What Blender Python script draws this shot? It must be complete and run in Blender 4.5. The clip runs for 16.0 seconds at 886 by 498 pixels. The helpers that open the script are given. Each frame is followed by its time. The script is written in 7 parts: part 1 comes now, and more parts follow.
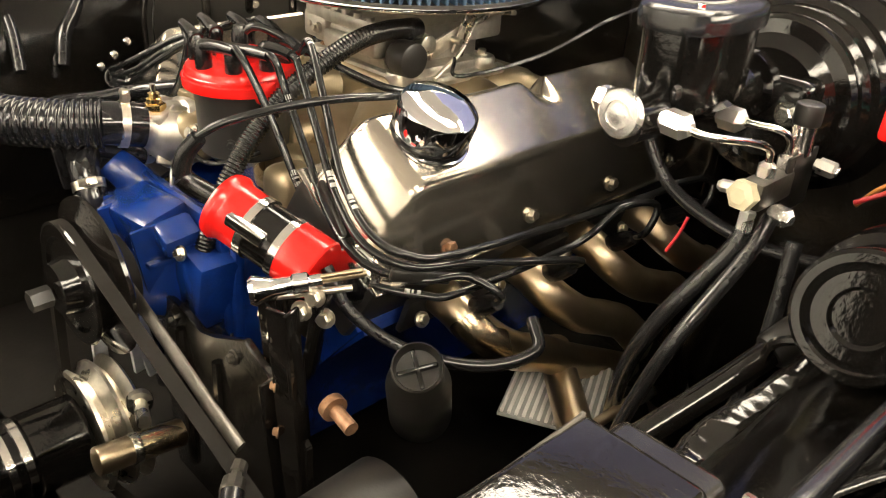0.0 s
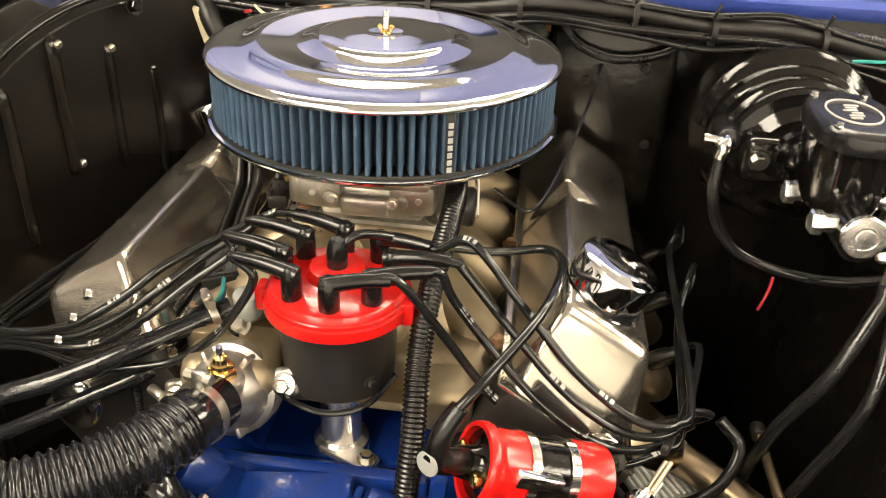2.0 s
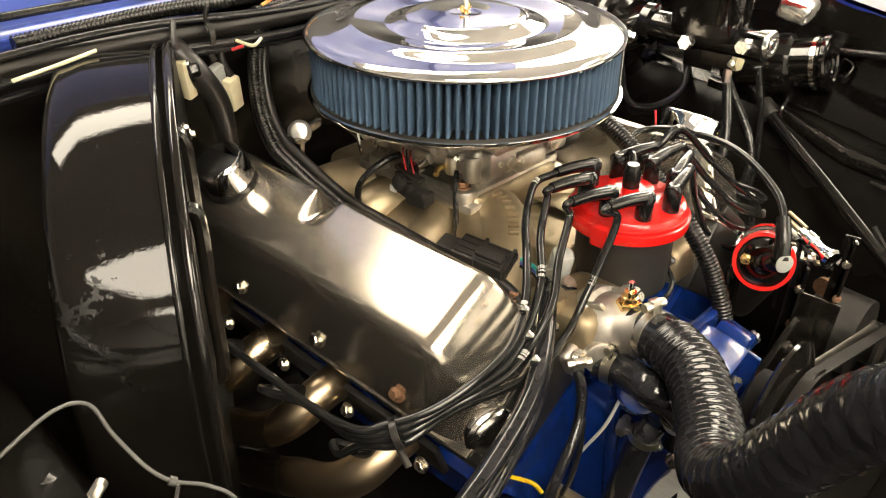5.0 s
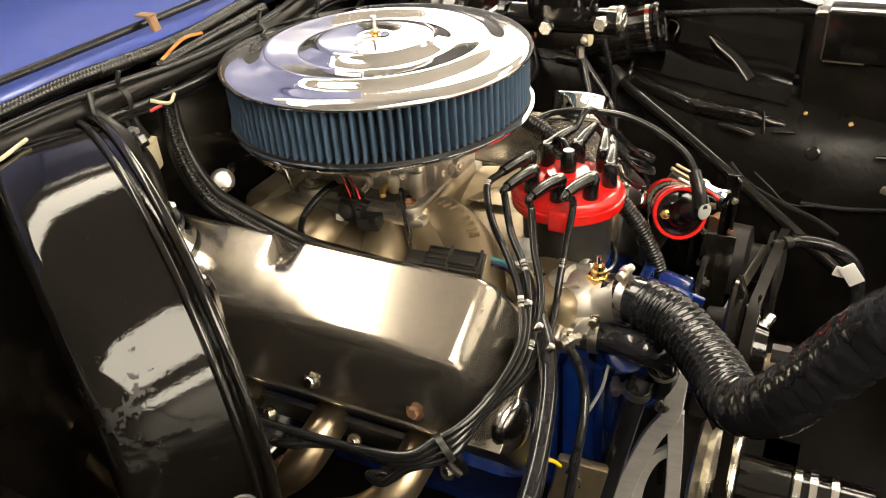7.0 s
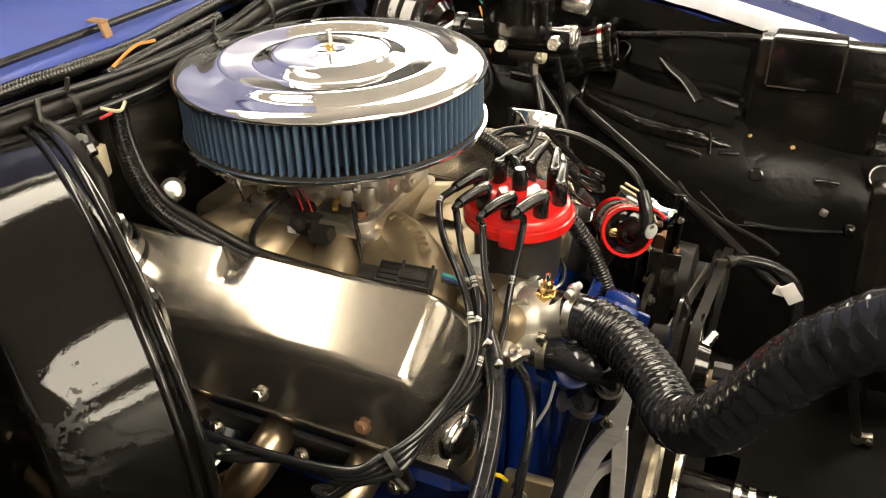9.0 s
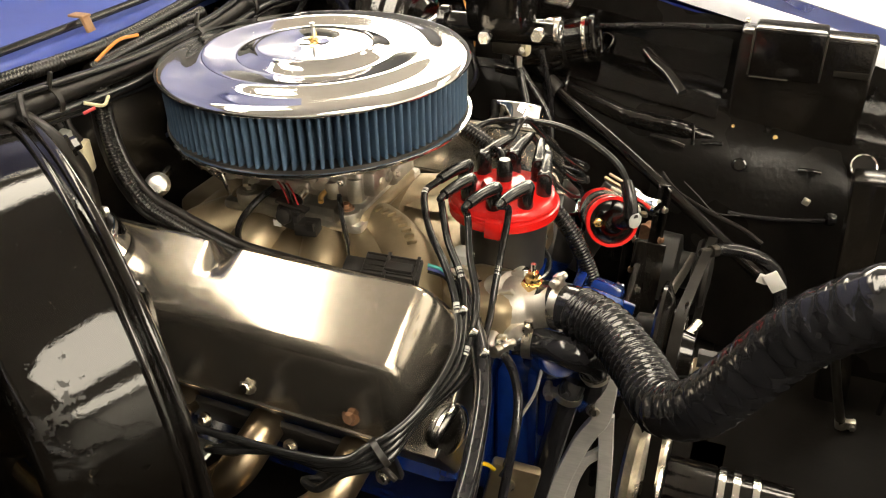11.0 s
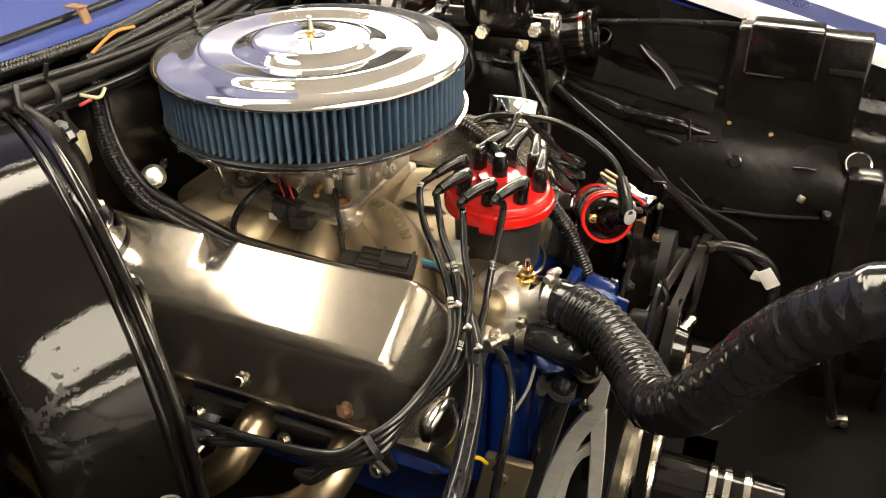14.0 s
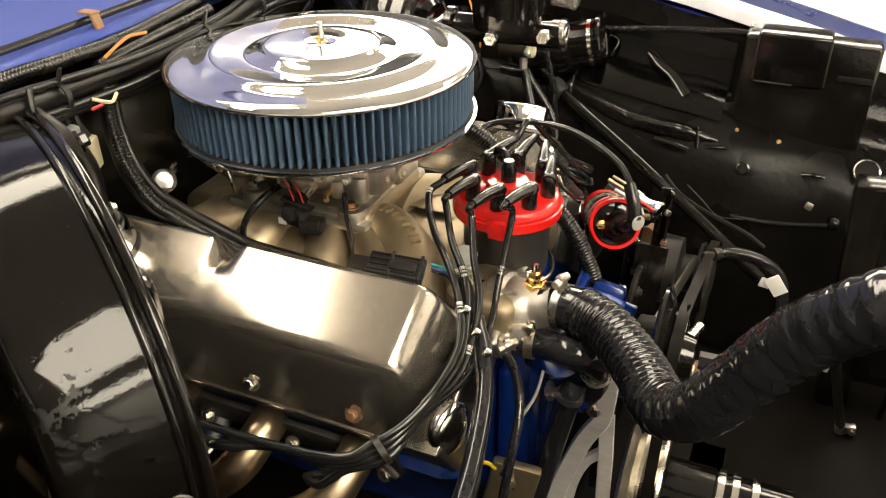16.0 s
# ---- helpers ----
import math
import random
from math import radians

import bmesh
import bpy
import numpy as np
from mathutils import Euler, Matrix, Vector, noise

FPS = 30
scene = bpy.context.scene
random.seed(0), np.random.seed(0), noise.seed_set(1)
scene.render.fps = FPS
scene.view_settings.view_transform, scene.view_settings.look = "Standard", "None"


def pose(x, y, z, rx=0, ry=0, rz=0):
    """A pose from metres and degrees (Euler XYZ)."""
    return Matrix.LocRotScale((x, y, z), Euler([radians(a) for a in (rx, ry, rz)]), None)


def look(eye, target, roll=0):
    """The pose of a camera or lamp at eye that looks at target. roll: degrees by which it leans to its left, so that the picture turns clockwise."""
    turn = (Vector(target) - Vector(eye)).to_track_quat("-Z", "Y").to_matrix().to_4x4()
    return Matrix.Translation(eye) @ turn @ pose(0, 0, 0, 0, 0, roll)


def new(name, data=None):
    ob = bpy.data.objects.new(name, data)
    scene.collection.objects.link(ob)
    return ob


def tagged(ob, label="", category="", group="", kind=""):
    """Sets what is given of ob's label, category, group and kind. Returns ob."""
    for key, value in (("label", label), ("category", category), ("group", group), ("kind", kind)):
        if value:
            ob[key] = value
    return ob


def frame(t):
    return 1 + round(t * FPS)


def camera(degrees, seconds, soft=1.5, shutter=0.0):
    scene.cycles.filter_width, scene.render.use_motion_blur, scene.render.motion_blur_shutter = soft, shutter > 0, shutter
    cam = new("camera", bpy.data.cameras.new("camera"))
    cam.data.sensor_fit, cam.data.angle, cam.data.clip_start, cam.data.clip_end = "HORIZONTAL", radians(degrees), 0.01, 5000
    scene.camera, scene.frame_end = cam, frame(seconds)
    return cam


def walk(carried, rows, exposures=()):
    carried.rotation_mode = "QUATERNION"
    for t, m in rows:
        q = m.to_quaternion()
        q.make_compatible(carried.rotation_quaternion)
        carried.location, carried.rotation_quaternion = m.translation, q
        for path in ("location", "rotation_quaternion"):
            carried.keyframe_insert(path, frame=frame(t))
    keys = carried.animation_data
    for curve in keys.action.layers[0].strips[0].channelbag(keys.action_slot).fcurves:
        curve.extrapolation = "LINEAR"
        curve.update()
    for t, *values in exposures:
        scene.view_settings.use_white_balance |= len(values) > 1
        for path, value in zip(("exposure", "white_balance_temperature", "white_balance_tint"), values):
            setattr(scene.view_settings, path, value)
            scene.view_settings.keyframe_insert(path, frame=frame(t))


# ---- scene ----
cam = camera(56.5, 16.0, 1.1)
PATH = [
    (0, (0.767, -0.669, 1.199), (-0.489, 0.571, 0.259), 3.4),
    (0.5, (0.68, -0.763, 1.249), (-0.332, 0.687, 0.315), 2.4),
    (1, (0.54, -0.781, 1.304), (-0.201, 0.808, 0.343), 2.2),
    (1.5, (0.354, -0.794, 1.325), (-0.08, 0.907, 0.367), 3.7),
    (2, (0.148, -0.801, 1.325), (-0.026, 0.923, 0.325), 2.8),
    (2.5, (-0.024, -0.764, 1.305), (0.069, 0.962, 0.299), 4.2),
    (3, (-0.168, -0.71, 1.33), (0.171, 0.98, 0.315), 5.0),
    (3.5, (-0.321, -0.7, 1.325), (0.318, 0.917, 0.337), 5.5),
    (4, (-0.47, -0.706, 1.313), (0.406, 0.782, 0.305), 6.4),
    (4.5, (-0.586, -0.665, 1.306), (0.461, 0.711, 0.301), 3.7),
    (4.7, (-0.622, -0.645, 1.321), (0.506, 0.659, 0.307), 2.2),
    (6.8, (-0.776, -0.495, 1.375), (0.709, 0.349, 0.336), -4.6),
    (7, (-0.777, -0.491, 1.378), (0.717, 0.324, 0.328), -4.2),
    (7.5, (-0.776, -0.493, 1.385), (0.74, 0.274, 0.329), -3.5),
    (8, (-0.779, -0.49, 1.387), (0.768, 0.236, 0.346), -1.8),
    (8.5, (-0.776, -0.495, 1.384), (0.78, 0.221, 0.352), -1.2),
    (9, (-0.777, -0.493, 1.388), (0.775, 0.222, 0.349), -1.1),
    (11.5, (-0.782, -0.501, 1.386), (0.777, 0.179, 0.334), -1.3),
    (12, (-0.78, -0.504, 1.385), (0.775, 0.175, 0.326), -1.4),
    (12.5, (-0.779, -0.5, 1.384), (0.769, 0.181, 0.315), -1.2),
    (13, (-0.782, -0.5, 1.387), (0.766, 0.182, 0.32), -1.1),
    (13.5, (-0.783, -0.499, 1.387), (0.771, 0.179, 0.325), -0.8),
    (14, (-0.782, -0.5, 1.39), (0.77, 0.175, 0.326), -0.6),
    (14.5, (-0.783, -0.499, 1.39), (0.77, 0.18, 0.329), -0.5),
    (15, (-0.785, -0.5, 1.389), (0.77, 0.187, 0.337), -0.6),
    (15.5, (-0.786, -0.5, 1.388), (0.77, 0.195, 0.341), -0.8),
    (16, (-0.787, -0.498, 1.389), (0.77, 0.193, 0.34), -0.6),
]
walk(cam, [(t, look(eye, target, roll)) for t, eye, target, roll in PATH], [(0.0, 0.06), (1.2, -0.22), (2.5, -0.16), (3.5, -0.22), (4.0, -0.22), (4.5, -0.10), (7.0, -0.42), (9.0, -0.46), (16.0, -0.42)])

# ---- world and lamps ----
world = bpy.data.worlds.new("world")
scene.world = world
world.use_nodes = True
world.node_tree.nodes["Background"].inputs[0].default_value = (0.75, 0.72, 0.68, 1)
world.node_tree.nodes["Background"].inputs[1].default_value = 0.12


def V(*a):
    return Vector(a)


# ---- materials ----
def material(name, base, rough=0.5, metal=0.0, vary=0.12, scale=40.0, bump=0.0, bump_scale=300.0, coat=0.0,
             rough_vary=0.1, dirt=None, dirt_amount=0.0, stretch=(1, 1, 1)):
    m = bpy.data.materials.new(name)
    m.use_nodes = True
    nt = m.node_tree
    b = nt.nodes["Principled BSDF"]
    tc = nt.nodes.new("ShaderNodeTexCoord")
    mp = nt.nodes.new("ShaderNodeMapping")
    mp.inputs["Scale"].default_value = stretch
    nt.links.new(tc.outputs["Object"], mp.inputs[0])
    n1 = nt.nodes.new("ShaderNodeTexNoise")
    n1.inputs["Scale"].default_value = scale
    n1.inputs["Detail"].default_value = 5
    nt.links.new(mp.outputs[0], n1.inputs["Vector"])
    n2 = nt.nodes.new("ShaderNodeTexNoise")
    n2.inputs["Scale"].default_value = scale * 0.17
    n2.inputs["Detail"].default_value = 3
    nt.links.new(mp.outputs[0], n2.inputs["Vector"])
    add = nt.nodes.new("ShaderNodeMath")
    add.operation = "ADD"
    nt.links.new(n1.outputs["Fac"], add.inputs[0])
    nt.links.new(n2.outputs["Fac"], add.inputs[1])
    ramp = nt.nodes.new("ShaderNodeMapRange")
    ramp.inputs["From Min"].default_value, ramp.inputs["From Max"].default_value = 0.7, 1.3
    ramp.inputs["To Min"].default_value, ramp.inputs["To Max"].default_value = 1 - vary, 1 + vary
    nt.links.new(add.outputs[0], ramp.inputs["Value"])
    mul = nt.nodes.new("ShaderNodeVectorMath")
    mul.operation = "SCALE"
    mul.inputs[0].default_value = base
    nt.links.new(ramp.outputs[0], mul.inputs["Scale"])
    out = mul.outputs[0]
    if dirt:
        n3 = nt.nodes.new("ShaderNodeTexNoise")
        n3.inputs["Scale"].default_value = scale * 0.6
        n3.inputs["Detail"].default_value = 6
        nt.links.new(tc.outputs["Object"], n3.inputs["Vector"])
        mr = nt.nodes.new("ShaderNodeMapRange")
        mr.inputs["From Min"].default_value, mr.inputs["From Max"].default_value = 0.5, 0.72
        mr.inputs["To Max"].default_value = dirt_amount
        nt.links.new(n3.outputs["Fac"], mr.inputs["Value"])
        mix = nt.nodes.new("ShaderNodeMix")
        mix.data_type = "RGBA"
        nt.links.new(mr.outputs[0], mix.inputs["Factor"])
        nt.links.new(out, mix.inputs["A"])
        mix.inputs["B"].default_value = (*dirt, 1)
        out = mix.outputs["Result"]
    nt.links.new(out, b.inputs["Base Color"])
    rr = nt.nodes.new("ShaderNodeMapRange")
    rr.inputs["From Min"].default_value, rr.inputs["From Max"].default_value = 0.35, 0.65
    rr.inputs["To Min"].default_value = max(0.02, rough * (1 - rough_vary * 2))
    rr.inputs["To Max"].default_value = min(1.0, rough * (1 + rough_vary * 2))
    nt.links.new(n2.outputs["Fac"], rr.inputs["Value"])
    nt.links.new(rr.outputs[0], b.inputs["Roughness"])
    b.inputs["Metallic"].default_value = metal
    b.inputs["Coat Weight"].default_value = coat
    b.inputs["Coat Roughness"].default_value = 0.05
    if bump:
        nb = nt.nodes.new("ShaderNodeTexNoise")
        nb.inputs["Scale"].default_value = bump_scale
        nb.inputs["Detail"].default_value = 4
        nt.links.new(mp.outputs[0], nb.inputs["Vector"])
        bp = nt.nodes.new("ShaderNodeBump")
        bp.inputs["Strength"].default_value = bump
        bp.inputs["Distance"].default_value = 0.001
        nt.links.new(nb.outputs["Fac"], bp.inputs["Height"])
        nt.links.new(bp.outputs[0], b.inputs["Normal"])
    return m


def glowing(name, colour, strength):
    m = bpy.data.materials.new(name)
    m.use_nodes = True
    b = m.node_tree.nodes["Principled BSDF"]
    b.inputs["Base Color"].default_value = (*colour, 1)
    b.inputs["Emission Color"].default_value = (*colour, 1)
    b.inputs["Emission Strength"].default_value = strength
    return m


CHROME = material("chrome", (0.86, 0.86, 0.87), 0.045, 1.0, 0.03, 30)
STEEL = material("brushed steel", (0.50, 0.455, 0.39), 0.185, 0.94, 0.05, 70, 0.05, 700, rough_vary=0.03)
POLISH = material("polished fitting", (0.78, 0.76, 0.72), 0.16, 1.0, 0.08, 80)
ZINC = material("zinc bolt", (0.62, 0.58, 0.50), 0.3, 1.0, 0.2, 150, 0.1, 500)
RUSTY = material("rusty bolt", (0.30, 0.17, 0.10), 0.55, 0.7, 0.3, 200, 0.2, 600)
CASTING = material("cast aluminium", (0.57, 0.54, 0.485), 0.42, 0.95, 0.14, 90, 0.25, 900, dirt=(0.20, 0.17, 0.13), dirt_amount=0.35)
MANIFOLD = material("tan cast manifold", (0.34, 0.275, 0.18), 0.40, 0.85, 0.12, 60, 0.35, 1100, dirt=(0.30, 0.24, 0.16), dirt_amount=0.4)
HEADER = material("heat tinted header steel", (0.47, 0.375, 0.255), 0.30, 1.0, 0.22, 22, 0.05, 300, dirt=(0.28, 0.19, 0.11), dirt_amount=0.4)
BRASS = material("brass", (0.72, 0.50, 0.20), 0.25, 1.0, 0.12, 120)
BLUE = material("engine blue paint", (0.0045, 0.026, 0.165), 0.22, 0.0, 0.18, 50, 0.3, 350, coat=0.4, dirt=(0.02, 0.02, 0.03), dirt_amount=0.35)
HOOD_BLUE = material("lavender blue hood lining", (0.20, 0.225, 0.44), 0.4, 0.0, 0.12, 6, 0.05, 60, coat=0.3)
BODY_BLUE = material("body blue paint", (0.036, 0.064, 0.29), 0.32, 0.0, 0.18, 14, 0.08, 60, coat=0.25, dirt=(0.13, 0.17, 0.42), dirt_amount=0.25)
GLOSS_BLACK = material("gloss black paint", (0.0055, 0.0048, 0.0043), 0.07, 0.0, 0.3, 25, 0.18, 230, dirt=(0.016, 0.013, 0.010), dirt_amount=0.4, rough_vary=0.35)
PANEL_BLACK = material("painted black panel", (0.007, 0.006, 0.005), 0.16, 0.0, 0.3, 18, 0.35, 110, dirt=(0.018, 0.0145, 0.011), dirt_amount=0.5)
DULL_BLACK = material("dull black", (0.015, 0.0135, 0.012), 0.42, 0.0, 0.3, 40, 0.15, 300, dirt=(0.026, 0.021, 0.015), dirt_amount=0.4)
RUBBER = material("black rubber", (0.013, 0.0125, 0.013), 0.19, 0.0, 0.25, 60, 0.08, 400)
WIRE = material("glossy ignition wire", (0.012, 0.012, 0.012), 0.11, 0.0, 0.2, 60)
BOOT = material("rubber boot", (0.008, 0.0075, 0.0075), 0.22, 0.0, 0.2, 60, 0.05, 500)
LOOM = material("split loom plastic", (0.010, 0.009, 0.008), 0.24, 0.0, 0.25, 80)
TAPE = material("cloth tape", (0.011, 0.0095, 0.0085), 0.36, 0.0, 0.3, 90, 0.25, 500)
RED = material("red plastic", (0.62, 0.010, 0.008), 0.22, 0.0, 0.08, 30, 0.02, 200, coat=0.3)
RED_WIRE = material("red wire", (0.5, 0.02, 0.03), 0.4)
YELLOW = material("yellow plastic", (0.75, 0.50, 0.01), 0.3, 0.0, 0.08, 30)
ORANGE = material("orange wire", (0.65, 0.25, 0.05), 0.4)
PALE = material("pale printing", (0.42, 0.41, 0.39), 0.5, 0.0, 0.2, 300)
CREAM = material("cream plastic", (0.62, 0.56, 0.38), 0.4, 0.0, 0.1, 80)
GREY_PLASTIC = material("grey plastic", (0.33, 0.34, 0.32), 0.4, 0.0, 0.1, 80)
TEAL = material("teal wire", (0.03, 0.35, 0.33), 0.4)
TAN_CLIP = material("tan clip", (0.30, 0.17, 0.08), 0.5, 0.0, 0.2, 100)
WHITE_CARD = material("white paper", (0.75, 0.73, 0.70), 0.7, 0.0, 0.06, 60)
FILTER = material("blue filter pleats", (0.043, 0.082, 0.138), 0.75, 0.0, 0.18, 60, 0.8, 1800)
WALL = material("garage wall paint", (0.58, 0.56, 0.55), 0.8, 0.0, 0.06, 3, 0.1, 60)
SLATE_WALL = material("slate wall paint", (0.15, 0.15, 0.165), 0.7, 0.0, 0.10, 3, 0.1, 60)
PALE_WALL = material("white wall paint", (0.82, 0.81, 0.79), 0.7, 0.0, 0.04, 3, 0.1, 60)
CEILING = material("ceiling paint", (0.40, 0.38, 0.355), 0.85, 0.0, 0.05, 3)
FLOOR = material("pale floor", (0.66, 0.65, 0.63), 0.5, 0.0, 0.15, 8, 0.2, 120)
LAMP = glowing("lamp diffuser", (1.0, 0.895, 0.72), 24.0)
CEILING_FILL = glowing("ceiling fill glow", (1.0, 0.895, 0.72), 1.6)
SATIN = material("bright satin metal", (0.92, 0.90, 0.86), 0.27, 0.93, 0.06, 80)
HOSE = material("glossy hose rubber", (0.0135, 0.0133, 0.0150), 0.09, 0.0, 0.25, 70, 0.08, 260)


# ---- building helpers ----
def smooth(me, angle=40):
    me.polygons.foreach_set("use_smooth", [True] * len(me.polygons))
    me.set_sharp_from_angle(angle=radians(angle))


def thing(name, label, category, at=(0, 0, 0), group="", kind=""):
    ob = new(name)
    ob.location = at
    return tagged(ob, label, category, group, kind)


def mesh_of(name, bm, mat, angle=40):
    me = bpy.data.meshes.new(name)
    bmesh.ops.recalc_face_normals(bm, faces=bm.faces)
    bm.to_mesh(me)
    bm.free()
    me.materials.append(mat)
    smooth(me, angle)
    return me


def part(name, bm, mat, parent, label="", angle=40):
    ob = new(name, mesh_of(name, bm, mat, angle))
    ob.parent = parent
    if parent.parent is None:
        ob.matrix_parent_inverse = Matrix.Translation(-parent.location)
    return tagged(ob, label)


def solid(name, bm, mat, label, category, group="", kind="", angle=40):
    return tagged(new(name, mesh_of(name, bm, mat, angle)), label, category, group, kind)


def axis(p, d, spin=0.0):
    """Pose at p whose local z points along d."""
    return Matrix.Translation(p) @ Vector(d).to_track_quat("Z", "Y").to_matrix().to_4x4() @ Matrix.Rotation(radians(spin), 4, "Z")


def lathe(bm, profile, m=None, seg=32, closed=False, ripple=None):
    m = m or Matrix()
    rings = []
    for r, z in profile:
        ring = []
        for i in range(seg):
            a = 2 * math.pi * i / seg
            k = ripple(a, z) if ripple else 1.0
            ring.append(bm.verts.new(m @ V(r * k * math.cos(a), r * k * math.sin(a), z)))
        rings.append(ring)
    pairs = list(zip(rings, rings[1:]))
    if closed:
        pairs.append((rings[-1], rings[0]))
    for a, b in pairs:
        for i in range(seg):
            j = (i + 1) % seg
            bm.faces.new((a[i], a[j], b[j], b[i]))
    if not closed:
        bm.faces.new(rings[0][::-1])
        bm.faces.new(rings[-1])
    return bm


def cyl(bm, p, d, r, h, seg=20, bev=0.0, r2=None):
    r2 = r if r2 is None else r2
    b = min(bev, h * 0.45, r * 0.45)
    prof = [(r, 0), (r2, h)] if not b else [(r - b, 0), (r - b * 0.3, b * 0.3), (r, b), (r2, h - b), (r2 - b * 0.3, h - b * 0.3), (r2 - b, h)]
    return lathe(bm, prof, axis(p, d), seg)


def box(bm, size, m=None, bev=0.0, seg=2):
    res = bmesh.ops.create_cube(bm, size=1.0, matrix=(m or Matrix()) @ Matrix.Diagonal((*size, 1)))
    vs = res["verts"]
    if bev:
        es = list({e for v in vs for e in v.link_edges})
        bmesh.ops.bevel(bm, geom=es, offset=bev, segments=seg, affect="EDGES", profile=0.5)
    return bm


def spline(pts, n=8):
    pts = [Vector(p) for p in pts]
    if len(pts) == 2:
        return [pts[0].lerp(pts[1], i / n) for i in range(n + 1)]
    ext = [pts[0] * 2 - pts[1]] + pts + [pts[-1] * 2 - pts[-2]]
    out = []
    for i in range(1, len(ext) - 2):
        a, b, c, d = ext[i - 1:i + 3]
        for k in range(n):
            t = k / n
            out.append(0.5 * ((2 * b) + (c - a) * t + (2 * a - 5 * b + 4 * c - d) * t * t + (3 * b - a - 3 * c + d) * t ** 3))
    out.append(pts[-1])
    return out


def sweep(bm, line, radius, seg=10, cap=True, squash=1.0):
    """A tube along a polyline. radius: a number, or a function of (share, metres along)."""
    n = len(line)
    tang = [(line[min(i + 1, n - 1)] - line[max(i - 1, 0)]).normalized() for i in range(n)]
    u = tang[0].orthogonal().normalized()
    rings, run = [], 0.0
    for i, p in enumerate(line):
        if i:
            run += (p - line[i - 1]).length
            u = (u - tang[i] * u.dot(tang[i])).normalized()
        w = tang[i].cross(u)
        r = radius(i / (n - 1), run) if callable(radius) else radius
        rings.append([bm.verts.new(p + (u * math.cos(a) + w * math.sin(a) * squash) * r) for a in (2 * math.pi * k / seg for k in range(seg))])
    for a, b in zip(rings, rings[1:]):
        for i in range(seg):
            j = (i + 1) % seg
            bm.faces.new((a[i], a[j], b[j], b[i]))
    if cap:
        bm.faces.new(rings[0][::-1])
        bm.faces.new(rings[-1])
    return bm


def tube(bm, pts, r, n=8, seg=10, squash=1.0):
    return sweep(bm, spline(pts, n), r, seg, squash=squash)


def corrugated(bm, pts, r, pitch, depth, seg=12, per=4):
    line = spline(pts, 24)
    total = sum((b - a).length for a, b in zip(line, line[1:]))
    steps = max(8, int(total / pitch * per))
    res, run, k = [line[0]], 0.0, 1
    for a, b in zip(line, line[1:]):
        L = (b - a).length
        while k <= steps and run + L >= total * k / steps:
            res.append(a.lerp(b, (total * k / steps - run) / L))
            k += 1
        run += L
    wave = (0.0, 1.0, 1.0, 0.0) if per == 4 else (0.0, 0.8, 1.0, 1.0, 0.8, 0.0)
    count = [0]

    def rad(s, d):
        count[0] += 1
        return r - depth * (1 - wave[count[0] % per])
    return sweep(bm, res, rad, seg)


def hexbolt(parent, p, d, size=0.008, mat=None, washer=True, name="bolt"):
    bm = bmesh.new()
    if washer:
        cyl(bm, p, d, size * 0.95, size * 0.25, 14)
    lathe(bm, [(size * 0.62, 0), (size * 0.62, size * 0.55), (size * 0.52, size * 0.68)], axis(V(*p) + V(*d).normalized() * size * 0.2, d), 6)
    return part(name, bm, mat or ZINC, parent, angle=25)


def clamp_band(parent, p, d, r, w=0.012, name="hose_clamp"):
    """A worm-drive band with its screw housing."""
    bm = bmesh.new()
    m = axis(p, d)
    lathe(bm, [(r, -w / 2), (r + 0.0012, -w / 2), (r + 0.0012, w / 2), (r, w / 2)], m, 28, closed=True)
    box(bm, (0.012, 0.016, w), m @ pose(0, r + 0.006, 0), 0.002)
    lathe(bm, [(0.0045, -0.013), (0.0045, 0.011)], m @ pose(0.0, r + 0.008, 0, 0, 90, 0), 8)
    return part(name, bm, ZINC, parent, "bright steel band clamp with worm screw", 25)


# ---- garage shell ----
bm = bmesh.new()
box(bm, (11, 9, 0.1), pose(1, 0.5, -0.05))
solid("floor", bm, FLOOR, "pale off-white garage floor under the car", "floor", kind="structure")
for nm, sz, at in (("wall_north", (11, 0.12, 2.8), (1, 5, 1.4)), ("wall_south", (11, 0.12, 2.8), (1, -4, 1.4)),
                   ("wall_east", (0.12, 9, 2.8), (6.5, 0.5, 1.4)), ("wall_west", (0.12, 9, 2.8), (-4.5, 0.5, 1.4))):
    bm = bmesh.new()
    box(bm, sz, pose(*at))
    solid(nm, bm, {"wall_east": SLATE_WALL, "wall_south": PALE_WALL}.get(nm, WALL), "plain painted garage wall", "wall", kind="structure")
bm = bmesh.new()
box(bm, (11, 9, 0.1), pose(1, 0.5, 2.85))
solid("ceiling", bm, CEILING, "plain dull grey garage ceiling", "ceiling", kind="structure")


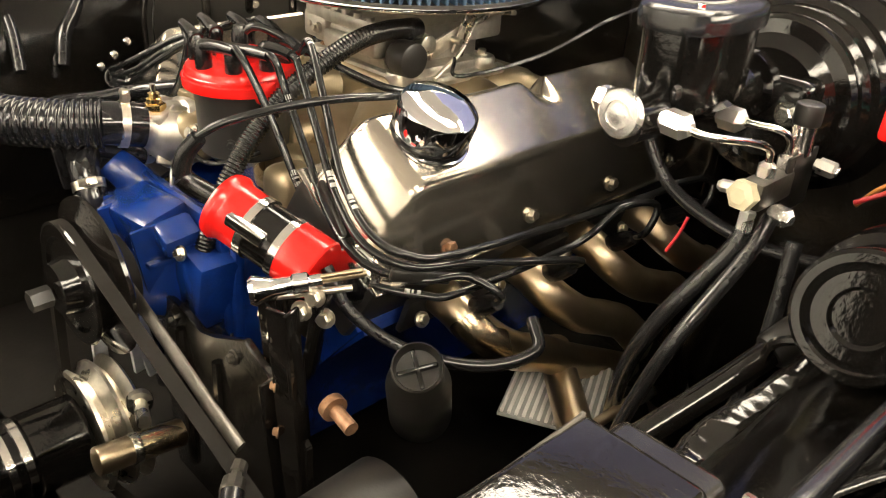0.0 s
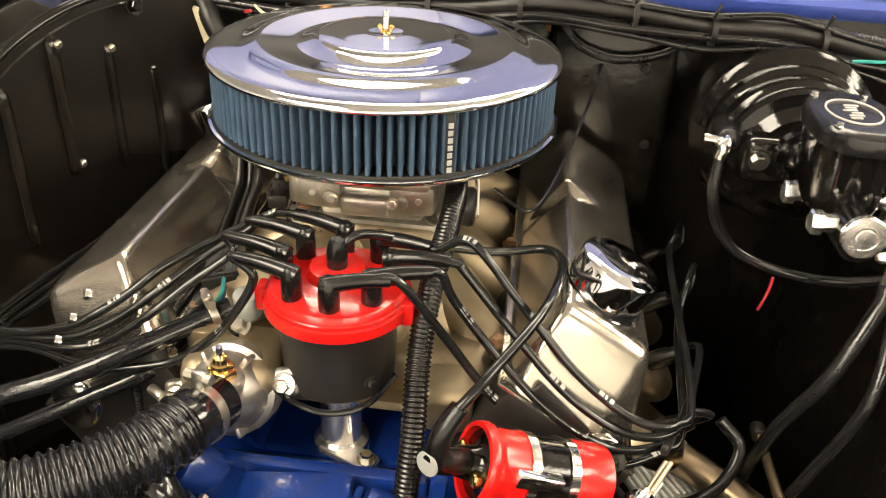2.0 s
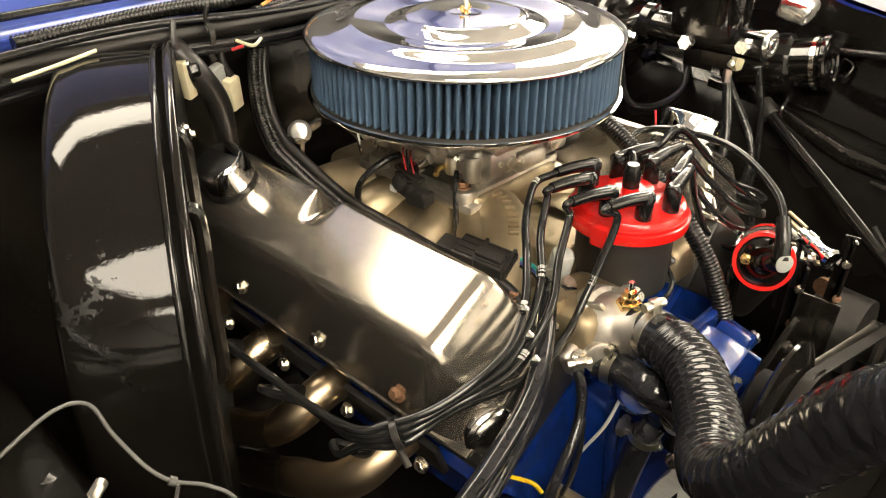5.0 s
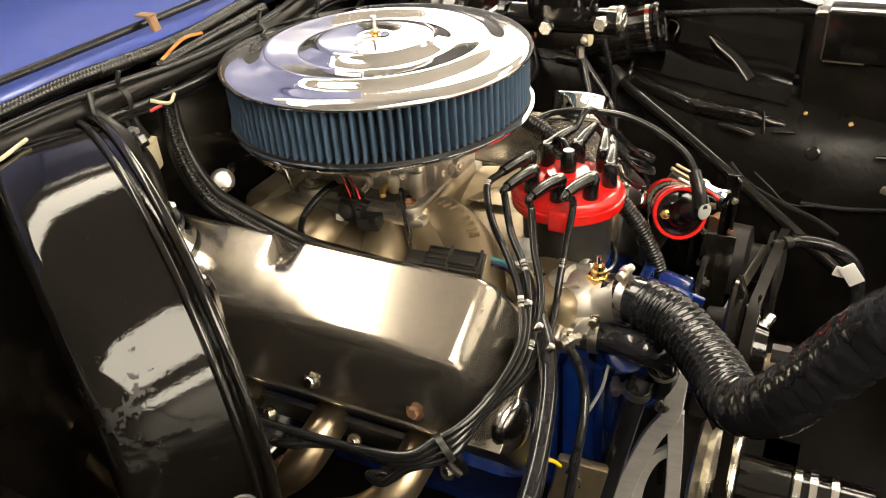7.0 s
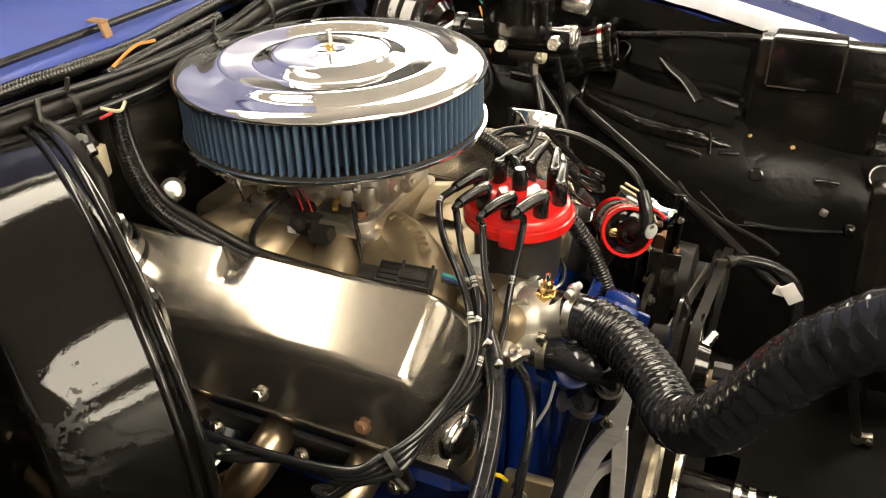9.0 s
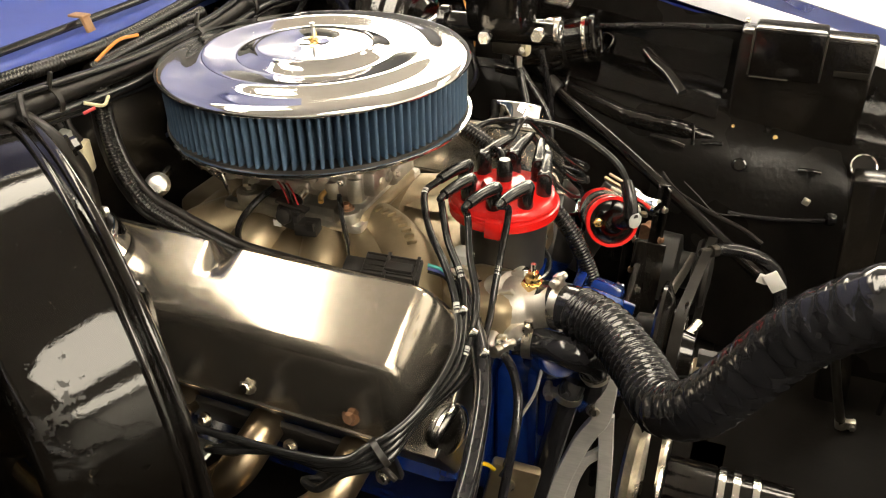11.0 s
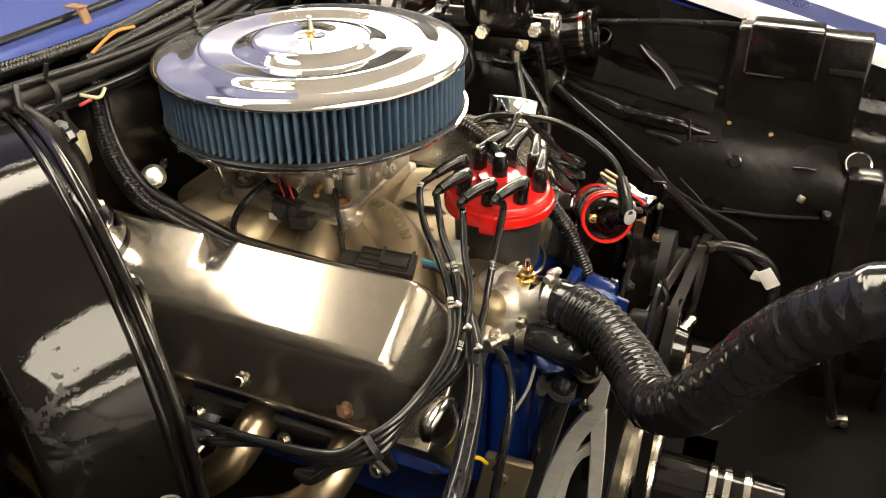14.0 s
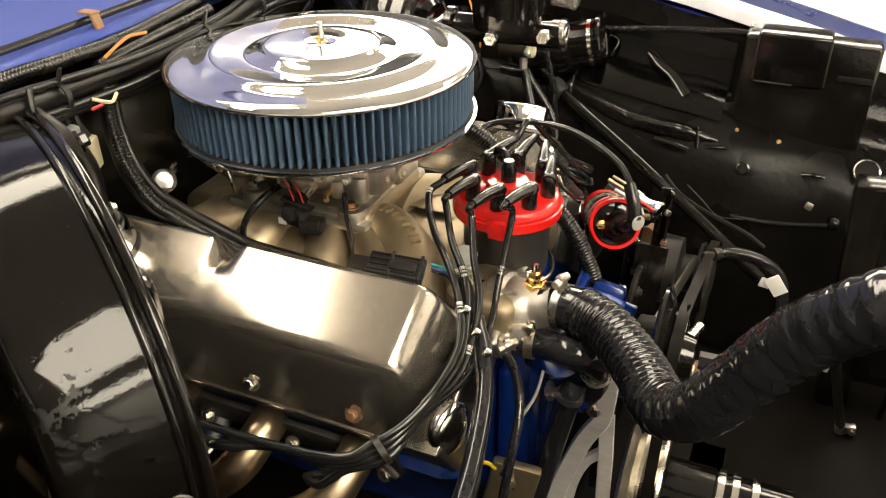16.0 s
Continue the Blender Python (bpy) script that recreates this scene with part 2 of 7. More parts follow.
def ceiling_light(x, y, w, l, z=2.50):
    t = thing("ceiling_light", "long hanging light panel with glowing white diffuser", "ceiling light", (x, y, z), "ceiling lights")
    bm = bmesh.new()
    box(bm, (w, l, 0.008), pose(x, y, z), 0.002)
    part("diffuser", bm, LAMP, t, "glowing white diffuser")
    bm = bmesh.new()
    box(bm, (w + 0.03, l + 0.03, 0.04), pose(x, y, z + 0.025), 0.006)
    part("housing", bm, GREY_PLASTIC, t)
    # added glow on top of the housing, only to brighten the ceiling
    bm = bmesh.new()
    box(bm, (w, l, 0.006), pose(x, y, z + 0.050), 0.002)
    part("ceiling_fill", bm, CEILING_FILL, t, "added glowing sheet that brightens the ceiling")
    for s in (-0.4, 0.4):
        bm = bmesh.new()
        cyl(bm, (x + s * w, y, z + 0.05), (0, 0, 1), 0.008, 2.79 - z - 0.02, 10)
        part("hanger", bm, CEILING, t)
    return t


ceiling_light(-0.1, 0.840, 1.7, 0.34)
ceiling_light(0.95, 1.44, 1.3, 0.45)
ceiling_light(-1.15, -1.60, 1.3, 1.25)
# this small panel is added fill light for the driver side apron
ceiling_light(1.75, -1.0, 0.5, 0.9)
ceiling_light(2.0, -3.3, 1.6, 0.7)
ceiling_light(-1.5, -3.3, 1.6, 0.7)
ceiling_light(3.6, -0.6, 0.9, 1.8)
ceiling_light(3.6, 1.5, 2.3, 2.2)


SHELL_BLACK = material("glossy shell paint", (0.0045, 0.0038, 0.0032), 0.045, 0.0, 0.3, 25, 0.07, 260, rough_vary=0.2)
nt = SHELL_BLACK.node_tree
tc = nt.nodes.new("ShaderNodeTexCoord")
ns = nt.nodes.new("ShaderNodeTexNoise")
ns.inputs["Scale"].default_value = 55.0
ns.inputs["Detail"].default_value = 9.0
ns.inputs["Roughness"].default_value = 0.7
nt.links.new(tc.outputs["Object"], ns.inputs["Vector"])
mr = nt.nodes.new("ShaderNodeMapRange")
mr.inputs["From Min"].default_value, mr.inputs["From Max"].default_value = 0.655, 0.685
mr.inputs["To Min"].default_value, mr.inputs["To Max"].default_value = 0.045, 0.45
# one ragged rougher patch low on the shell, and scattered dull specks
geo = nt.nodes.new("ShaderNodeNewGeometry")
far = nt.nodes.new("ShaderNodeVectorMath")
far.operation = "DISTANCE"
far.inputs[1].default_value = (-0.492, -0.072, 0.988)
nt.links.new(geo.outputs["Position"], far.inputs[0])
near = nt.nodes.new("ShaderNodeMapRange")
near.inputs["From Min"].default_value, near.inputs["From Max"].default_value = 0.010, 0.055
near.inputs["To Min"].default_value, near.inputs["To Max"].default_value = 0.15, 0.0
nt.links.new(far.outputs["Value"], near.inputs["Value"])
both = nt.nodes.new("ShaderNodeMath")
both.operation = "ADD"
nt.links.new(ns.outputs["Fac"], both.inputs[0])
nt.links.new(near.outputs[0], both.inputs[1])
nt.links.new(both.outputs[0], mr.inputs["Value"])
nt.links.new(mr.outputs[0], nt.nodes["Principled BSDF"].inputs["Roughness"])
# whitish colour standing in for glare on the blue fender lip
EDGE_GLARE = material("pale edge glare", (0.70, 0.72, 0.80), 0.3, 0.0, 0.12, 20, 0.05, 80, coat=0.5)
DULL_STEEL = material("oily dull steel", (0.10, 0.092, 0.08), 0.42, 0.9, 0.2, 70, 0.2, 300, dirt=(0.05, 0.042, 0.032), dirt_amount=0.5)
LEAD_GREY = material("grey lead sleeve", (0.07, 0.067, 0.064), 0.35, 0.0, 0.15, 80)
APRON_BLACK = material("wrinkled gloss black", (0.011, 0.0096, 0.0083), 0.25, 0.0, 0.3, 25, 0.9, 70, dirt=(0.016, 0.013, 0.010), dirt_amount=0.4, rough_vary=0.3)
BAR_ALLOY = material("milled alloy bar", (0.78, 0.76, 0.73), 0.36, 0.5, 0.10, 60, 0.15, 400, stretch=(1, 1, 6))
SHELL_BLACK.node_tree.nodes["Principled BSDF"].inputs["Specular IOR Level"].default_value = 0.33
TRAY_BLACK = material("flat black coat", (0.010, 0.0086, 0.0072), 0.6, 0.0, 0.3, 20, 0.3, 120)
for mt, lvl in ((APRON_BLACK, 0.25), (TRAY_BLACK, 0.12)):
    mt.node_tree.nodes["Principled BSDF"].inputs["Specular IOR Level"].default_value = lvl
WALL_BLACK = material("side wall black", (0.0055, 0.0046, 0.0038), 0.34, 0.0, 0.3, 18, 0.3, 110, dirt=(0.012, 0.0095, 0.007), dirt_amount=0.5)

# ---- the car's bay: firewall, cowl, hood, aprons ----
bm = bmesh.new()
box(bm, (1.75, 0.012, 0.72), pose(0, 0.275, 0.74), 0.004)
firewall = solid("firewall", bm, PANEL_BLACK, "black painted steel firewall behind the engine", "firewall", kind="structure")
bm = bmesh.new()
box(bm, (0.16, 0.05, 0.30), pose(0.245, 0.245, 0.93), 0.012, 3)
part("raised_panel", bm, PANEL_BLACK, firewall)
bm = bmesh.new()
tube(bm, [(0.17, 0.225, 1.075), (0.2, 0.21, 1.045), (0.25, 0.205, 1.032), (0.31, 0.21, 1.045), (0.335, 0.225, 1.075)], 0.006)
part("grommet_seal", bm, RUBBER, firewall, "brown-black rubber seal strip")
for x, z in ((0.215, 1.0), (0.285, 1.02), (0.3, 0.92)):
    hexbolt(firewall, (x, 0.218, z), (0, -1, 0), 0.007, DULL_BLACK)

# cowl: a blue sheet with a rolled front lip
cowl = thing("cowl", "blue painted cowl panel with scuffed lip above firewall", "cowl", (0, 0.25, 1.1), kind="structure")
bm = bmesh.new()
prof = [(0.236, 1.090), (0.230, 1.098), (0.230, 1.106), (0.237, 1.112), (0.25, 1.113), (0.27, 1.106), (0.285, 1.108), (0.33, 1.118), (0.60, 1.16), (0.60, 1.15), (0.30, 1.10), (0.25, 1.09)]
rows = [[bm.verts.new((x, y, z)) for y, z in prof] for x in [(-0.95 + 0.1 * i) for i in range(20)]]
for a, b in zip(rows, rows[1:]):
    for i in range(len(prof)):
        j = (i + 1) % len(prof)
        bm.faces.new((a[i], a[j], b[j], b[i]))
bm.faces.new(rows[0])
bm.faces.new(rows[-1][::-1])
part("panel", bm, BODY_BLUE, cowl)
bm = bmesh.new()
tube(bm, [(-0.9, 0.262, 1.118), (-0.5, 0.26, 1.12), (-0.1, 0.262, 1.118), (0.3, 0.262, 1.119), (0.9, 0.262, 1.118)], 0.0048, 10, 10, 0.8)
part("weatherstrip", bm, RUBBER, cowl, "dark rubber weatherstrip along the lip")
bm = bmesh.new()
box(bm, (0.014, 0.004, 0.026), pose(-0.085, 0.243, 1.117, -20, 5, 10), 0.001)
box(bm, (0.014, 0.022, 0.003), pose(-0.085, 0.254, 1.129), 0.001)
part("clip", bm, TAN_CLIP, cowl, "tan metal cable clip")
bm = bmesh.new()
tube(bm, [(0.42, 0.5, 1.18), (0.52, 0.42, 1.165), (0.6, 0.33, 1.13), (0.63, 0.27, 1.115), (0.62, 0.24, 1.09)], 0.005)
part("washer_hose", bm, TAPE, cowl, "thin brownish washer hose")

# raised hood behind the cowl
hood = thing("hood", "raised hood with pale blue ribbed underside", "hood", (0, 0.62, 1.17), kind="structure")
hm = pose(0, 0.62, 1.17, 86, 0, 0)
bm = bmesh.new()
box(bm, (1.84, 0.64, 0.02), hm @ pose(0, 0.32, 0), 0.006)
part("skin", bm, HOOD_BLUE, hood)
# added strip, unseen: darkens the hood base in the lid's reflection
bm = bmesh.new()
box(bm, (1.80, 0.125, 0.016), hm @ pose(0, 0.065, 0.016), 0.006)
part("shade_strip", bm, DULL_BLACK, hood, "added dull black strip for the shaded hood base")
for x in (-0.6, 0.0, 0.6):
    bm = bmesh.new()
    box(bm, (0.09, 0.48, 0.022), hm @ pose(x, 0.37, 0.02), 0.008)
    part("rib", bm, HOOD_BLUE, hood)

# passenger side: ribbed heater plenum with a curved outer shell
AC, AU, AN = V(-0.3235, 0.0944, 0.880), V(0.4897, 0.8719, 0), V(0.8719, -0.4897, 0)
ARH, ARZ = 0.252, 0.218


def arch_at(a, out=0.0, grow=0.0):
    """A point of the arch: a radians forward of its crest, out metres towards the wheel."""
    if a <= 1.5:
        p = AC - AU * ((ARH + grow) * math.sin(a)) + V(0, 0, (ARZ + grow) * math.cos(a))
    else:
        p = arch_at(1.5, 0, grow) - V(0, 0, (a - 1.5) * 0.282)
    return p - AN * out


plenum = thing("wheel_arch", "glossy black arched inner wheel housing with flanged ribbed side", "wheel arch", (-0.4, 0.1, 0.5), kind="structure")
ANG = [-0.45 + 0.05 * i for i in range(62)]
bm = bmesh.new()
cols = [[bm.verts.new(arch_at(a, o, g)) for a in ANG] for o, g in ((0.0, 0.0), (0.025, 0.001), (0.06, 0.001), (0.080, -0.001), (0.087, -0.004), (0.091, -0.012), (0.092, -0.06))]
for a, b in zip(cols, cols[1:]):
    for i in range(len(ANG) - 1):
        bm.faces.new((a[i], a[i + 1], b[i + 1], b[i]))
part("shell", bm, SHELL_BLACK, plenum, "mirror-glossy curved black shell", 60)
line = [arch_at(a) for a in ANG]
bm = bmesh.new()
rows = []
for p in line:
    rows.append((bm.verts.new(p + AN * 0.0165), bm.verts.new(V(-0.235, 0.215, min(p.z, 1.06)))))
for a, b in zip(rows, rows[1:]):
    if (a[0].co - b[0].co).length > 1e-4:
        bm.faces.new((a[0], a[1], b[1], b[0]))
part("side_wall", bm, WALL_BLACK, plenum, "black ribbed side wall")
bm = bmesh.new()
sweep(bm, [arch_at(a, -0.001, 0.002) for a in ANG], 0.0035, 10)
sweep(bm, [arch_at(a, -0.0135, 0.003) for a in ANG], 0.0048, 10)
rows = [[bm.verts.new(arch_at(a, o, g)) for o, g in ((0.0, 0.001), (-0.004, -0.004), (-0.009, -0.003), (-0.013, 0.0), (-0.0175, -0.010))] for a in ANG]
for a, b in zip(rows, rows[1:]):
    for i in range(4):
        bm.faces.new((a[i], a[i + 1], b[i + 1], b[i]))
part("flange", bm, GLOSS_BLACK, plenum, "rolled black flange along the arch")
for x, y, z0, z1 in ((-0.327, 0.056, 1.035, 0.91), (-0.355, -0.003, 1.055, 0.925), (-0.383, -0.06, 1.014, 0.86), (-0.300, 0.105, 1.0, 0.88)):
    bm = bmesh.new()
    tube(bm, [V(x, y, z0 + 0.012) - AN * 0.008, V(x, y, z0), V(x, y, (z0 + z1) / 2), V(x, y, z1), V(x, y, z1 - 0.012) - AN * 0.008], 0.0065, 4, 8)
    part("rib", bm, PANEL_BLACK, plenum)
hexbolt(plenum, (-0.350, 0.004, 0.924), (0.9, -0.4, 0), 0.006, POLISH)
hexbolt(plenum, (-0.298, 0.075, 1.087), (0.8, -0.5, 0.2), 0.011, GLOSS_BLACK)
hexbolt(plenum, (-0.322, 0.058, 1.043), (0.9, -0.4, 0), 0.005, ZINC)
hexbolt(plenum, (-0.348, -0.002, 1.062), (0.9, -0.4, 0), 0.005, ZINC)

# passenger side apron beyond the arch, and the fender
apron_w = thing("inner_fender", "black painted inner fender apron with seams", "inner fender", (-0.7, 0, 0.6), kind="structure")
bm = bmesh.new()
ys = [-0.75, -0.5, -0.25, -0.1, 0.05, 0.27]
rows = [[bm.verts.new((x, y, z + 0.02 * math.sin(3 * y))) for x, z in ((-0.52, 0.62), (-0.53, 0.86), (-0.56, 0.945), (-0.64, 0.965), (-0.72, 0.99), (-0.735, 1.03))] for y in ys]
for a, b in zip(rows, rows[1:]):
    for i in range(5):
        bm.faces.new((a[i], a[i + 1], b[i + 1], b[i]))
bmesh.ops.solidify(bm, geom=list(bm.faces), thickness=0.004)
part("apron", bm, PANEL_BLACK, apron_w, angle=60)
bm = bmesh.new()
tube(bm, [(-0.535, 0.02, 0.985), (-0.6, 0.03, 0.99), (-0.7, 0.04, 1.01)], 0.005)
part("seam", bm, PANEL_BLACK, apron_w)
bm = bmesh.new()
tube(bm, [(-0.57, 0.08, 1.01), (-0.575, 0.06, 1.03), (-0.6, 0.05, 1.035), (-0.615, 0.06, 1.015), (-0.6, 0.08, 1.0)], 0.005)
part("latch_hook", bm, GLOSS_BLACK, apron_w)


def fender(name, s, zr):
    t = thing(name, "blue painted outer fender with rolled inner edge", "fender", (0.85 * s, 0, 0.5), kind="structure")
    bm = bmesh.new()
    rows = []
    for y, z in zr:
        rows.append([bm.verts.new(p) for p in ((0.735 * s, y, z - 0.03), (0.735 * s, y, z), (0.745 * s, y, z + 0.005), (0.76 * s, y, z), (0.83 * s, y, z + 0.012), (0.93 * s, y, z - 0.01), (0.985 * s, y, z - 0.06), (1.0 * s, y, z - 0.2), (1.0 * s, y, 0.45))])
    for a, b in zip(rows, rows[1:]):
        for i in range(8):
            bm.faces.new((a[i], a[i + 1], b[i + 1], b[i]))
    bmesh.ops.solidify(bm, geom=list(bm.faces), thickness=0.003)
    part("skin", bm, BODY_BLUE, t, angle=50)
    # pale strip over the rolled edge: the lip's glare, put into colour
    bm = bmesh.new()
    rows = [[bm.verts.new(p) for p in ((0.722 * s, y, z - 0.020), (0.7235 * s, y, z - 0.002), (0.731 * s, y, z + 0.005), (0.744 * s, y, z + 0.0095), (0.762 * s, y, z + 0.005), (0.762 * s, y, z + 0.002))] for y, z in zr]
    for a, b in zip(rows, rows[1:]):
        for i in range(5):
            bm.faces.new((a[i], a[i + 1], b[i + 1], b[i]))
    part("glare_strip", bm, EDGE_GLARE, t, "rolled edge coloured pale for its glare", angle=50)
    return t


fender("fender_east", 1, [(0.27, 1.09), (0.1, 1.07), (-0.1, 1.045), (-0.3, 1.01), (-0.5, 0.965), (-0.7, 0.915), (-0.95, 0.85)])
fender("fender_west", -1, [(0.27, 1.09), (0.1, 1.07), (-0.1, 1.045), (-0.3, 1.01), (-0.5, 0.965), (-0.7, 0.915), (-0.95, 0.85)])

# driver side apron
apron_e = thing("inner_fender", "black painted inner fender apron with brackets and holes", "inner fender", (0.66, 0, 0.6), kind="structure")
bm = bmesh.new()
prof = [(0.50, 0.50), (0.515, 0.58), (0.53, 0.66), (0.545, 0.73), (0.56, 0.79), (0.575, 0.825), (0.595, 0.853), (0.62, 0.875), (0.65, 0.89), (0.685, 0.90), (0.708, 0.92), (0.72, 0.965), (0.73, 1.01)]
rows = []
for k in range(60):
    y = 0.27 - k * 0.02
    fall = 0.09 * max(0.0, (-0.1 - y)) / 0.6
    row = []
    for x, z in prof:
        lump = 0.010 * noise.noise(V(x * 14, y * 9, z * 14)) + 0.004 * noise.noise(V(x * 40, y * 30, z * 40))
        row.append(bm.verts.new((x + lump, y, z - fall + lump * 0.6)))
    rows.append(row)
for a, b in zip(rows, rows[1:]):
    for i in range(len(prof) - 1):
        bm.faces.new((a[i], a[i + 1], b[i + 1], b[i]))
bmesh.ops.solidify(bm, geom=list(bm.faces), thickness=0.004)
part("apron", bm, APRON_BLACK, apron_e, "lumpy glossy black painted apron", angle=60)
bm = bmesh.new()
prof = [(0.612, 0.874), (0.622, 0.884), (0.635, 0.891), (0.650, 0.898), (0.667, 0.903), (0.683, 0.909), (0.696, 0.918), (0.704, 0.93), (0.711, 0.95), (0.716, 0.975)]
rows = []
for k in range(66):
    y = 0.25 - k * 0.01
    fall = 0.09 * max(0.0, (-0.1 - y)) / 0.6
    row = []
    for x, z in prof:
        lump = 0.008 * noise.noise(V(x * 14, y * 9, z * 14)) + 0.0016 * noise.noise(V(x * 45, y * 24, z * 45))
        row.append(bm.verts.new((x + lump * 0.7, y, z - fall + lump * 0.8)))
    rows.append(row)
for a, b in zip(rows, rows[1:]):
    for i in range(len(prof) - 1):
        bm.faces.new((a[i], a[i + 1], b[i + 1], b[i]))
bmesh.ops.solidify(bm, geom=list(bm.faces), thickness=0.003)
part("upper_ledge", bm, GLOSS_BLACK, apron_e, "lumpy mirror-glossy upper ledge", angle=70)
for (y, z) in ((-0.43, 0.80), (-0.50, 0.79)):
    hexbolt(apron_e, (0.615, y, z + 0.015), (-0.8, 0, 0.6), 0.007, BRASS)
for x, y, z, r in ((0.568, -0.453, 0.768, 0.0085),):
    bm = bmesh.new()
    lathe(bm, [(r, 0), (r + 0.0025, 0.0005), (r + 0.003, 0.002), (r, 0.003)], axis((x, y, z), (-0.9, 0, 0.43)), 20, closed=True)
    part("hole_rim", bm, GLOSS_BLACK, apron_e)
    bm = bmesh.new()
    cyl(bm, (x, y, z), (-0.9, 0, 0.43), r + 0.0005, 0.0015, 20)
    part("hole", bm, TRAY_BLACK, apron_e)
# a flat stay, creases and studs pressed into the apron
for pts, r, sq, nm in (([(0.704, -0.254, 0.905), (0.688, -0.272, 0.894), (0.668, -0.302, 0.880), (0.636, -0.334, 0.857)], 0.0105, 0.3, "stay"),
                       ([(0.590, -0.366, 0.822), (0.583, -0.369, 0.808), (0.573, -0.372, 0.790)], 0.0045, 0.6, "crease"), ([(0.572, -0.386, 0.796), (0.575, -0.402, 0.797), (0.578, -0.420, 0.797)], 0.0036, 0.6, "crease"),
                       ([(0.566, -0.30, 0.800), (0.563, -0.33, 0.797), (0.561, -0.36, 0.790)], 0.004, 0.5, "crease"), ([(0.575, -0.545, 0.772), (0.570, -0.565, 0.776), (0.572, -0.58, 0.774)], 0.0035, 0.6, "crease"),
                       ([(0.690, -0.160, 0.900), (0.682, -0.176, 0.897), (0.680, -0.190, 0.906), (0.690, -0.196, 0.922), (0.692, -0.182, 0.930), (0.690, -0.172, 0.918)], 0.0032, 1.0, "hook")):
    bm = bmesh.new()
    tube(bm, pts, r, 6, 10, sq)
    part(nm, bm, GLOSS_BLACK, apron_e)
for p, sz in (((0.630, -0.352, 0.852), 0.005), ((0.633, -0.366, 0.849), 0.004), ((0.622, -0.360, 0.842), 0.004), ((0.640, -0.405, 0.868), 0.004)):
    hexbolt(apron_e, p, (-0.8, -0.1, 0.6), sz, GLOSS_BLACK)

# relay box on the apron
rbox = thing("relay_box", "black plastic box with a cover and slot on the apron", "box", (0.66, -0.5, 0.85))
bm = bmesh.new()
box(bm, (0.052, 0.206, 0.176), pose(0.652, -0.519, 0.890), 0.006, 3)
part("body", bm, PANEL_BLACK, rbox)
bm = bmesh.new()
box(bm, (0.060, 0.112, 0.082), pose(0.649, -0.492, 0.945), 0.005, 3)
part("cover", bm, GLOSS_BLACK, rbox)
bm = bmesh.new()
box(bm, (0.004, 0.052, 0.010), pose(0.6255, -0.591, 0.923), 0.0015)
part("slot", bm, TRAY_BLACK, rbox)
for y in (-0.45, -0.58):
    bm = bmesh.new()
    box(bm, (0.075, 0.012, 0.004), pose(0.705, y, 0.925), 0.001)
    part("mount_tab", bm, PANEL_BLACK, rbox)
# worn bare edges of the cover
for a, b in (((0.6192, -0.4372, 0.984), (0.6192, -0.4372, 0.908)), ((0.6192, -0.5468, 0.984), (0.6192, -0.5468, 0.908)), ((0.6192, -0.440, 0.9052), (0.6192, -0.500, 0.9052)), ((0.6210, -0.440, 0.9852), (0.6210, -0.615, 0.9772))):
    bm = bmesh.new()
    tube(bm, [a, V(*a).lerp(V(*b), 0.4) + V(0.0003, 0, 0), b], 0.0014, 4, 8)
    part("worn_edge", bm, DULL_STEEL, rbox, "worn bare edge")
hexbolt(rbox, (0.640, -0.432, 0.960), (-0.6, 0.8, 0), 0.006, ZINC)

# radiator support and frame below
frame_t = thing("radiator_support", "black painted radiator support and frame rails", "frame", (0, -0.7, 0.3), kind="structure")
for nm, sz, at, rot in (("post", (0.05, 0.05, 0.60), (0.445, -0.660, 0.542), (-4, 0, 0)), ("post", (0.05, 0.05, 0.6), (-0.40, -0.86, 0.55), (0, 0, 0)), ("crossmember", (1.3, 0.09, 0.1), (0, -0.9, 0.40), (0, 0, 0)),
                        ("rail", (0.08, 1.45, 0.13), (0.42, -0.2, 0.36), (0, 0, 0)), ("rail", (0.08, 1.45, 0.13), (-0.42, -0.2, 0.36), (0, 0, 0)), ("crossmember", (0.85, 0.14, 0.1), (0, -0.3, 0.32), (0, 0, 0))):
    bm = bmesh.new()
    box(bm, sz, pose(*at, *rot), 0.008)
    part(nm, bm, PANEL_BLACK, frame_t)
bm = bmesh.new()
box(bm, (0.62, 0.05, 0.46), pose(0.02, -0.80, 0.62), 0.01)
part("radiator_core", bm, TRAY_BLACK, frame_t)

# added black sheets that close the bay below and in front, keeping it dark
tray = thing("bay_sheet", "added black sheets that keep the bay dark below", "splash shield", (0, -0.3, 0.3), kind="structure")
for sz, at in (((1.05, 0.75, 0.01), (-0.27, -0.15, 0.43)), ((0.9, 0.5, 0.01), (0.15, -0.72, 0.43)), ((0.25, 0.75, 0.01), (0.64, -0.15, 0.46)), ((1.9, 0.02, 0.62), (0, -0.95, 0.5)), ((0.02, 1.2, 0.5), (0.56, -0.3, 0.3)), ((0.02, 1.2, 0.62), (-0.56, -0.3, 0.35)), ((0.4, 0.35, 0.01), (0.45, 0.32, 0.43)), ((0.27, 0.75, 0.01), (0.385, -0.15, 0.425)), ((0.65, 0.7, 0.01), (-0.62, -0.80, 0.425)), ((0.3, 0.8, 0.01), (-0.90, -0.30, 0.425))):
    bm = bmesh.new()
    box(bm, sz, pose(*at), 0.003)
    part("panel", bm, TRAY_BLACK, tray)

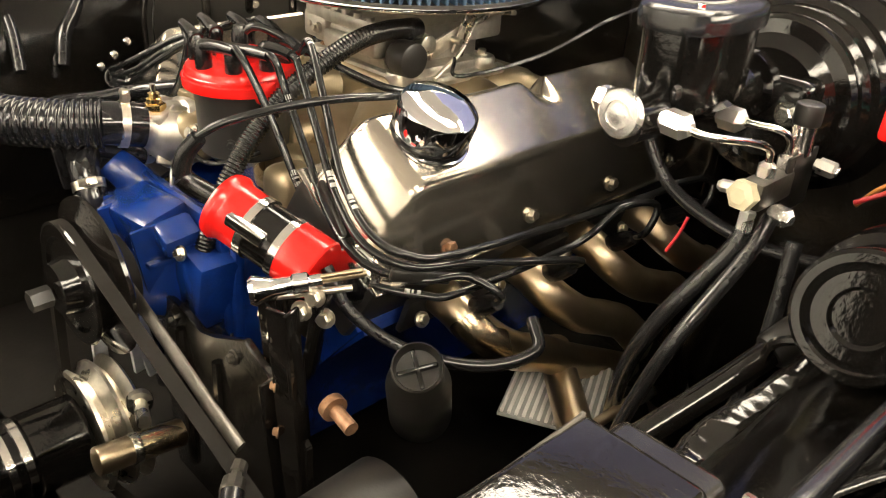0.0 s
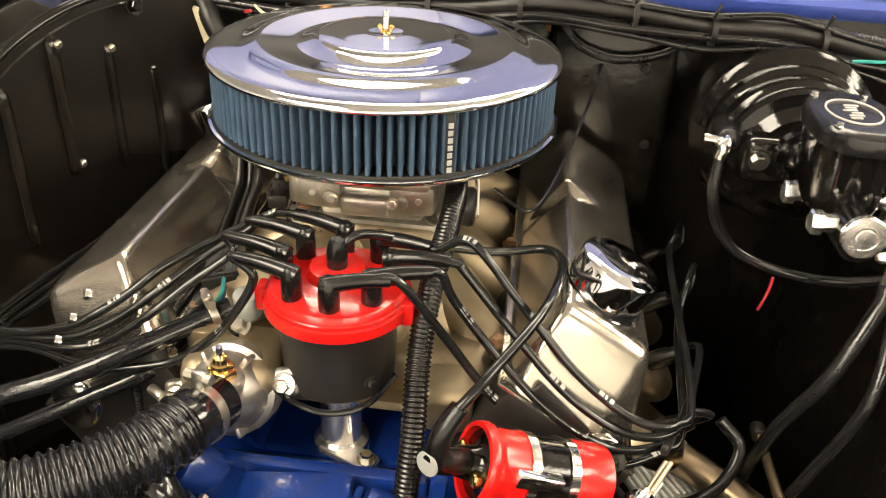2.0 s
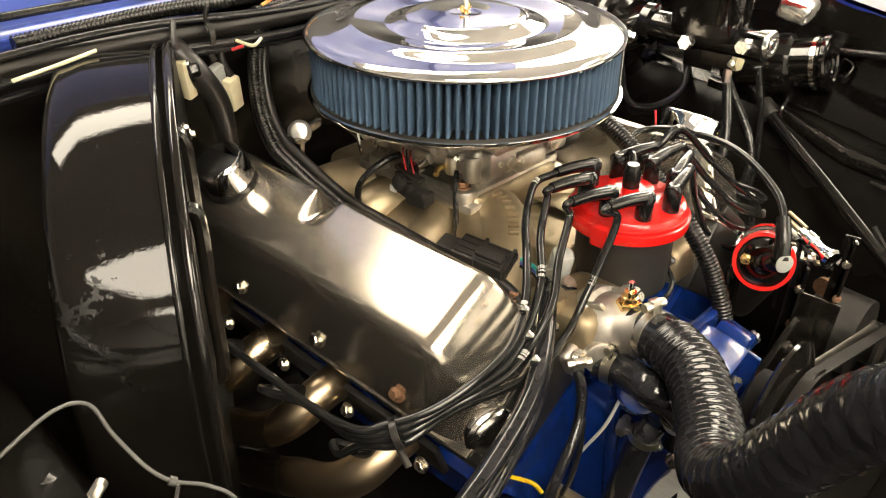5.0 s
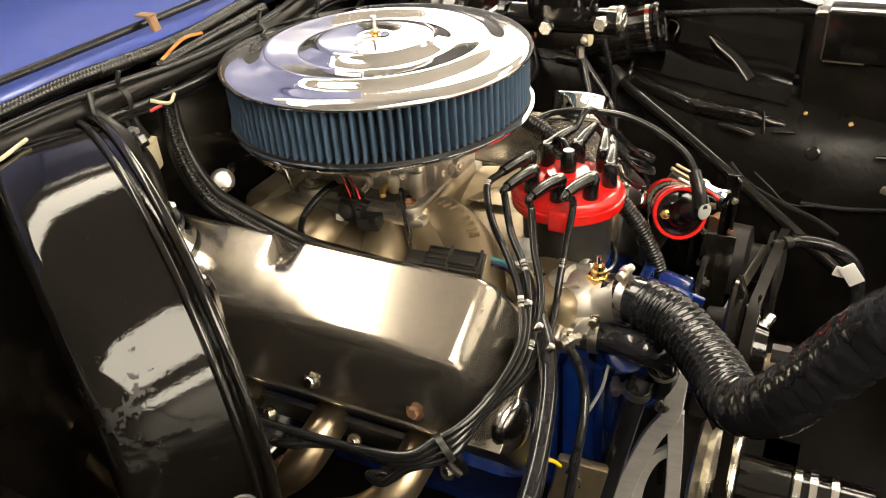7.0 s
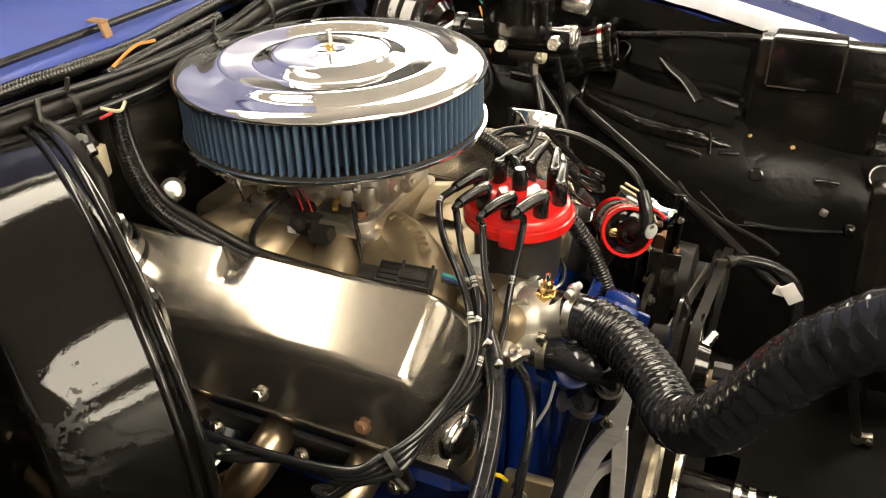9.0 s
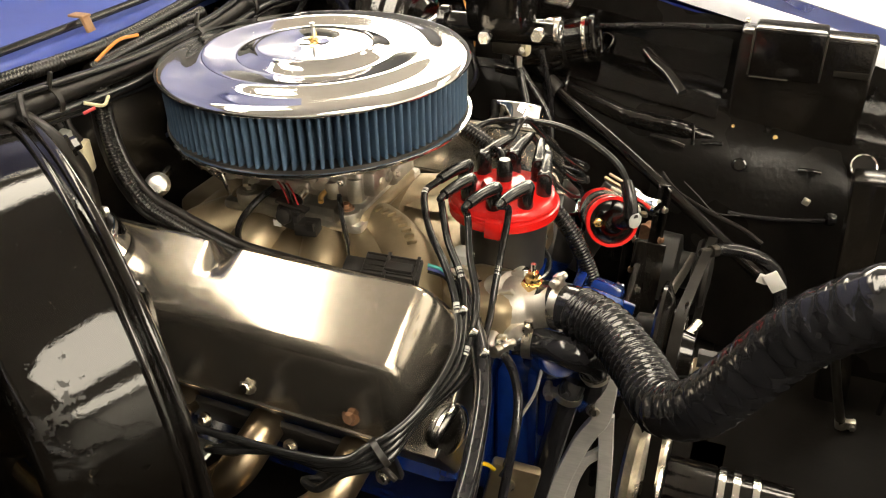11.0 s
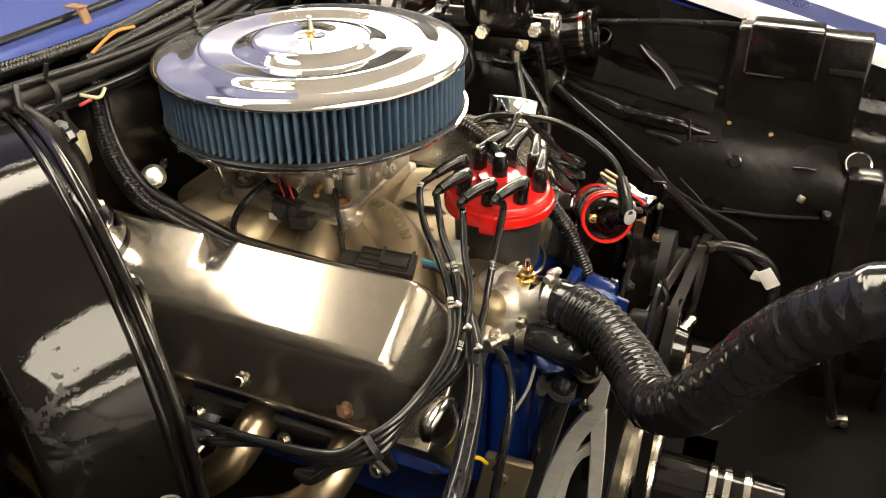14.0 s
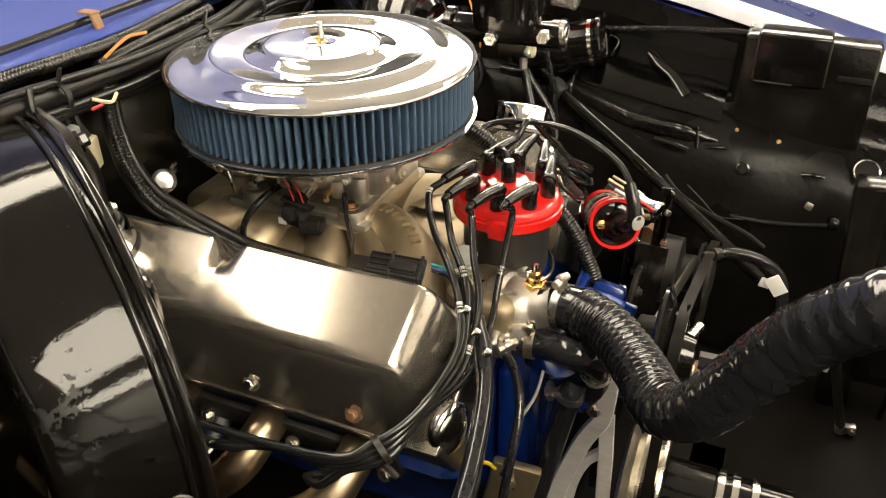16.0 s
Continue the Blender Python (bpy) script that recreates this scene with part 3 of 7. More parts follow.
# ---- engine ----
engine = thing("engine_block", "blue painted V8 engine block with cylinder heads", "engine", (0, 0, 0.4))
bm = bmesh.new()
prof = [(-0.10, 0.50), (0.10, 0.50), (0.12, 0.62), (0.245, 0.745), (0.145, 0.845), (0.075, 0.770), (-0.075, 0.770), (-0.145, 0.845), (-0.245, 0.745), (-0.12, 0.62)]
a = [bm.verts.new((x, -0.255, z)) for x, z in prof]
b = [bm.verts.new((x, 0.25, z)) for x, z in prof]
for i in range(len(prof)):
    j = (i + 1) % len(prof)
    bm.faces.new((a[i], a[j], b[j], b[i]))
bm.faces.new(a)
bm.faces.new(b[::-1])
bmesh.ops.bevel(bm, geom=list(bm.edges), offset=0.006, segments=2, affect="EDGES")
part("block", bm, BLUE, engine)
for s in (-1, 1):
    # dull black here puts the shade under the covers into the head's colour
    bm = bmesh.new()
    box(bm, (0.14, 0.51, 0.09), pose(s * 0.187, -0.008, 0.806, 0, s * 34, 0), 0.008, 2)
    part("cylinder_head", bm, DULL_BLACK, engine, "cylinder head, coloured dark for the shade below the cover")
    bm = bmesh.new()
    lathe(bm, [(0.028, 0), (0.028, 0.005), (0.0265, 0.008), (0.022, 0.0108), (0.014, 0.0132), (0.001, 0.0142)], axis((s * 0.236, -0.256, 0.812), (s * 0.3, -1, 0.15)), 32)
    part("end_plug", bm, POLISH, engine, "bright steel round plug")
bm = bmesh.new()
box(bm, (0.20, 0.05, 0.245), pose(0, -0.281, 0.660), 0.014, 3)
box(bm, (0.13, 0.05, 0.07), pose(-0.02, -0.30, 0.755, 15, 0, 0), 0.014, 3)
part("timing_cover", bm, BLUE, engine, "blue cast timing cover with ribs")
bm = bmesh.new()
lathe(bm, [(0.052, 0), (0.062, 0.012), (0.060, 0.045), (0.045, 0.06), (0.03, 0.085), (0.028, 0.10)], axis((0.005, -0.30, 0.735), (0, -1, 0)), 28)
part("water_pump", bm, BLUE, engine, "blue cast water pump")
for sz, m, bv in (((0.19, 0.014, 0.13), pose(0.0, -0.312, 0.758), 0.004), ((0.095, 0.055, 0.045), pose(-0.008, -0.345, 0.800, 14, -4, 4), 0.007), ((0.050, 0.055, 0.065), pose(-0.066, -0.335, 0.780, 0, -20, 15), 0.008), ((0.055, 0.05, 0.09), pose(0.072, -0.325, 0.752, 0, 15, 0), 0.008),
                  ((0.007, 0.06, 0.085), pose(-0.034, -0.352, 0.775, 8, 0, 0), 0.002), ((0.007, 0.06, 0.085), pose(0.040, -0.350, 0.775, 8, 0, -6), 0.002), ((0.10, 0.05, 0.007), pose(0.0, -0.350, 0.770, 0, -6, 0), 0.002), ((0.03, 0.04, 0.03), pose(0.058, -0.345, 0.806, 10, 25, 0), 0.006),
                  ((0.016, 0.012, 0.20), pose(0.094, -0.305, 0.72, 0, 6, 0), 0.004), ((0.016, 0.012, 0.20), pose(-0.094, -0.305, 0.70, 0, -6, 0), 0.004)):
    bm = bmesh.new()
    box(bm, sz, m, bv, 2)
    part("pump_casting", bm, BLUE, engine)
bm = bmesh.new()
cyl(bm, (-0.085, -0.315, 0.80), (-0.5, -0.4, 0.6), 0.022, 0.045, 18, 0.004)
part("pump_outlet", bm, BLUE, engine)
for p in ((0.083, -0.355, 0.80), (0.035, -0.365, 0.775), (-0.05, -0.365, 0.765), (-0.085, -0.345, 0.752), (0.09, -0.35, 0.70)):
    hexbolt(engine, p, (0.2, -1, 0.35), 0.0085, ZINC)
bm = bmesh.new()
tube(bm, [(-0.10, -0.306, 0.786), (0.0, -0.306, 0.789), (0.10, -0.306, 0.784)], 0.004, 6, 6, 0.4)
part("gasket", bm, material("green gasket", (0.035, 0.085, 0.085), 0.6), engine, "grey-green gasket edge")

# intake manifold
intake = thing("intake_manifold", "tan cast aluminium four-barrel intake manifold", "manifold", (0, 0, 0.82))
bm = bmesh.new()
box(bm, (0.15, 0.19, 0.05), pose(0, 0.005, 0.905), 0.014, 3)
box(bm, (0.11, 0.40, 0.06), pose(0, 0, 0.862), 0.016, 3)
part("plenum", bm, MANIFOLD, intake)
bm = bmesh.new()
box(bm, (0.166, 0.19, 0.014), pose(0, 0.005, 0.915), 0.006, 2)
part("carburetor_pad", bm, CASTING, intake)
for s in (-1, 1):
    # the cast flank between the runners, with soft shoulders
    bm = bmesh.new()
    prof = [(0.02, 0.898), (0.055, 0.900), (0.082, 0.896), (0.104, 0.884), (0.122, 0.868), (0.138, 0.854), (0.160, 0.842), (0.160, 0.80)]
    rows = []
    for k in range(41):
        y = -0.185 + 0.37 * k / 40
        dip = 0.011 * (0.5 - 0.5 * math.cos(2 * math.pi * (y + 0.11) / 0.11))
        end = 0.03 * max(0.0, abs(y) - 0.15) / 0.035
        rows.append([bm.verts.new((s * x, y, z - (dip * min(1.0, max(0.0, (x - 0.04) / 0.05)) + end) * (z > 0.81))) for x, z in prof])
    for a, b in zip(rows, rows[1:]):
        for i in range(len(prof) - 1):
            bm.faces.new((a[i], a[i + 1], b[i + 1], b[i]))
    part("flank", bm, MANIFOLD, intake, angle=70)
    for y0, y1 in ((-0.065, -0.165), (-0.030, -0.055), (0.035, 0.060), (0.075, 0.165)):
        bm = bmesh.new()
        tube(bm, [(s * 0.02, y0, 0.884), (s * 0.060, y0 + (y1 - y0) * 0.20, 0.887), (s * 0.100, y0 + (y1 - y0) * 0.65, 0.876), (s * 0.135, y1, 0.848), (s * 0.158, y1, 0.825)],
             lambda q, d: 0.033 - 0.006 * q, 8, 18, 0.9)
        part("runner", bm, MANIFOLD, intake, angle=70)
    bm = bmesh.new()
    box(bm, (0.03, 0.47, 0.07), pose(s * 0.155, 0, 0.84, 0, s * 45, 0), 0.006)
    part("side_flange", bm, MANIFOLD, intake)
bm = bmesh.new()
box(bm, (0.28, 0.05, 0.055), pose(-0.005, -0.187, 0.842), 0.012, 3)
box(bm, (0.26, 0.03, 0.012), pose(-0.005, -0.215, 0.822), 0.005, 2)
box(bm, (0.085, 0.075, 0.06), pose(-0.085, -0.245, 0.858), 0.016, 3)
box(bm, (0.05, 0.05, 0.05), pose(0.10, -0.235, 0.845), 0.014, 3)
cyl(bm, (-0.118, -0.225, 0.86), (0, 0, 1), 0.019, 0.034, 18, 0.004)
part("water_crossover", bm, MANIFOLD, intake)
# front arm with raised cast marks, and the post under the carburetor pad
bm = bmesh.new()
tube(bm, [(-0.030, -0.075, 0.892), (-0.055, -0.112, 0.896), (-0.084, -0.146, 0.893), (-0.118, -0.172, 0.872), (-0.155, -0.180, 0.845)], lambda q, d: 0.033 - 0.004 * q, 8, 18)
part("front_arm", bm, MANIFOLD, intake)
for s in (-1, 1):
    bm = bmesh.new()
    cyl(bm, (s * 0.070, -0.072, 0.845), (0, 0, 1), 0.0145, 0.066, 20, 0.004)
    part("post", bm, MANIFOLD, intake)
marks = spline([(-0.046, -0.094, 0.9275), (-0.054, -0.114, 0.929), (-0.069, -0.135, 0.928), (-0.084, -0.150, 0.925), (-0.098, -0.163, 0.920)], 2)
for p, q in zip(marks, marks[1:]):
    bm = bmesh.new()
    a = math.degrees(math.atan2(q.y - p.y, q.x - p.x))
    box(bm, (0.0038, 0.0115, 0.0046), pose(p.x, p.y, p.z, 0, 0, a), 0.001)
    part("cast_mark", bm, MANIFOLD, intake)
for p in ((-0.14, -0.20, 0.885), (-0.142, -0.08, 0.885), (-0.142, 0.05, 0.885), (0.14, -0.20, 0.885), (0.142, -0.02, 0.885)):
    hexbolt(intake, p, (0.1, 0, 1), 0.009, RUSTY)
hexbolt(intake, (-0.118, -0.225, 0.893), (0, 0, 1), 0.010, RUSTY)

# carburetor
carb = thing("carburetor", "bright cast four-barrel carburetor with linkage", "carburetor", (0, 0, 0.94))
bm = bmesh.new()
box(bm, (0.15, 0.165, 0.012), pose(0, 0, 0.927), 0.003)
box(bm, (0.105, 0.15, 0.05), pose(0, 0, 0.955), 0.006, 2)
for s in (-1, 1):
    for q in (-1, 1):
        cyl(bm, (s * 0.070, q * 0.066, 0.919), (0, 0, 1), 0.0165, 0.016, 18, 0.003)
part("throttle_body", bm, CASTING, carb)
bm = bmesh.new()
box(bm, (0.125, 0.205, 0.016), pose(0, 0, 0.984), 0.004, 2)
box(bm, (0.045, 0.055, 0.032), pose(-0.045, -0.075, 0.968), 0.006, 2)
box(bm, (0.045, 0.055, 0.032), pose(0.045, -0.075, 0.968), 0.006, 2)
box(bm, (0.045, 0.055, 0.032), pose(-0.045, 0.075, 0.968), 0.006, 2)
box(bm, (0.045, 0.055, 0.032), pose(0.045, 0.075, 0.968), 0.006, 2)
for k in range(6):
    cyl(bm, (-0.055 + 0.022 * k, -0.098, 0.990), (0, 0, 1), 0.005, 0.006, 10)
    cyl(bm, (-0.060, -0.09 + 0.035 * k, 0.990), (0, 0, 1), 0.005, 0.006, 10)
    box(bm, (0.006, 0.02, 0.02), pose(-0.064, -0.08 + 0.03 * k, 0.972), 0.002)
part("main_body", bm, CASTING, carb)
bm = bmesh.new()
box(bm, (0.120, 0.022, 0.030), pose(0, -0.084, 0.962), 0.007, 3)
box(bm, (0.05, 0.016, 0.022), pose(0.0, -0.098, 0.958), 0.006, 3)
cyl(bm, (-0.035, -0.096, 0.966), (0, -1, 0), 0.007, 0.010, 14, 0.002)
cyl(bm, (0.035, -0.096, 0.966), (0, -1, 0), 0.007, 0.010, 14, 0.002)
part("front_bowl", bm, CASTING, carb)
bm = bmesh.new()
box(bm, (0.020, 0.13, 0.030), pose(-0.062, 0.0, 0.965), 0.006, 3)
cyl(bm, (-0.070, 0.03, 0.968), (-1, 0, 0), 0.006, 0.012, 14, 0.001)
cyl(bm, (-0.070, -0.045, 0.972), (-1, 0, 0), 0.005, 0.010, 14, 0.001)
part("side_boss", bm, CASTING, carb)
bm = bmesh.new()
box(bm, (0.020, 0.185, 0.034), pose(-0.066, 0.004, 0.968), 0.006, 3)
for y, h in ((-0.080, 0.030), (-0.052, 0.022), (0.020, 0.032), (0.058, 0.024), (0.088, 0.030)):
    cyl(bm, (-0.072, y, 0.948), (0, 0, 1), 0.0095, h, 16, 0.003)
for y, z in ((-0.068, 0.974), (-0.030, 0.970), (0.008, 0.976), (0.040, 0.972), (0.075, 0.976)):
    cyl(bm, (-0.074, y, z), (-1, -0.05, 0.1), 0.0055, 0.008, 14, 0.001)
box(bm, (0.012, 0.030, 0.014), pose(-0.078, -0.010, 0.958), 0.004, 3)
box(bm, (0.014, 0.024, 0.016), pose(-0.078, 0.070, 0.962, 0, 0, 8), 0.004, 3)
part("metering_block", bm, CASTING, carb, "bright cast side with bosses", 35)
for y, z in ((-0.068, 0.974), (0.008, 0.976), (0.075, 0.976)):
    bm = bmesh.new()
    lathe(bm, [(0.0042, 0), (0.0042, 0.002), (0.003, 0.003)], axis((-0.0815, y, z), (-1, -0.05, 0.1)), 12)
    part("screw", bm, POLISH, carb)
for y, z, mt in ((0.055, 0.958, ZINC), (-0.045, 0.956, BRASS), (0.094, 0.972, ZINC)):
    bm = bmesh.new()
    tube(bm, [(-0.070, y, z), (-0.088, y, z), (-0.096, y - 0.004, z - 0.003)], 0.0032, 5, 10)
    part("vacuum_port", bm, mt, carb, "small metal hose nipple")
bm = bmesh.new()
box(bm, (0.003, 0.034, 0.016), pose(-0.090, 0.098, 0.965, 25, 0, 0), 0.001)
tube(bm, [(-0.092, 0.112, 0.965), (-0.092, 0.128, 0.975), (-0.090, 0.140, 0.972)], 0.0028, 5, 8)
tube(bm, [(-0.092, 0.086, 0.962), (-0.093, 0.080, 0.945), (-0.090, 0.082, 0.935)], 0.0022, 5, 8)
cyl(bm, (-0.086, 0.098, 0.965), (-1, 0, 0), 0.0065, 0.008, 12, 0.001)
part("choke_lever", bm, POLISH, carb, "bright lever and pins")
for x, y in ((-0.03, -0.110), (0.028, -0.110), (-0.052, -0.100), (0.052, -0.100)):
    hexbolt(carb, (x, y, 0.968), (0, -1, 0.2), 0.006, ZINC)
bm = bmesh.new()
tube(bm, [(-0.085, -0.02, 0.955), (-0.100, -0.02, 0.953)], 0.008, 4, 14)
part("throttle_shaft_end", bm, POLISH, carb, "bright shaft end")
bm = bmesh.new()
lathe(bm, [(0.066, 0.99), (0.066, 1.006), (0.069, 1.008), (0.069, 1.013)], None, 40)
part("air_horn", bm, CASTING, carb)
for s in (-1, 1):
    for q in (-1, 1):
        hexbolt(carb, (s * 0.070, q * 0.066, 0.934), (0, 0, 1), 0.009, RUSTY if s < 0 and q < 0 else ZINC)
bm = bmesh.new()
box(bm, (0.004, 0.05, 0.018), pose(0.082, -0.01, 0.962, 20), 0.001)
box(bm, (0.004, 0.018, 0.05), pose(0.088, 0.015, 0.97, -25), 0.001)
tube(bm, [(0.07, 0.0, 0.965), (0.10, 0.0, 0.965)], 0.004)
tube(bm, [(0.09, 0.03, 0.985), (0.10, 0.0, 0.955), (0.105, -0.045, 0.93)], 0.0025)
tube(bm, [(0.092, 0.02, 0.98), (0.092, 0.06, 0.99), (0.088, 0.1, 0.985)], 0.003)
cyl(bm, (0.080, -0.045, 0.965), (1, 0, 0), 0.012, 0.014, 16, 0.002)
part("throttle_linkage", bm, ZINC, carb, "thin bright throttle levers and rods")
bm = bmesh.new()
cyl(bm, (0.075, -0.075, 0.955), (1, 0, 0), 0.02, 0.03, 20, 0.004)
part("choke_housing", bm, DULL_BLACK, carb, "round black choke housing")
bm = bmesh.new()
box(bm, (0.016, 0.030, 0.026), pose(-0.104, -0.012, 0.932, 10, 0, 0), 0.003, 2)
cyl(bm, (-0.110, -0.010, 0.936), (-1, 0, 0.2), 0.0095, 0.008, 18, 0.002)
box(bm, (0.020, 0.026, 0.015), pose(-0.108, -0.036, 0.925, 0, 0, 10), 0.002)
box(bm, (0.008, 0.006, 0.022), pose(-0.113, -0.026, 0.930), 0.001)
box(bm, (0.010, 0.040, 0.004), pose(-0.104, -0.016, 0.947, 10, 0, 0), 0.001)
box(bm, (0.006, 0.010, 0.010), pose(-0.115, -0.044, 0.931), 0.001)
part("position_sensor", bm, DULL_BLACK, carb, "black plastic throttle sensor")
bm = bmesh.new()
box(bm, (0.001, 0.010, 0.008), pose(-0.1145, 0.000, 0.926), 0.0)
part("sensor_tag", bm, WHITE_CARD, carb, "small white printed tag")
for i, mt in enumerate((RED_WIRE, WIRE, RED_WIRE)):
    bm = bmesh.new()
    tube(bm, [(-0.106, -0.025 + 0.006 * i, 0.95), (-0.105, -0.02 + 0.006 * i, 0.963), (-0.092, -0.005 + 0.006 * i, 0.965), (-0.075, 0.01 + 0.006 * i, 0.955)], 0.0011, 5, 6)
    part("sensor_wire", bm, mt, carb)
bm = bmesh.new()
tube(bm, [(-0.075, -0.06, 0.955), (-0.085, -0.068, 0.93), (-0.09, -0.075, 0.90), (-0.10, -0.085, 0.872)], 0.003, 6, 8)
part("vacuum_hose", bm, RUBBER, carb, "thin black vacuum hose")
bm = bmesh.new()
tube(bm, [(-0.06, 0.02, 0.95), (-0.10, 0.03, 0.945), (-0.125, 0.045, 0.92), (-0.12, 0.055, 0.88)], 0.004, 6, 8)
part("vacuum_hose", bm, RUBBER, carb, "thin black vacuum hose")

# air cleaner
ac = thing("air_cleaner", "round chrome air cleaner with blue pleated filter", "air cleaner", (0, 0, 1.01))
bm = bmesh.new()
lathe(bm, [(0.001, 1.0996), (0.014, 1.0996), (0.0165, 1.1006), (0.019, 1.1008), (0.024, 1.1002), (0.050, 1.1002), (0.062, 1.1000), (0.0655, 1.0996), (0.0672, 1.0988), (0.0680, 1.0977), (0.0690, 1.0968),
           (0.0720, 1.0957), (0.077, 1.0941), (0.083, 1.0923), (0.0855, 1.0917), (0.0875, 1.0914), (0.0895, 1.0914), (0.094, 1.0918), (0.102, 1.0928), (0.110, 1.0938), (0.118, 1.0948), (0.122, 1.0953), (0.1250, 1.0956),
           (0.1280, 1.0954), (0.1310, 1.0947), (0.1365, 1.0930), (0.1420, 1.0913), (0.1450, 1.0906), (0.1480, 1.0903), (0.155, 1.0900), (0.163, 1.0897), (0.168, 1.0893), (0.1720, 1.0886), (0.1750, 1.0873), (0.1772, 1.0852), (0.178, 1.083), (0.1778, 1.0812), (0.1768, 1.0806),
           (0.174, 1.083), (0.16, 1.085), (0.001, 1.086)], None, 160)
part("lid", bm, CHROME, ac, "mirror chrome stepped lid", 60)
bm = bmesh.new()
N = 112
prof_r = (0.1500, 0.1500, 0.1700, 0.1725, 0.1725, 0.1700)
ring = []
for i in range(N):
    for k, r in enumerate(prof_r):
        an = 2 * math.pi * (i + (0.0, 0.36, 0.46, 0.58, 0.78, 0.90)[k]) / N
        ring.append((r * math.cos(an), r * math.sin(an)))
lo = [bm.verts.new((x, y, 1.020)) for x, y in ring]
hi = [bm.verts.new((x, y, 1.084)) for x, y in ring]
for i in range(len(ring)):
    j = (i + 1) % len(ring)
    bm.faces.new((lo[i], lo[j], hi[j], hi[i]))
part("filter_element", bm, FILTER, ac, "blue pleated gauze filter", 70)
for z in (1.0195, 1.0795):
    bm = bmesh.new()
    lathe(bm, [(0.146, z), (0.1735, z), (0.1742, z + 0.0022), (0.1735, z + 0.0045), (0.146, z + 0.0045)], None, 96, closed=True)
    part("seal_ring", bm, DULL_BLACK, ac, "dark rubber end ring of the filter")
bm = bmesh.new()
lathe(bm, [(0.066, 1.012), (0.10, 1.010), (0.15, 1.013), (0.168, 1.015), (0.1765, 1.0155), (0.1785, 1.018), (0.1780, 1.021), (0.1750, 1.0215), (0.173, 1.019), (0.10, 1.016), (0.066, 1.016)], None, 96, closed=True)
part("base", bm, CHROME, ac, "chrome base plate with rolled edge", 50)
bm = bmesh.new()
lathe(bm, [(0.0085, 1.1010), (0.0085, 1.1035), (0.005, 1.106), (0.0045, 1.109)], None, 12)
for s in (-1, 1):
    tube(bm, [(s * 0.004, 0, 1.103), (s * 0.009, 0.001, 1.106), (s * 0.012, 0.001, 1.111), (s * 0.009, 0, 1.113), (s * 0.006, 0, 1.109)], 0.002, 5, 8)
bmesh.ops.scale(bm, verts=bm.verts, vec=(0.62, 0.62, 0.62), space=Matrix.Translation((0, 0, -1.0985)))
part("wing_nut", bm, BRASS, ac, "small brass wing nut")
bm = bmesh.new()
cyl(bm, (0, 0, 1.10), (0, 0, 1), 0.0028, 0.022, 12)
part("stud", bm, SATIN, ac)
# printed strip between pleats: bars only
strip_a = math.atan2(-0.148, 0.082)
bm = bmesh.new()
m = pose(0, 0, 0, 0, 0, math.degrees(strip_a) + 90) @ pose(0, -0.1732, 1.0515)
box(bm, (0.0085, 0.0016, 0.060), m, 0.0005)
strip = part("label_strip", bm, DULL_BLACK, ac, "black strip with pale bars")
for i in range(7):
    bm = bmesh.new()
    box(bm, (0.0045, 0.0012, 0.0048), m @ pose(0, -0.0009, 0.017 - 0.0068 * i), 0.0003)
    part("printed_bar", bm, PALE, strip)


# valve covers: their middle lies CY ahead of the carburetor
CY = 0.0125


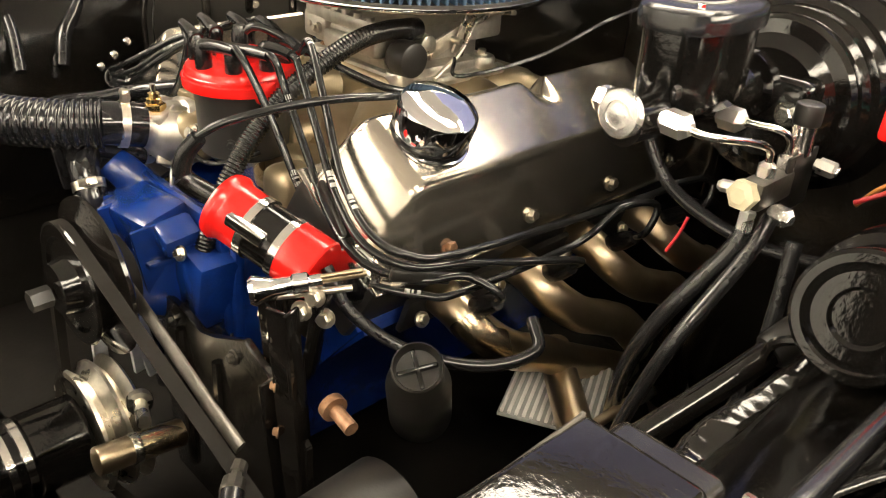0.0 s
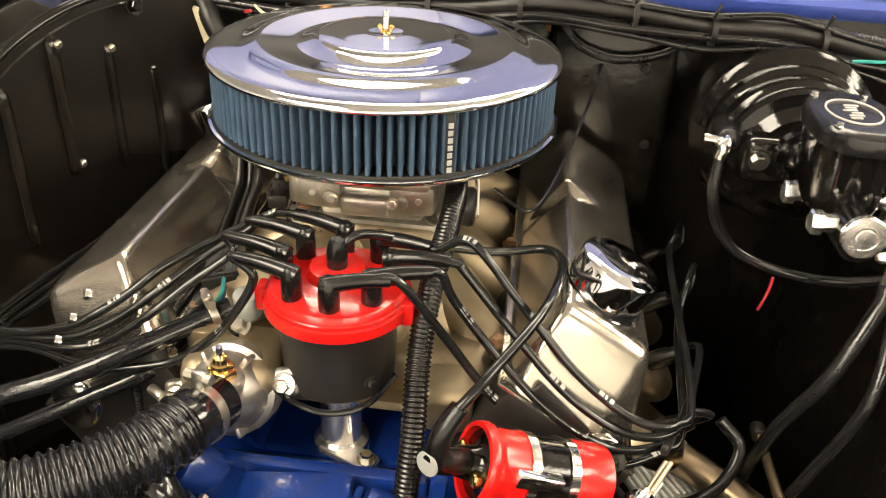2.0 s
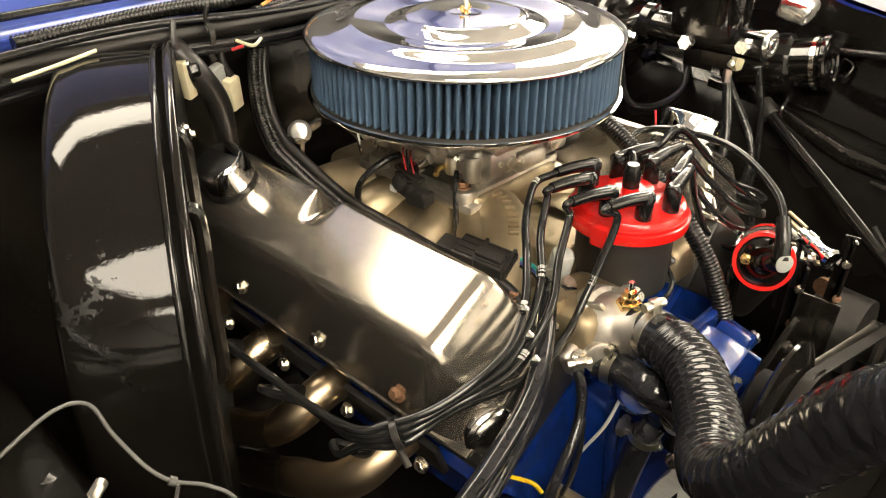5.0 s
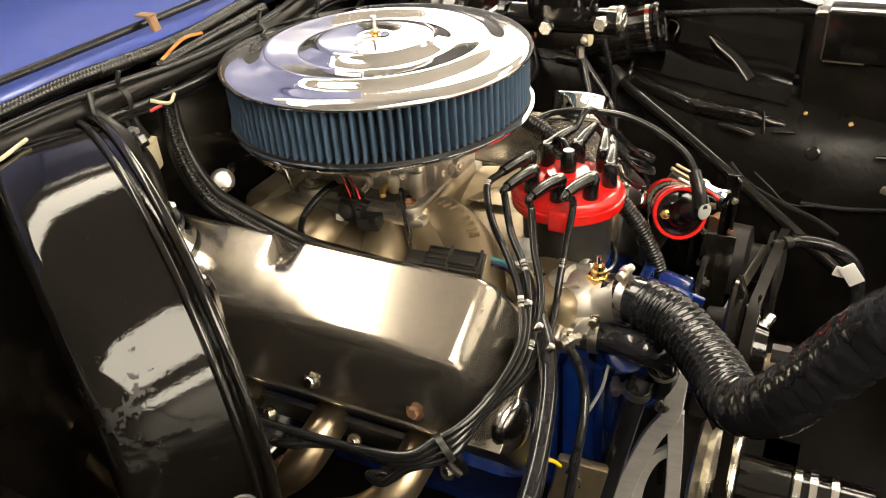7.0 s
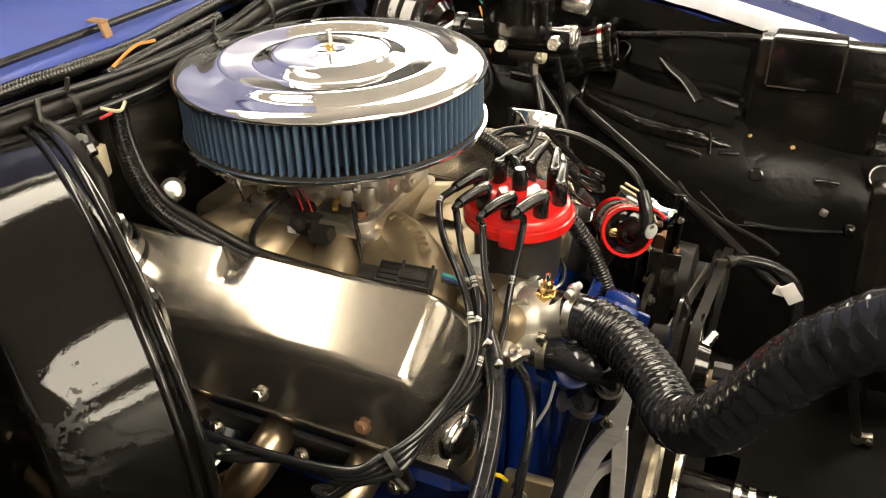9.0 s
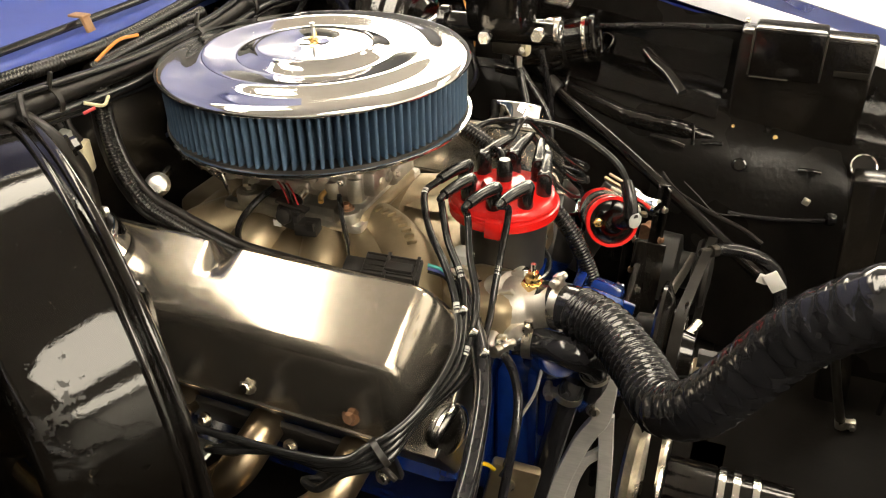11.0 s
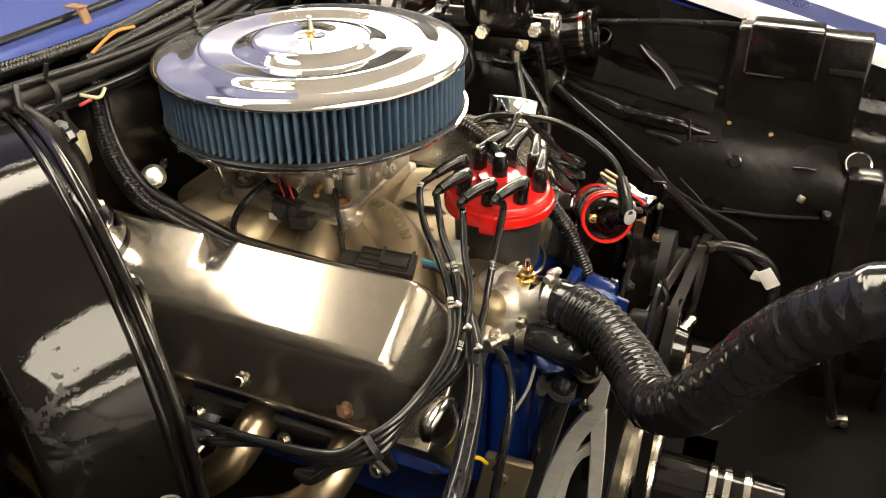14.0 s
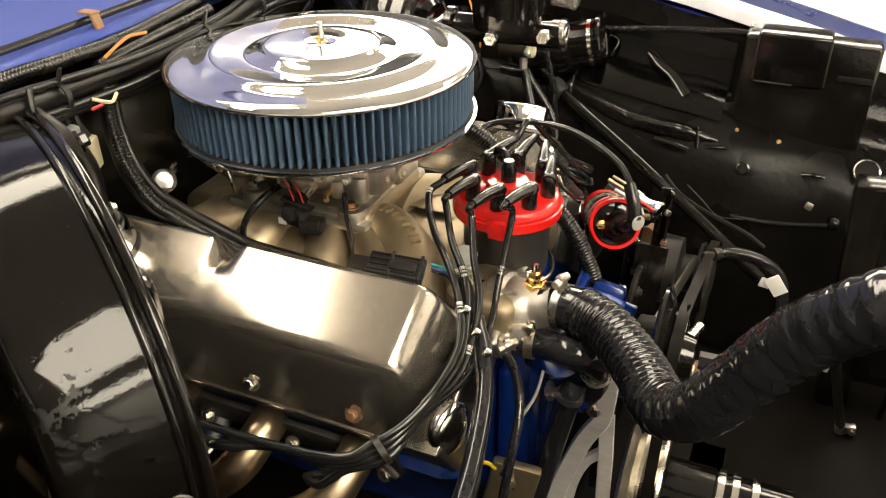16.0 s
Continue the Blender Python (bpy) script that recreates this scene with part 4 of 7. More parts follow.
def cover(s, notch_y):
    name = "valve_cover"
    t = thing(name, "brushed stainless tall valve cover, lightly smudged", "valve cover", (s * 0.23, 0, 0.85), "valve covers")
    bm = bmesh.new()

    def section(y, h, nk):
        ib, it, ot, ob = V(0.148, 0.880), V(0.196, 0.9475), V(0.2735, 0.9010), V(0.268, 0.806)
        it0 = it
        it = it + V(0.0115, -0.0125) * nk
        mid = (ib + ob) / 2
        pts = []
        for c, p, n, r in ((it, ib, ot, 0.009 + 0.011 * nk), (ot, it, ob, 0.010)):
            d0, d1 = (p - c).normalized(), (n - c).normalized()
            a0, a1 = c + d0 * r, c + d1 * r
            for k in range(5):
                u = k / 4
                pts.append(a0 * (1 - u) ** 2 + c * 2 * u * (1 - u) + a1 * u * u)
        flat = [it0.lerp(ot, f) for f in (0.44, 0.50, 0.6)]
        pts = [ib, ib.lerp(it0, 0.45)] + pts[:5] + flat + pts[5:] + [ob]
        u = min(1.0, max(0.0, (abs(y + CY) - 0.1925) / 0.056))
        w = 1 - 2 * 0.022 * (1 - math.sqrt(1 - u * u)) / 0.15
        pts = [mid + (p - mid) * w for p in pts]
        out = []
        for p in pts:
            base = ib + (ob - ib) * max(0.0, min(1.0, (p - ib).dot(ob - ib) / (ob - ib).length_squared))
            q = base + (p - base) * h
            out.append(bm.verts.new((s * q.x, y, q.y)))
        return out
    prof = [(-0.2580, 0.0), (-0.2540, 0.12), (-0.2405, 0.45), (-0.2275, 0.76), (-0.2215, 0.885), (-0.2165, 0.955), (-0.2110, 0.988), (-0.2040, 1.0)]
    ys = [(y, h, 0.0) for y, h in prof]
    ys.append((notch_y - 0.075, 1.0, 0.0))
    for k in range(25):
        d = -0.030 + 0.0025 * k
        ys.append((notch_y + d, 1.0, 0.5 + 0.5 * math.cos(math.pi * min(1.0, abs(d) / 0.0225))))
    ys.append((notch_y + 0.075, 1.0, 0.0))
    ys += [(-y - 2 * CY, h, 0.0) for y, h in prof[::-1]]
    rows = [section(*a) for a in ys]
    for a, b in zip(rows, rows[1:]):
        for i in range(len(a) - 1):
            bm.faces.new((a[i], a[i + 1], b[i + 1], b[i]))
    bmesh.ops.remove_doubles(bm, verts=bm.verts, dist=1e-5)
    part("cover_body", bm, STEEL, t, angle=75)
    bm = bmesh.new()
    box(bm, (0.150, 0.494, 0.005), pose(s * 0.207, -CY, 0.8440, 0, s * 33.9, 0), 0.002)
    part("flange", bm, STEEL, t)
    for y in (-0.19, -0.07, 0.07, 0.19):
        hexbolt(t, (s * 0.268, y + 0.02, 0.826), (s * 1.0, 0, 0.25), 0.010, RUSTY if y < -0.1 else ZINC)
    return t


cover(1, 0.012)
cover(-1, 0.006)

# oil filler cap and breather
def push_cap(name, p, d, r, h, label, cat):
    t = thing(name, label, cat, p)
    bm = bmesh.new()
    lathe(bm, [(r * 0.93, 0), (r * 1.06, 0.0005), (r * 1.06, 0.003), (r * 0.97, 0.004), (r * 0.97, 0.010), (r, 0.011), (r, h - 0.006), (r * 0.97, h - 0.002), (r * 0.9, h), (r * 0.5, h + 0.001), (0.001, h + 0.0015)], axis(p, d), 48)
    part("cap", bm, CHROME, t, angle=35)
    bm = bmesh.new()
    lathe(bm, [(r * 0.99, 0.0045), (r * 1.01, 0.0045), (r * 1.01, 0.0085), (r * 0.99, 0.0085)], axis(p, d), 40, closed=True)
    part("rubber_ring", bm, RUBBER, t, "thin black rubber ring")
    return t


push_cap("oil_filler_cap", (0.227, -0.165, 0.924), (0.40, 0.0, 0.92), 0.0385, 0.040, "round chrome push-in oil filler cap on valve cover", "cap")
push_cap("breather_cap", (-0.230, 0.140, 0.922), (-0.42, 0.0, 0.9), 0.030, 0.042, "chrome breather cap on the rear of the valve cover", "cap")

# distributor
DX, DY = 0.003, -0.229
dist = thing("distributor", "black distributor with a red cap", "distributor", (DX, DY, 0.77))
bm = bmesh.new()
lathe(bm, [(0.028, 0.855), (0.045, 0.857), (0.049, 0.861), (0.050, 0.885), (0.0505, 0.910), (0.053, 0.935)], pose(DX, DY, 0), 40)
part("housing", bm, DULL_BLACK, dist, "black painted housing")
bm = bmesh.new()
lathe(bm, [(0.026, 0.768), (0.026, 0.780), (0.0195, 0.785), (0.0185, 0.840), (0.022, 0.850), (0.024, 0.862)], pose(DX, DY, 0), 28)
part("shaft_housing", bm, SATIN, dist, "bright cast shaft housing")
bm = bmesh.new()
lathe(bm, [(0.0525, 0.9325), (0.0628, 0.9325), (0.0636, 0.936), (0.0632, 0.9425), (0.0612, 0.9435), (0.0610, 0.9465), (0.0598, 0.9475), (0.0594, 0.950), (0.0570, 0.9535), (0.053, 0.955), (0.034, 0.957), (0.026, 0.959), (0.023, 0.967), (0.001, 0.968)], pose(DX, DY, 0), 56)
cap = part("cap", bm, RED, dist, "glossy red cap", 30)
TOWERS = [-130 + 45 * k for k in range(8)]
TR = 0.0455
for a in TOWERS + [None]:
    x, y = (DX, DY) if a is None else (DX + TR * math.cos(radians(a)), DY + TR * math.sin(radians(a)))
    bm = bmesh.new()
    lathe(bm, [(0.0088, 0.950), (0.0080, 0.957), (0.006, 0.959), (0.005, 0.97)], pose(x, y, 0), 16)
    part("tower", bm, RED, cap)
for s in (-1, 1):
    bm = bmesh.new()
    box(bm, (0.012, 0.02, 0.022), pose(DX + s * 0.061, DY - 0.01, 0.938), 0.003)
    part("hold_down", bm, RED, cap)
bm = bmesh.new()
box(bm, (0.055, 0.022, 0.007), pose(DX + 0.012, DY - 0.022, 0.779, 0, 0, -25), 0.002)
part("clamp", bm, CASTING, dist)
hexbolt(dist, (DX + 0.03, DY - 0.030, 0.782), (0, 0, 1), 0.010, POLISH)
bm = bmesh.new()
tube(bm, [(-0.10, DY + 0.005, 0.892), (-0.07, DY - 0.02, 0.878), (-0.04, DY - 0.045, 0.864), (0.0, DY - 0.056, 0.856), (0.035, DY - 0.046, 0.860), (0.056, DY - 0.015, 0.872)], 0.0028, 6, 8)
part("pickup_lead", bm, WIRE, dist, "thin black pickup lead")
hexbolt(dist, (0.038, DY - 0.038, 0.880), (0.7, -0.7, 0), 0.006, DULL_BLACK)


# spark plug wires
def plug_wire(a, route, tag_at, plug_end):
    """One lead: boot on the tower, cable with printed bars, boot at the plug."""
    t = thing("spark_plug_wire", "glossy black spark plug wire with printed pale marks", "wire", plug_end, "spark plug wires")
    x, y = DX + TR * math.cos(radians(a)), DY + TR * math.sin(radians(a))
    out = (V(*route[0]) - V(x, y, 0.985))
    out.z = 0
    out.normalize()
    bm = bmesh.new()
    lathe(bm, [(0.0082, 0.954), (0.0088, 0.955), (0.0086, 0.972), (0.0080, 0.980), (0.005, 0.984)], pose(x, y, 0), 16)
    tube(bm, [V(x, y, 0.976) - out * 0.006, V(x, y, 0.979) + out * 0.010, V(x, y, 0.981) + out * 0.028, V(x, y, 0.981) + out * 0.048], lambda q, d: 0.0078 - 0.0022 * q, 5, 12)
    part("tower_boot", bm, BOOT, t, "black rubber right-angle boot")
    pts = [V(x, y, 0.981) + out * 0.03, V(x, y, 0.980) + out * 0.054] + [V(*p) for p in route]
    lineq = spline(pts, 10)
    bm = bmesh.new()
    sweep(bm, lineq, 0.0040, 10)
    cable = part("cable", bm, WIRE, t)
    for share in tag_at:
        k = int(share * (len(lineq) - 6))
        bm = bmesh.new()
        for i, (u, v) in enumerate(((0.1, 0.9), (0.15, 0.5), (0.0, 0.65))):
            p, q = lineq[k + i].lerp(lineq[k + i + 1], u), lineq[k + i].lerp(lineq[k + i + 1], v)
            sweep(bm, [p + V(0, 0, 0.0004), q + V(0, 0, 0.0004)], 0.00378, 10)
        part("printed_mark", bm, PALE, cable, "pale printed bars")
    e, d = V(*route[-1]), V(*plug_end) - V(*route[-1])
    bm = bmesh.new()
    sweep(bm, [e - d * 0.15, e + d * 0.3, e + d * 0.7, e + d], lambda q, dd: 0.0075 + 0.003 * (q > 0.3), 12)
    part("plug_boot", bm, BOOT, t, "black rubber plug boot")
    return t


def loom(parent_group, p, d, n, label):
    t = thing("wire_separator", label, "wire separator", p)
    bm = bmesh.new()
    box(bm, (0.007, 0.012 * n, 0.012), axis(p, d) @ pose(0, 0, 0, 90, 0, 0), 0.003)
    part("bar", bm, DULL_BLACK, t)
    return t


L_END = [(-40, -0.165), (5, -0.055), (-85, 0.055), (50, 0.165)]
L_HIGH = {5: 0.012, 50: 0.026, -40: -0.004, -85: -0.022}
for k, (a, py) in enumerate(L_END):
    h = L_HIGH[a]
    g = h * 1.45
    plug_wire(a, [(0.105 + 0.2 * g, -0.238 + 0.55 * g, 0.957 + g), (0.150 + 0.3 * g, -0.246 + 0.3 * g, 0.905 + 1.1 * g), (0.200 + 0.3 * g, -0.258 + 0.1 * g, 0.862 + 1.0 * g), (0.252 + 0.2 * g, -0.262, 0.838 + 0.8 * g),
                  (0.298, -0.238 - 0.3 * g, 0.830 + 0.7 * g), (0.318, -0.195, 0.828 + 0.6 * g)] + ([] if py < -0.1 else [(0.330, py - 0.10, 0.826 + 0.3 * g)]) + ([(0.342, py - 0.05, 0.846), (0.356, py - 0.005, 0.842)] if py > 0 else []) +
              [(0.346 + 0.004 * k, py - 0.012, 0.812), (0.330, py, 0.790)], ((0.16, 0.38) if k % 2 else (0.25, 0.5)), (0.300, py + 0.005, 0.768))
R_ROUTE = {95: [(-0.075, -0.166, 0.974), (-0.116, -0.190, 0.958), (-0.152, -0.222, 0.945), (-0.182, -0.246, 0.924), (-0.222, -0.262, 0.902), (-0.282, -0.254, 0.880)],
           140: [(-0.084, -0.190, 0.972), (-0.120, -0.212, 0.952), (-0.152, -0.240, 0.931), (-0.188, -0.256, 0.906), (-0.230, -0.264, 0.888), (-0.286, -0.252, 0.874)],
           185: [(-0.090, -0.222, 0.965), (-0.124, -0.238, 0.940), (-0.158, -0.258, 0.914), (-0.198, -0.264, 0.887), (-0.238, -0.266, 0.878), (-0.288, -0.250, 0.867)],
           -130: [(-0.060, -0.256, 0.965), (-0.080, -0.256, 0.926), (-0.104, -0.258, 0.897), (-0.140, -0.264, 0.873), (-0.204, -0.270, 0.864), (-0.276, -0.250, 0.860)]}
R_END = [(-130, -0.165), (185, -0.055), (140, 0.055), (95, 0.165)]
for k, (a, py) in enumerate(R_END):
    o = (k - 1.5)
    plug_wire(a, R_ROUTE[a] + [(-0.326, -0.232 + 0.004 * o, 0.855 + 0.005 * o), (-0.340 - 0.003 * k, -0.185 + 0.01 * o, 0.838 + 0.006 * o)] + ([] if py < -0.1 else [(-0.338, py - 0.075, 0.832 - 0.004 * k), (-0.352, py - 0.02, 0.822)]) +
              ([(-0.345, py - 0.01, 0.805)] if py < -0.1 else []) + [(-0.335, py + 0.012, 0.797), (-0.316, py + 0.004, 0.783)], ((0.14, 0.40) if k % 2 else (0.30,)), (-0.292, py + 0.005, 0.765))
loom("", (0.200, -0.258, 0.865), (0.7, -0.1, -0.6), 5, "black plastic wire separator holding four leads")
loom("", (0.300, -0.234, 0.830), (0.3, 0.8, -0.2), 5, "black plastic wire separator holding four leads")
tie = thing("cable_tie", "black cable tie bundling the plug wires", "cable tie", (-0.326, -0.232, 0.84))
bm = bmesh.new()
lathe(bm, [(0.013, -0.003), (0.0145, -0.003), (0.0145, 0.003), (0.013, 0.003)], axis((-0.326, -0.232, 0.855), (-0.6, 0.5, -0.3)), 20, closed=True)
box(bm, (0.006, 0.03, 0.004), pose(-0.326, -0.235, 0.836, 30, 20, 0), 0.001)
part("strap", bm, DULL_BLACK, tie)
# small silver tabs where the leads run side by side
for i, p in enumerate(((-0.203, -0.262, 0.934), (-0.212, -0.276, 0.918), (-0.220, -0.290, 0.904))):
    t = thing("wire_clip", "small pale metal clip on a plug wire", "clip", p, "wire clips")
    bm = bmesh.new()
    box(bm, (0.006, 0.007, 0.009), pose(*p, 30, 20, 25), 0.0015)
    part("body", bm, POLISH, t)

# coil
C0, C1 = V(0.133, -0.330, 0.864), V(0.232, -0.293, 0.825)
CD = (C1 - C0).normalized()
coil = thing("ignition_coil", "red and black cylindrical ignition coil on a bracket", "ignition coil", C0)
CL = (C1 - C0).length
bm = bmesh.new()
lathe(bm, [(0.028, CL * 0.30), (0.0292, CL * 0.31), (0.0292, CL * 0.70), (0.028, CL * 0.71)], axis(C0, CD), 36)
part("sleeve", bm, GLOSS_BLACK, coil, "black middle sleeve")
bm = bmesh.new()
lathe(bm, [(0.022, CL * 0.69), (0.0300, CL * 0.69), (0.0305, CL * 0.70), (0.0305, CL * 0.985), (0.029, CL)], axis(C0, CD), 36)
part("can", bm, RED, coil, "glossy red can")
bm = bmesh.new()
lathe(bm, [(0.0285, 0.004), (0.0285, -0.002), (0.0325, -0.002), (0.0335, 0.001), (0.0335, 0.006), (0.0310, 0.009), (0.0302, 0.014), (0.0302, CL * 0.30), (0.0285, CL * 0.31)], axis(C0, CD), 40, closed=True)
part("collar", bm, RED, coil, "red end collar")
bm = bmesh.new()
lathe(bm, [(0.0285, 0.005), (0.027, 0.003), (0.02, 0.002), (0.014, -0.004), (0.011, -0.020), (0.008, -0.022)], axis(C0, CD), 32)
part("end_face", bm, GLOSS_BLACK, coil, "black moulded end with tower")
side = CD.cross(V(0, 0, 1)).normalized()
for s in (-1, 1):
    bm = bmesh.new()
    p = C0 + side * (0.0185 * s) + CD * 0.002
    cyl(bm, p, -CD, 0.005, 0.010, 10, 0.001)
    lathe(bm, [(0.0065, 0.004), (0.0065, 0.008)], axis(p, -CD), 6)
    part("terminal", bm, BRASS, coil, "brass screw terminal")
for f in (0.34, 0.66):
    bm = bmesh.new()
    lathe(bm, [(0.0290, -0.004), (0.0312, -0.004), (0.0312, 0.004), (0.0290, 0.004)], axis(C0 + CD * CL * f, CD), 36, closed=True)
    part("bracket_band", bm, POLISH, coil, "bright bracket band")
bm = bmesh.new()
box(bm, (0.014, 0.012, CL * 0.36), axis(C0 + CD * CL * 0.5 + V(0.0, -0.026, 0.018), CD), 0.002)
part("bracket_bar", bm, POLISH, coil, "bright bracket bar")
bm = bmesh.new()
box(bm, (0.07, 0.006, 0.10), pose(0.17, -0.285, 0.78, 0, 10, 10), 0.002)
part("bracket", bm, PANEL_BLACK, coil)
# coil wire
cw = thing("coil_wire", "glossy black coil wire arching to the distributor", "wire", (0, DY, 0.98))
ctop = C0 - CD * 0.024 + V(0, 0, 0.0)
pts = [V(DX, DY, 0.982), V(DX + 0.02, DY + 0.014, 0.992), V(0.07, -0.180, 0.968), V(0.129, -0.142, 0.945), V(0.176, -0.133, 0.948), V(0.190, -0.175, 0.957), V(0.176, -0.253, 0.962), V(0.138, -0.325, 0.946), V(0.110, -0.352, 0.920), V(0.104, -0.356, 0.905)]
bm = bmesh.new()
sweep(bm, spline(pts, 10), 0.0042, 10)
part("cable", bm, WIRE, cw)
bm = bmesh.new()
tube(bm, [V(0.120, -0.344, 0.930), V(0.109, -0.353, 0.912), V(0.104, -0.357, 0.892)], lambda q, d: 0.0075 + 0.002 * q, 5, 14)
tube(bm, [V(0.104, -0.357, 0.890), V(0.110, -0.349, 0.881), V(0.126, -0.335, 0.870)], 0.0105, 5, 14)
part("coil_boot", bm, BOOT, cw, "black rubber coil boot")
bm = bmesh.new()
cyl(bm, (0.1005, -0.3625, 0.890), (-0.55, -0.8, 0.1), 0.0098, 0.002, 20, 0.0005)
part("boot_end", bm, GREY_PLASTIC, cw, "pale round boot end")
bm = bmesh.new()
lathe(bm, [(0.0085, 0.958), (0.0090, 0.959), (0.0090, 0.983), (0.006, 0.992)], pose(DX, DY, 0), 16)
part("tower_boot", bm, BOOT, cw)

# thermostat housing, sensor and hoses
th = thing("thermostat_housing", "bright cast thermostat housing with outlet neck", "thermostat housing", (-0.083, -0.29, 0.85))
bm = bmesh.new()
tm = axis((-0.083, -0.266, 0.856), (-0.06, -0.92, 0.38))
lathe(bm, [(0.040, -0.012), (0.042, 0.0), (0.041, 0.008), (0.036, 0.011), (0.0345, 0.016), (0.031, 0.026), (0.0255, 0.033), (0.0235, 0.036), (0.0235, 0.058)], tm, 36)
for a in (15, 195):
    box(bm, (0.040, 0.026, 0.014), tm @ pose(0, 0, 0, 0, 0, a) @ pose(0.042, 0, 0.0), 0.006, 3)
for a in (-60, 60, 120):
    box(bm, (0.012, 0.005, 0.02), tm @ pose(0, 0, 0, 0, 0, a) @ pose(0.034, 0, 0.016), 0.002)
cyl(bm, (-0.080, -0.292, 0.866), (0, 0, 1), 0.018, 0.024, 20, 0.004)
cyl(bm, (-0.098, -0.268, 0.846), (-0.65, -0.75, 0.1), 0.0165, 0.032, 20, 0.002)
part("casting", bm, CASTING, th, angle=35)
for a in (15, 195):
    q = tm @ pose(0, 0, 0, 0, 0, a) @ V(0.050, 0, 0.007)
    hexbolt(th, q, (-0.06, -0.92, 0.38), 0.011, POLISH)
ts = thing("temperature_sensor", "brass temperature sensor with a threaded stud", "sensor", (-0.080, -0.292, 0.89))
bm = bmesh.new()
lathe(bm, [(0.0125, 0.889), (0.0125, 0.897), (0.011, 0.898)], pose(-0.080, -0.292, 0), 6)
lathe(bm, [(0.0085, 0.897), (0.0085, 0.903), (0.0065, 0.904), (0.006, 0.909)], pose(-0.080, -0.292, 0), 16)
part("hex_body", bm, BRASS, ts, angle=25)
bm = bmesh.new()
cyl(bm, (-0.080, -0.292, 0.908), (0, 0, 1), 0.003, 0.011, 10)
part("stud", bm, POLISH, ts)
hose = thing("radiator_hose", "thick black corrugated upper radiator hose", "hose", (-0.15, -0.42, 0.88))
HP = [(-0.082, -0.306, 0.874), (-0.092, -0.345, 0.881), (-0.113, -0.382, 0.882), (-0.162, -0.424, 0.881), (-0.210, -0.452, 0.887), (-0.237, -0.481, 0.916), (-0.250, -0.508, 0.964), (-0.258, -0.536, 1.016), (-0.269, -0.565, 1.055), (-0.282, -0.605, 1.085), (-0.30, -0.68, 1.07), (-0.31, -0.75, 0.98), (-0.31, -0.78, 0.88)]
bm = bmesh.new()
fine = spline(HP[1:], 60)


def rib(q, d):
    """Close shallow ribs up to the bend, then wider ones where the hose is stretched."""
    ph = d / 0.0086 if d < 0.17 else 0.17 / 0.0086 + (d - 0.17) / 0.0155
    w = math.sin(2 * math.pi * ph)
    deep = 0.0016 if d < 0.17 else 0.00028
    return 0.0255 + deep * (abs(w) ** 0.6 * math.copysign(1, w)) + 0.0006 * noise.noise(V(d * 60, 3, 1))


sweep(bm, fine, rib, 28)
part("corrugated_wall", bm, HOSE, hose, angle=75)
bm = bmesh.new()
tube(bm, [HP[0], (-0.085, -0.320, 0.877), (-0.089, -0.336, 0.880), (-0.093, -0.348, 0.8815)], 0.0245, 6, 28)
part("cuff", bm, HOSE, hose, "smooth rubber cuff")
clamp_band(hose, (-0.087, -0.327, 0.878), (-0.25, -0.95, 0.18), 0.0247, 0.009)
hh = thing("bypass_hose", "short smooth black bypass hose with clamps", "hose", (-0.1, -0.33, 0.82))
bm = bmesh.new()
tube(bm, [(-0.110, -0.282, 0.838), (-0.105, -0.303, 0.837), (-0.1145, -0.3275, 0.845), (-0.122, -0.353, 0.848), (-0.108, -0.368, 0.831), (-0.090, -0.370, 0.800), (-0.082, -0.366, 0.77)], 0.0165, 8, 20)
part("tube", bm, HOSE, hh)
clamp_band(hh, (-0.1065, -0.299, 0.837), (0.05, -0.99, 0.05), 0.0168, 0.010)
clamp_band(hh, (-0.097, -0.370, 0.813), (0.5, -0.1, -0.85), 0.0168, 0.010)

# loom beside the distributor
cl = thing("corrugated_tube", "black corrugated breather tube beside the distributor", "tube", (0.08, -0.25, 0.9))
bm = bmesh.new()
corrugated(bm, [(0.082, -0.06, 0.985), (0.088, -0.105, 0.988), (0.088, -0.150, 0.980), (0.080, -0.215, 0.945), (0.078, -0.262, 0.905), (0.080, -0.297, 0.86), (0.078, -0.325, 0.80), (0.07, -0.35, 0.70)], 0.0108, 0.0040, 0.0013, 16, 4)
part("wall", bm, LOOM, cl, angle=60)
bm = bmesh.new()
cyl(bm, (0.082, -0.052, 0.983), (0.1, -1, 0.1), 0.0125, 0.02, 18, 0.003)
part("end_cuff", bm, RUBBER, cl, "smooth rubber end cuff")

# brake booster
bo = thing("brake_booster", "black glossy stepped brake booster on the firewall", "brake booster", (0.435, 0.27, 0.97))
BX, BZ = 0.440, 0.9765
bm = bmesh.new()
lathe(bm, [(0.05, 0.0), (0.062, 0.010), (0.074, 0.013), (0.0775, 0.018), (0.078, 0.026), (0.081, 0.029), (0.0835, 0.031), (0.0835, 0.050), (0.087, 0.053), (0.0895, 0.056), (0.0895, 0.070), (0.094, 0.074), (0.0975, 0.079), (0.1025, 0.082), (0.1035, 0.089), (0.098, 0.094), (0.097, 0.15), (0.088, 0.175), (0.06, 0.19), (0.06, 0.22)],
      axis((BX, 0.055, BZ), (0, 1, 0)), 72)
part("shell", bm, GLOSS_BLACK, bo, angle=25)
hexbolt(bo, (0.391, 0.030, 0.988), (0, -1, 0), 0.012, POLISH, name="mount_nut")
hexbolt(bo, (0.476, 0.030, 0.981), (0, -1, 0), 0.012, POLISH, name="mount_nut")
